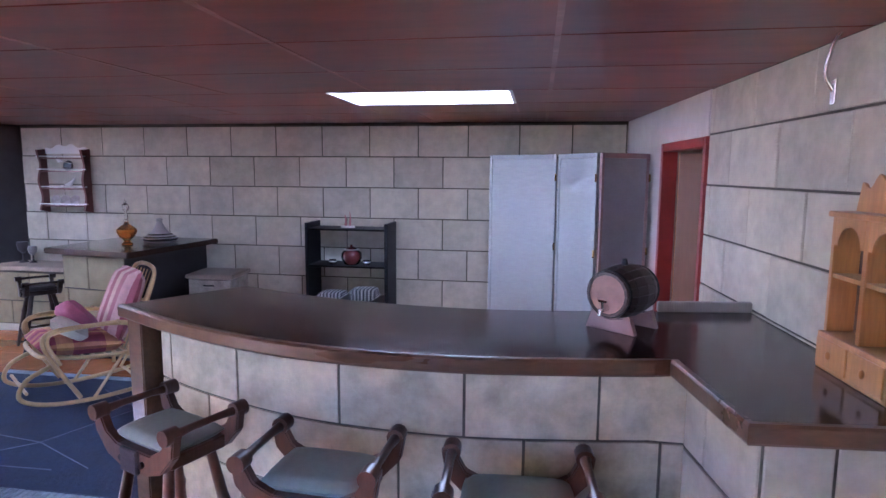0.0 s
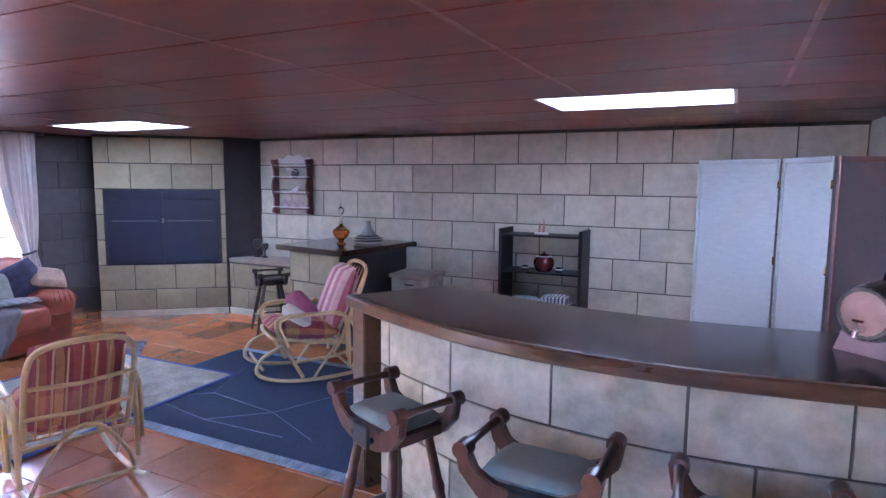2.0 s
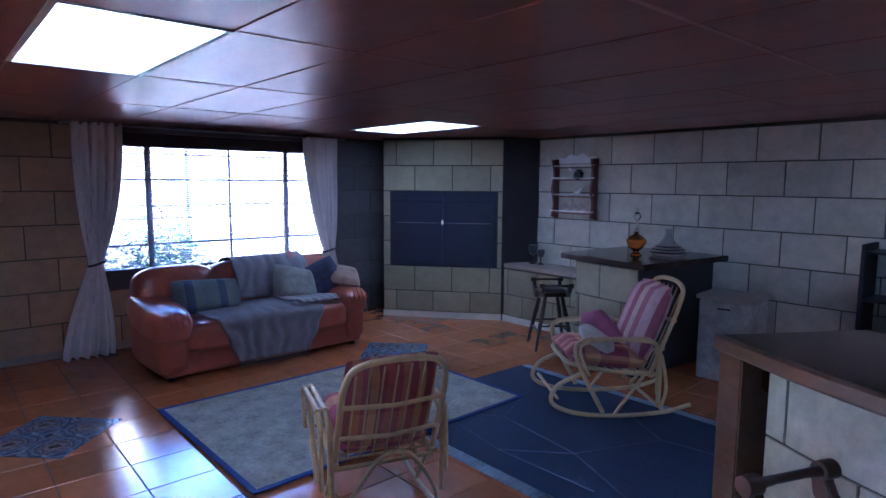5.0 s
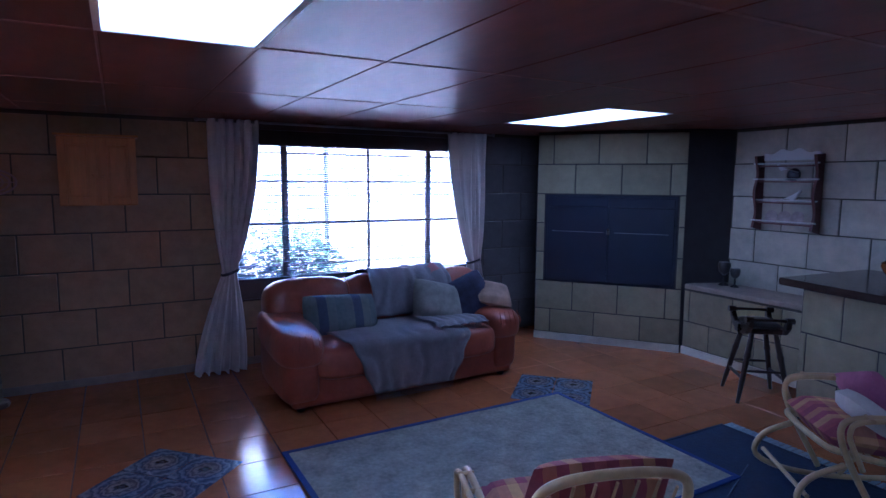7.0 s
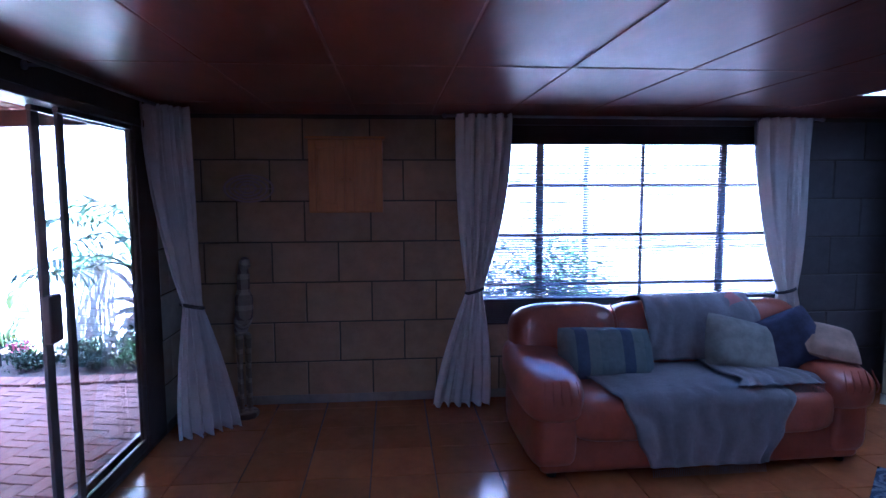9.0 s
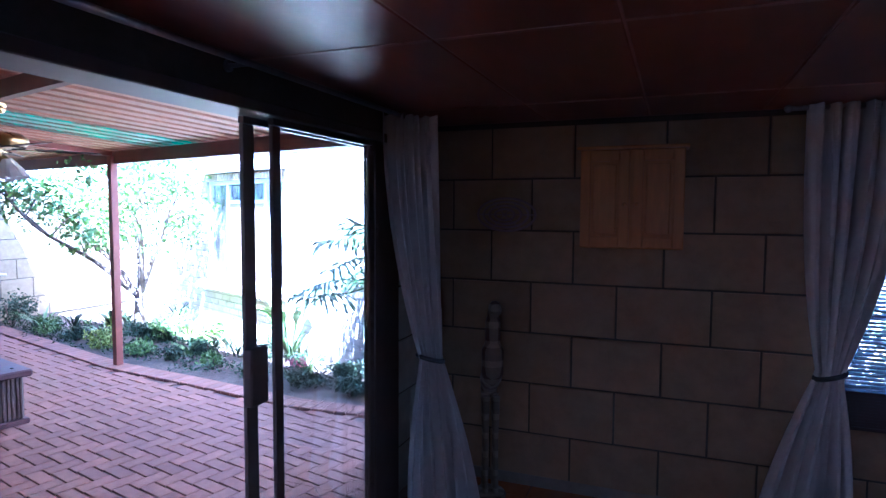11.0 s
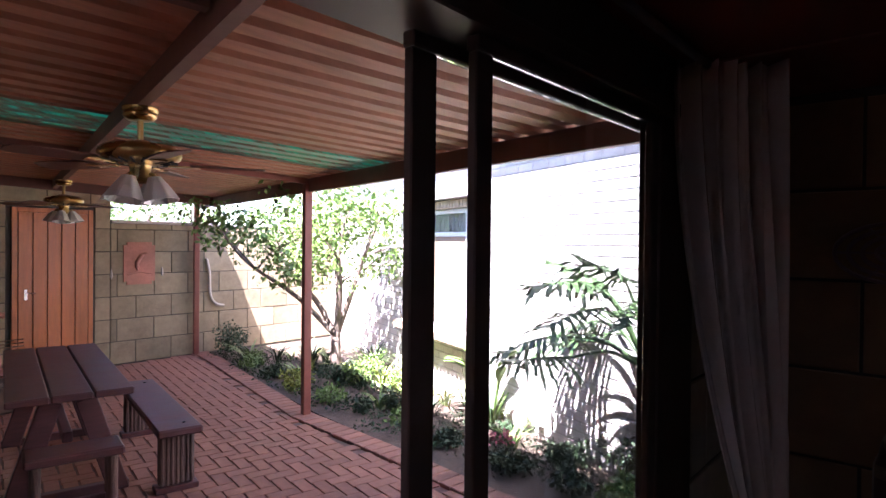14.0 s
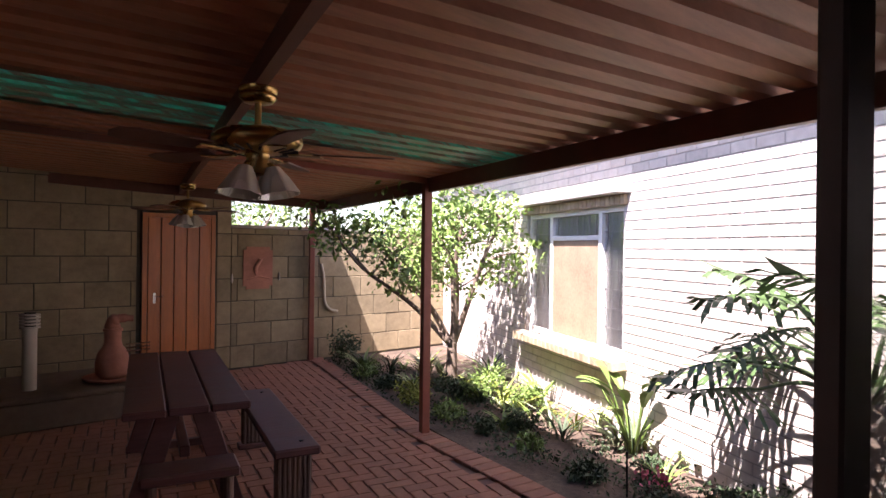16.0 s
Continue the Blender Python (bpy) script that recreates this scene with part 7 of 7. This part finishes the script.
for i, (x, y, n, h) in enumerate(((-9.75, -7.9, 26, 0.5), (-10.3, -7.2, 30, 0.5), (-10.55, -6.2, 26, 0.55), (-9.95, -5.75, 24, 0.42), (-10.4, -5.3, 24, 0.5), (-10.9, -6.6, 20, 0.6))):
    blades("clump of long arching strap leaves", "agapanthus", pose(x, y, BZ), n, h, 0.028, "leafdark" if i % 2 else "leafgreen", 20 + i, 0.8)
spots = [(-9.75, -8.6, 0.35, 0.45), (-9.55, -7.6, 0.2, 0.2), (-9.5, -6.9, 0.16, 0.14), (-9.35, -6.2, 0.2, 0.2), (-9.25, -5.5, 0.17, 0.16), (-9.75, -6.0, 0.26, 0.26), (-9.2, -4.9, 0.13, 0.12), (-9.15, -4.3, 0.12, 0.12), (-9.55, -4.75, 0.15, 0.16), (-9.0, -3.6, 0.13, 0.12), (-9.45, -3.35, 0.14, 0.16), (-8.9, -2.85, 0.16, 0.14), (-9.25, -2.65, 0.2, 0.2), (-8.85, -1.85, 0.2, 0.18), (-9.05, -1.5, 0.25, 0.3), (-8.8, -2.3, 0.13, 0.13), (-10.1, -5.2, 0.2, 0.25), (-10.05, -5.75, 0.24, 0.3), (-9.35, -2.15, 0.24, 0.3)]
for i, (x, y, s, h) in enumerate(spots):
    shrub("low leafy garden shrub in the soil bed", pose(x, y, BZ), int(160 + 2600 * s), (s * 1.1, s * 1.1, h * 0.75), 0.05, ("leafdark", "leafgreen", "leafdark", "leafyellow")[i % 4 if i % 7 == 3 else i % 3], 60 + i)
fl = shrub("low bush with small pink flowers", pose(-9.0, -3.05, BZ), 240, (0.15, 0.15, 0.12), 0.04, "leafdark", 99, "flowering_bush")
bm = B()
leafy(bm, (0, 0, 0.2), (0.14, 0.14, 0.06), 60, 0.035, rnd, -0.5, 1.2)
flw = part("flowers", bm, "flower", fl, "small pink flowers")
flw["kind"] = "stuff"
stk = tagged(part("garden_stake", tube(B(), [(0, 0, -0.05), (0.01, 0, 0.32)], 0.008, 6), "black", None), "thin dark stake stuck in the soil bed", "stake")
stk.matrix_basis = pose(-9.0, -3.25, BZ)
# low ground cover and leaf litter along the kerb
bm = B()
rc = random.Random(31)
for _ in range(260):
    v = rc.uniform(-8.7, -1.4)
    u = rc.betavariate(1.2, 1.6) * 1.15
    x = (-8.75 if v > -4.5 else -8.75 + (v + 4.5) * 0.19) - u
    leafy(bm, (x, v, BZ + 0.05), (0.13, 0.13, 0.045), 18, 0.042, rc, -0.2, 2.4)
cover = part("ground_cover", bm, "leafdark", None)
tagged(cover, "low dark creeping ground cover over the soil bed", "ground cover", kind="stuff")
for i in range(12):
    v = -8.3 + i * 0.57
    blades("clump of narrow arching leaves in the soil bed", "border_grass", pose(-9.35 - 0.25 * (i % 3) + (0.15 * (v + 4.5) if v < -4.5 else 0.0), v, BZ), 18, 0.3 + 0.1 * (i % 3), 0.022, ("leafgreen", "leafdark", "leafyellow")[i % 3 if i % 4 else 1], 300 + i, 0.8)
# pale tufts and leafy seedlings in the sunlit strip before the neighbouring wall
rt = random.Random(77)
for i in range(26):
    v = -7.8 + i * 0.185
    x = -9.95 - 0.14 * max(0.0, -4.6 - v) * 1.2 + rt.uniform(-0.28, 0.22) + 0.3 * max(0.0, v + 4.2)
    blades("small tuft of pale green leaves in the sunlit soil", "garden_tuft", pose(x, v, BZ), rt.randint(10, 18), rt.uniform(0.16, 0.4), rt.uniform(0.018, 0.045), ("leafgreen", "leafpale", "leafyellow", "leafpale")[i % 4], 500 + i, rt.uniform(0.5, 1.0))
# bush outside the west window
for i, (x, y, s, h) in enumerate(((-8.55, 1.75, 0.55, 1.25), (-8.5, 2.25, 0.42, 1.05), (-8.7, 1.0, 0.5, 1.0))):
    shrub("dense green bush outside the window", pose(x, y, BZ), 1600, (s, s, h * 0.75), 0.07, "leafgreen" if i else "leafdark", 140 + i, "window_bush")
# trees behind the yard wall
for i, (x, y, z) in enumerate(((-9.0, -11.2, 0), (-10.6, -11.6, 0), (-12.4, -11.0, 0))):
    r = random.Random(200 + i)
    t = thing("background_tree", "leafy tree rising behind the yard wall", "tree", pose(x, y, -0.3), "trees behind the wall")
    bm = B()
    tube(bm, [(0, 0, 0), (0.05, 0, 1.2), (0, 0.05, 2.2)], [0.12, 0.1, 0.05], 8)
    for k in range(5):
        a = k * 1.26
        tube(bm, [(0.03, 0, 1.2), (0.5 * math.cos(a), 0.5 * math.sin(a), 2.0), (0.8 * math.cos(a), 0.8 * math.sin(a), 2.6)], [0.05, 0.035, 0.01], 6)
    part("trunk", bm, "trunk", t, smooth=True)
    bm = B()
    for _ in range(16):
        leafy(bm, (r.uniform(-0.9, 0.9), r.uniform(-0.9, 0.9), r.uniform(1.9, 3.2)), (0.4, 0.4, 0.3), 60, 0.11, r, 0.3, 2.0)
    part("crown", bm, "leafgreen", t)


# ---- pieces: blocks, tiles, pavers, bricks ----
MESHES = {}


def piece_mesh(name, w, d, h, mat, bevel):
    """A chamfered slab w x d x h on its base middle, shared by alike pieces."""
    key = (name, round(w, 3), round(d, 3), round(h, 3), mat)
    if key not in MESHES:
        c = bevel
        vs, fs = [], []
        for z, k in ((0, 0), (h - c, 0), (h, c)):
            vs += [(-w / 2 + k, -d / 2 + k, z), (w / 2 - k, -d / 2 + k, z), (w / 2 - k, d / 2 - k, z), (-w / 2 + k, d / 2 - k, z)]
        for r in (0, 4):
            fs += [(r + i, r + (i + 1) % 4, r + 4 + (i + 1) % 4, r + 4 + i) for i in range(4)]
        fs += [(8, 9, 10, 11), (3, 2, 1, 0)]
        me = bpy.data.meshes.new(name)
        me.from_pydata(vs, [], fs)
        me.materials.append(M[mat])
        MESHES[key] = me
    return MESHES[key]


def piece(name, parent, m, w, d, h, mat, bevel=0.004):
    ob = new(name, piece_mesh(name, w, d, h, mat, bevel))
    ob.parent = parent
    ob.matrix_basis = m
    return ob


def joined(name, parent, items, mat, bevel):
    """The rest of a run of pieces as one mesh: items of (matrix, w, d, h)."""
    vs, fs = [], []
    for m, w, d, h in items:
        o = len(vs)
        for z, k in ((0, 0), (h, bevel)):
            vs += [m @ Vector(v) for v in ((-w / 2 + k, -d / 2 + k, z), (w / 2 - k, -d / 2 + k, z), (w / 2 - k, d / 2 - k, z), (-w / 2 + k, d / 2 - k, z))]
        fs += [(o + i, o + (i + 1) % 4, o + 4 + (i + 1) % 4, o + 4 + i) for i in range(4)] + [(o + 4, o + 5, o + 6, o + 7)]
    me = bpy.data.meshes.new(name)
    me.from_pydata(vs, [], fs)
    me.materials.append(M[mat])
    ob = new(name, me)
    ob.parent = parent
    ob["kind"] = "stuff"
    return ob


def course_blocks(parent, origin, along, out, length, z0, z1, first, holes=(), mat="plaster", row=ROW, blk=BLK, base=0.021, gap=0.011, thick=0.008, name="block"):
    """Running-bond blocks laid flat on a wall face. first: where a joint of even rows lies along the wall."""
    along, out = Vector(along).normalized(), Vector(out).normalized()
    up = Vector((0, 0, 1))
    n = 0
    k = math.floor((z0 - base) / row)
    while base + k * row < z1 - 0.02:
        a, b = max(z0, base + k * row), min(z1, base + (k + 1) * row)
        off = first + (blk / 2 if k % 2 else 0)
        x = off - math.ceil((off + 0.001) / blk) * blk
        while x < length:
            spans = [(max(0, x), min(length, x + blk))]
            for h0, h1, hz0, hz1 in holes:
                if hz0 < b - 0.03 and hz1 > a + 0.03:
                    cut = []
                    for s0, s1 in spans:
                        if h1 <= s0 or h0 >= s1:
                            cut.append((s0, s1))
                        else:
                            cut += [(s0, h0), (h1, s1)]
                    spans = cut
            for s0, s1 in spans:
                zz0, zz1 = a, b
                if s1 - s0 > 0.03 and zz1 - zz0 > 0.03:
                    c = Vector(origin) + along * ((s0 + s1) / 2) + up * ((zz0 + zz1) / 2) - Vector((0, 0, Vector(origin).z))
                    m = Matrix(((along.x, up.x, out.x, c.x), (along.y, up.y, out.y, c.y), (along.z, up.z, out.z, c.z), (0, 0, 0, 1)))
                    piece(name, parent, m, s1 - s0 - gap, zz1 - zz0 - gap, thick + 0.0012 * ((n * 7) % 5 - 2), mat, 0.004)
                    n += 1
            x += blk
        k += 1


# back wall, right of the chimney breast
course_blocks(wall_north, (-5.7, YN, 0), (1, 0, 0), (0, -1, 0), XE + 5.7, 0.0, ZC, (-2.92 + 5.7 + BLK / 2) % BLK)
course_blocks(wall_east, (XE, YS, 0), (0, 1, 0), (-1, 0, 0), DY0 - YS - 0.004, 0.0, ZC, 0.065, row=0.292, blk=0.545, base=0.222)
# west wall: brown blocks, their colour darkened for the dim light on this side
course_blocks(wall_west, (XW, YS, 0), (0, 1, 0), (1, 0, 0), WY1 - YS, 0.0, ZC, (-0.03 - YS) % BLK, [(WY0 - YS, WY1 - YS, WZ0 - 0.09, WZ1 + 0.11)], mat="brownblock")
# last stretch by the chimney breast: corner shade put into the block colour
course_blocks(wall_west, (XW, WY1, 0), (0, 1, 0), (1, 0, 0), 5.85 - WY1 + YS, 0.0, ZC, (-0.03 - WY1) % BLK, mat="shadeblock")
course_blocks(wall_south, (XW + 0.01, YS, 0), (1, 0, 0), (0, 1, 0), XE - XW - 0.02, 0.0, ZC, 0.1, [(SX0 - XW - 0.01, SX1 - XW - 0.01, -1, 2.12), (VX0 - XW - 0.01, VX1 - XW - 0.01, VZ0 - 0.01, VZ1 + 0.01)])
course_blocks(chimney, tuple(FA), tuple(FD), tuple(FN), FLEN, 0.076, ZC, 0.17, [(0.09, 1.435, 0.66, 1.56)], blk=0.47, mat="sandblock")
course_blocks(low_wall, (-5.88, 5.37, 0), (1, 0, 0), (0, -1, 0), 1.5, 0.076, 0.66, 0.3, blk=0.47, mat="sandblock")
course_blocks(sb.children[0], (-4.34, 4.72, 0), (0.72, -0.1, 0), (-0.1, -0.72, 0), 0.727, 0.0, 0.96, 0.3, name="block", mat="sandblock")
course_blocks(sb.children[0], (-4.34, 5.36, 0), (0, -1, 0), (-1, 0, 0), 0.635, 0.0, 0.96, 0.3, name="block", mat="sandblock")

# blocks of the curved bar front, laid along its line
bw = [ob for ob in bar.children if ob.name.startswith("bar_wall")][0]
line = [Vector((p.x, p.y, 0)) for p in BW]
acc = [0.0]
for p, q in zip(line, line[1:]):
    acc.append(acc[-1] + (q - p).length)


def on_bar(s):
    for i in range(len(line) - 1):
        if s <= acc[i + 1] or i == len(line) - 2:
            t = (s - acc[i]) / (acc[i + 1] - acc[i])
            return line[i].lerp(line[i + 1], t)


def bent_block(s0, s1, z0, z1):
    bm = B()
    n = max(2, int((s1 - s0) / 0.06))
    fr, bk = [], []
    for k in range(n + 1):
        s = s0 + (s1 - s0) * k / n
        p, q = on_bar(max(0, s - 0.02)), on_bar(min(acc[-1], s + 0.02))
        d = (q - p).normalized()
        o = Vector((d.y, -d.x, 0))
        c = on_bar(s)
        fr.append((bm.verts.new(c + o * 0.009 + Vector((0, 0, z0))), bm.verts.new(c + o * 0.009 + Vector((0, 0, z1)))))
        bk.append((bm.verts.new(c - o * 0.002 + Vector((0, 0, z0))), bm.verts.new(c - o * 0.002 + Vector((0, 0, z1)))))
    for k in range(n):
        bm.faces.new((fr[k][0], fr[k + 1][0], fr[k + 1][1], fr[k][1]))
        bm.faces.new((bk[k][1], bk[k + 1][1], bk[k + 1][0], bk[k][0]))
        bm.faces.new((fr[k][1], fr[k + 1][1], bk[k + 1][1], bk[k][1]))
        bm.faces.new((bk[k][0], bk[k + 1][0], fr[k + 1][0], fr[k][0]))
    for k in (0, n):
        bm.faces.new((fr[k][0], fr[k][1], bk[k][1], bk[k][0]))
    bmesh.ops.recalc_face_normals(bm, faces=bm.faces[:])
    part("block", bm, "barblock", bw)


rows_z = [(0.0, 0.1), (0.1, 0.415), (0.415, 0.73), (0.73, 1.03)]
for r, (z0, z1) in enumerate(rows_z):
    s = 0.0
    cuts = [0.0] + [c for c in ([0.1, 0.6, 1.13, 1.64, 2.15] if r % 2 else [0.4, 0.88, 1.38, 1.87, 2.39]) if c < acc[-1] - 0.08] + [acc[-1]]
    for a, b in zip(cuts, cuts[1:]):
        bent_block(a + 0.006, b - 0.006, z0 + 0.006, z1 - 0.006)
e0, e1 = Vector((0.62, 2.1, 0)), Vector((0.70, 1.58, 0))
course_blocks(bw, tuple(e0), tuple(e1 - e0), (-0.99, -0.15, 0), (e1 - e0).length, 0.0, 1.03, 0.18, row=0.31, base=0.1)
course_blocks(bw, (0.70, 1.58, 0), (0.42, 0.02, 0), (0.05, -1, 0), 0.455, 0.0, 1.03, 0.2, row=0.31, base=0.1)

# floor tiles
TS = 0.378
tiles = []
x0 = -4.71 - 8 * TS
y0 = 0.875 - 5 * TS
for i in range(25):
    for j in range(21):
        a, b = max(XW, x0 + i * TS), min(XE + 0.24, x0 + (i + 1) * TS)
        c, d = max(YS, y0 + j * TS), min(YN, y0 + (j + 1) * TS)
        if b - a > 0.03 and d - c > 0.03:
            tiles.append((a, b, c, d))
rest = []
for a, b, c, d in tiles:
    near = (-6.6 < (a + b) / 2 < -1.0 and -0.8 < (c + d) / 2 < 3.6) or (-7.2 < (a + b) / 2 < -4.2 and 3.5 < (c + d) / 2 < 5.3)
    m = Matrix.Translation(((a + b) / 2, (c + d) / 2, -0.0118))
    if near:
        piece("tile", floor, m, b - a - 0.007, d - c - 0.007, 0.0113, "tile", 0.002)
    else:
        rest.append((m, b - a - 0.007, d - c - 0.007, 0.0113))
joined("tiles", floor, rest, "tile", 0.002)
for cx, cy in ((-5.5, 0.58), (-5.63, 3.52)):
    for u in (-1, 1):
        for v in (-1, 1):
            m = Matrix.Translation((cx, cy, 0.0002)) @ Matrix.Rotation(radians(45), 4, "Z") @ Matrix.Translation((u * 0.155, v * 0.155, 0))
            piece("deco_tile", floor, m, 0.304, 0.304, 0.004, "deco", 0.001)

# clay pavers in herringbone
edge = [(-8.36, -1.6), (-8.3, -2.6), (-8.48, -3.9), (-8.62, -5.2), (-9.42, -8.3), (-9.6, -9.1)]


def edge_x(y):
    if y > -1.6:
        return -8.36 + (y + 1.6) / 0.44 * 0.9 if y < YS - 0.16 else -7.5
    for (xa, ya), (xb, yb) in zip(edge, edge[1:]):
        if yb <= y <= ya:
            return xa + (xb - xa) * (y - ya) / (yb - ya)
    return -9.6


pav, far = [], []
pw, pl_ = 0.111, 0.222
R45 = Matrix.Rotation(math.atan2(U.y, U.x), 4, "Z")
for j in range(-44, 34):
    for i in range(-5, 82):
        k = (i - j) % 4
        if k not in (0, 3):
            continue
        lx, ly = (i + (1.0 if k == 0 else 0.5)) * pw, (j + (0.5 if k == 0 else 1.0)) * pw
        c = R45 @ Vector((lx, ly, 0)) + Vector((-5.5, -1.2, 0))
        if c.y > YS - 0.23 or c.y < -9.04 or c.x > -1.6 or c.x < edge_x(c.y) + 0.09:
            continue
        m = Matrix.Translation((c.x, c.y, G - 0.0125)) @ R45
        size = (pl_ - 0.003, pw - 0.016) if k == 0 else (pw - 0.003, pl_ - 0.003)
        (pav if (-8.4 < c.x < -5.9 and -5.4 < c.y) else far).append((m, *size, 0.0125))
pav.sort(key=lambda q: -q[0].translation.y)
for m, w, d, h in pav[:300]:
    piece("paver", pavement, m, w, d, h, "paver", 0.003)
joined("pavers", pavement, pav[300:] + far, "paver", 0.003)
kerb = []
full = [(-8.28, -1.22)] + edge
for (xa, ya), (xb, yb) in zip(full, full[1:]):
    a, b = Vector((xa, ya, 0)), Vector((xb, yb, 0))
    L = (b - a).length
    n = max(1, round(L / 0.115))
    ang = math.atan2(b.y - a.y, b.x - a.x)
    for k in range(n):
        p = a.lerp(b, (k + 0.5) / n)
        q = p + Vector((-(b - a).y, (b - a).x, 0)).normalized() * -0.03
        m = Matrix.Translation((q.x, q.y, G - 0.06)) @ Matrix.Rotation(ang, 4, "Z")
        piece("kerb_brick", pavement, m, L / n - 0.009, 0.22, 0.078, "paver", 0.006)

# yard wall blocks
course_blocks(wall_yard, (-13.3, YW, 0), (1, 0, 0), (0, 1, 0), 4.98, -0.03, 1.93, 0.11, row=0.3125, blk=0.5035, base=-0.03, mat="yard", thick=0.01)
course_blocks(wall_yard, (-8.32, YW, 0), (1, 0, 0), (0, 1, 0), 5.0, -0.03, 2.66, 0.0, [(0.2, 1.19, -1, 2.08)], row=0.3125, blk=0.5035, base=-0.03, mat="yard", thick=0.01)

# painted bricks of the neighbouring wall
near, rest = [], []
row_h, bl = 0.086, 0.232
for k in range(0, 37):
    z = -0.03 + k * row_h
    x = HX0 + (bl / 2 if k % 2 else 0) - bl
    while x < HX1:
        a, b = max(HX0, x), min(HX1, x + bl)
        x += bl
        if b - a < 0.04:
            continue
        if z + row_h > 0.6 and z < 2.2 and b > -0.62 and a < 1.44:
            if a < -0.62:
                b = -0.62
            elif b > 1.44:
                a = 1.44
            else:
                continue
            if b - a < 0.04:
                continue
        m = Matrix(((1, 0, 0, (a + b) / 2), (0, 0, 1, 0.0), (0, -1, 0, z + row_h / 2), (0, 0, 0, 1)))
        it = (m, b - a - 0.011, row_h - 0.012, 0.007)
        (near if -3.0 < (a + b) / 2 < -0.5 and 0.6 < z < 2.75 else rest).append(it)
for m, w, d, h in near[:300]:
    piece("brick", hwall, m, w, d, h, "brick", 0.002)
joined("bricks", hwall, near[300:] + rest, "brick", 0.002)
items = []
for k in range(25):
    z = -0.03 + k * row_h
    x = -1.0 + (bl / 2 if k % 2 else 0)
    while x < 8.8:
        m = Matrix(((0, 0, 1, -9.55), (1, 0, 0, x + bl / 2), (0, 1, 0, z + row_h / 2), (0, 0, 0, 1)))
        items.append((m, bl - 0.011, row_h - 0.012, 0.007))
        x += bl
joined("bricks", wall_boundary, items, "brick", 0.002)
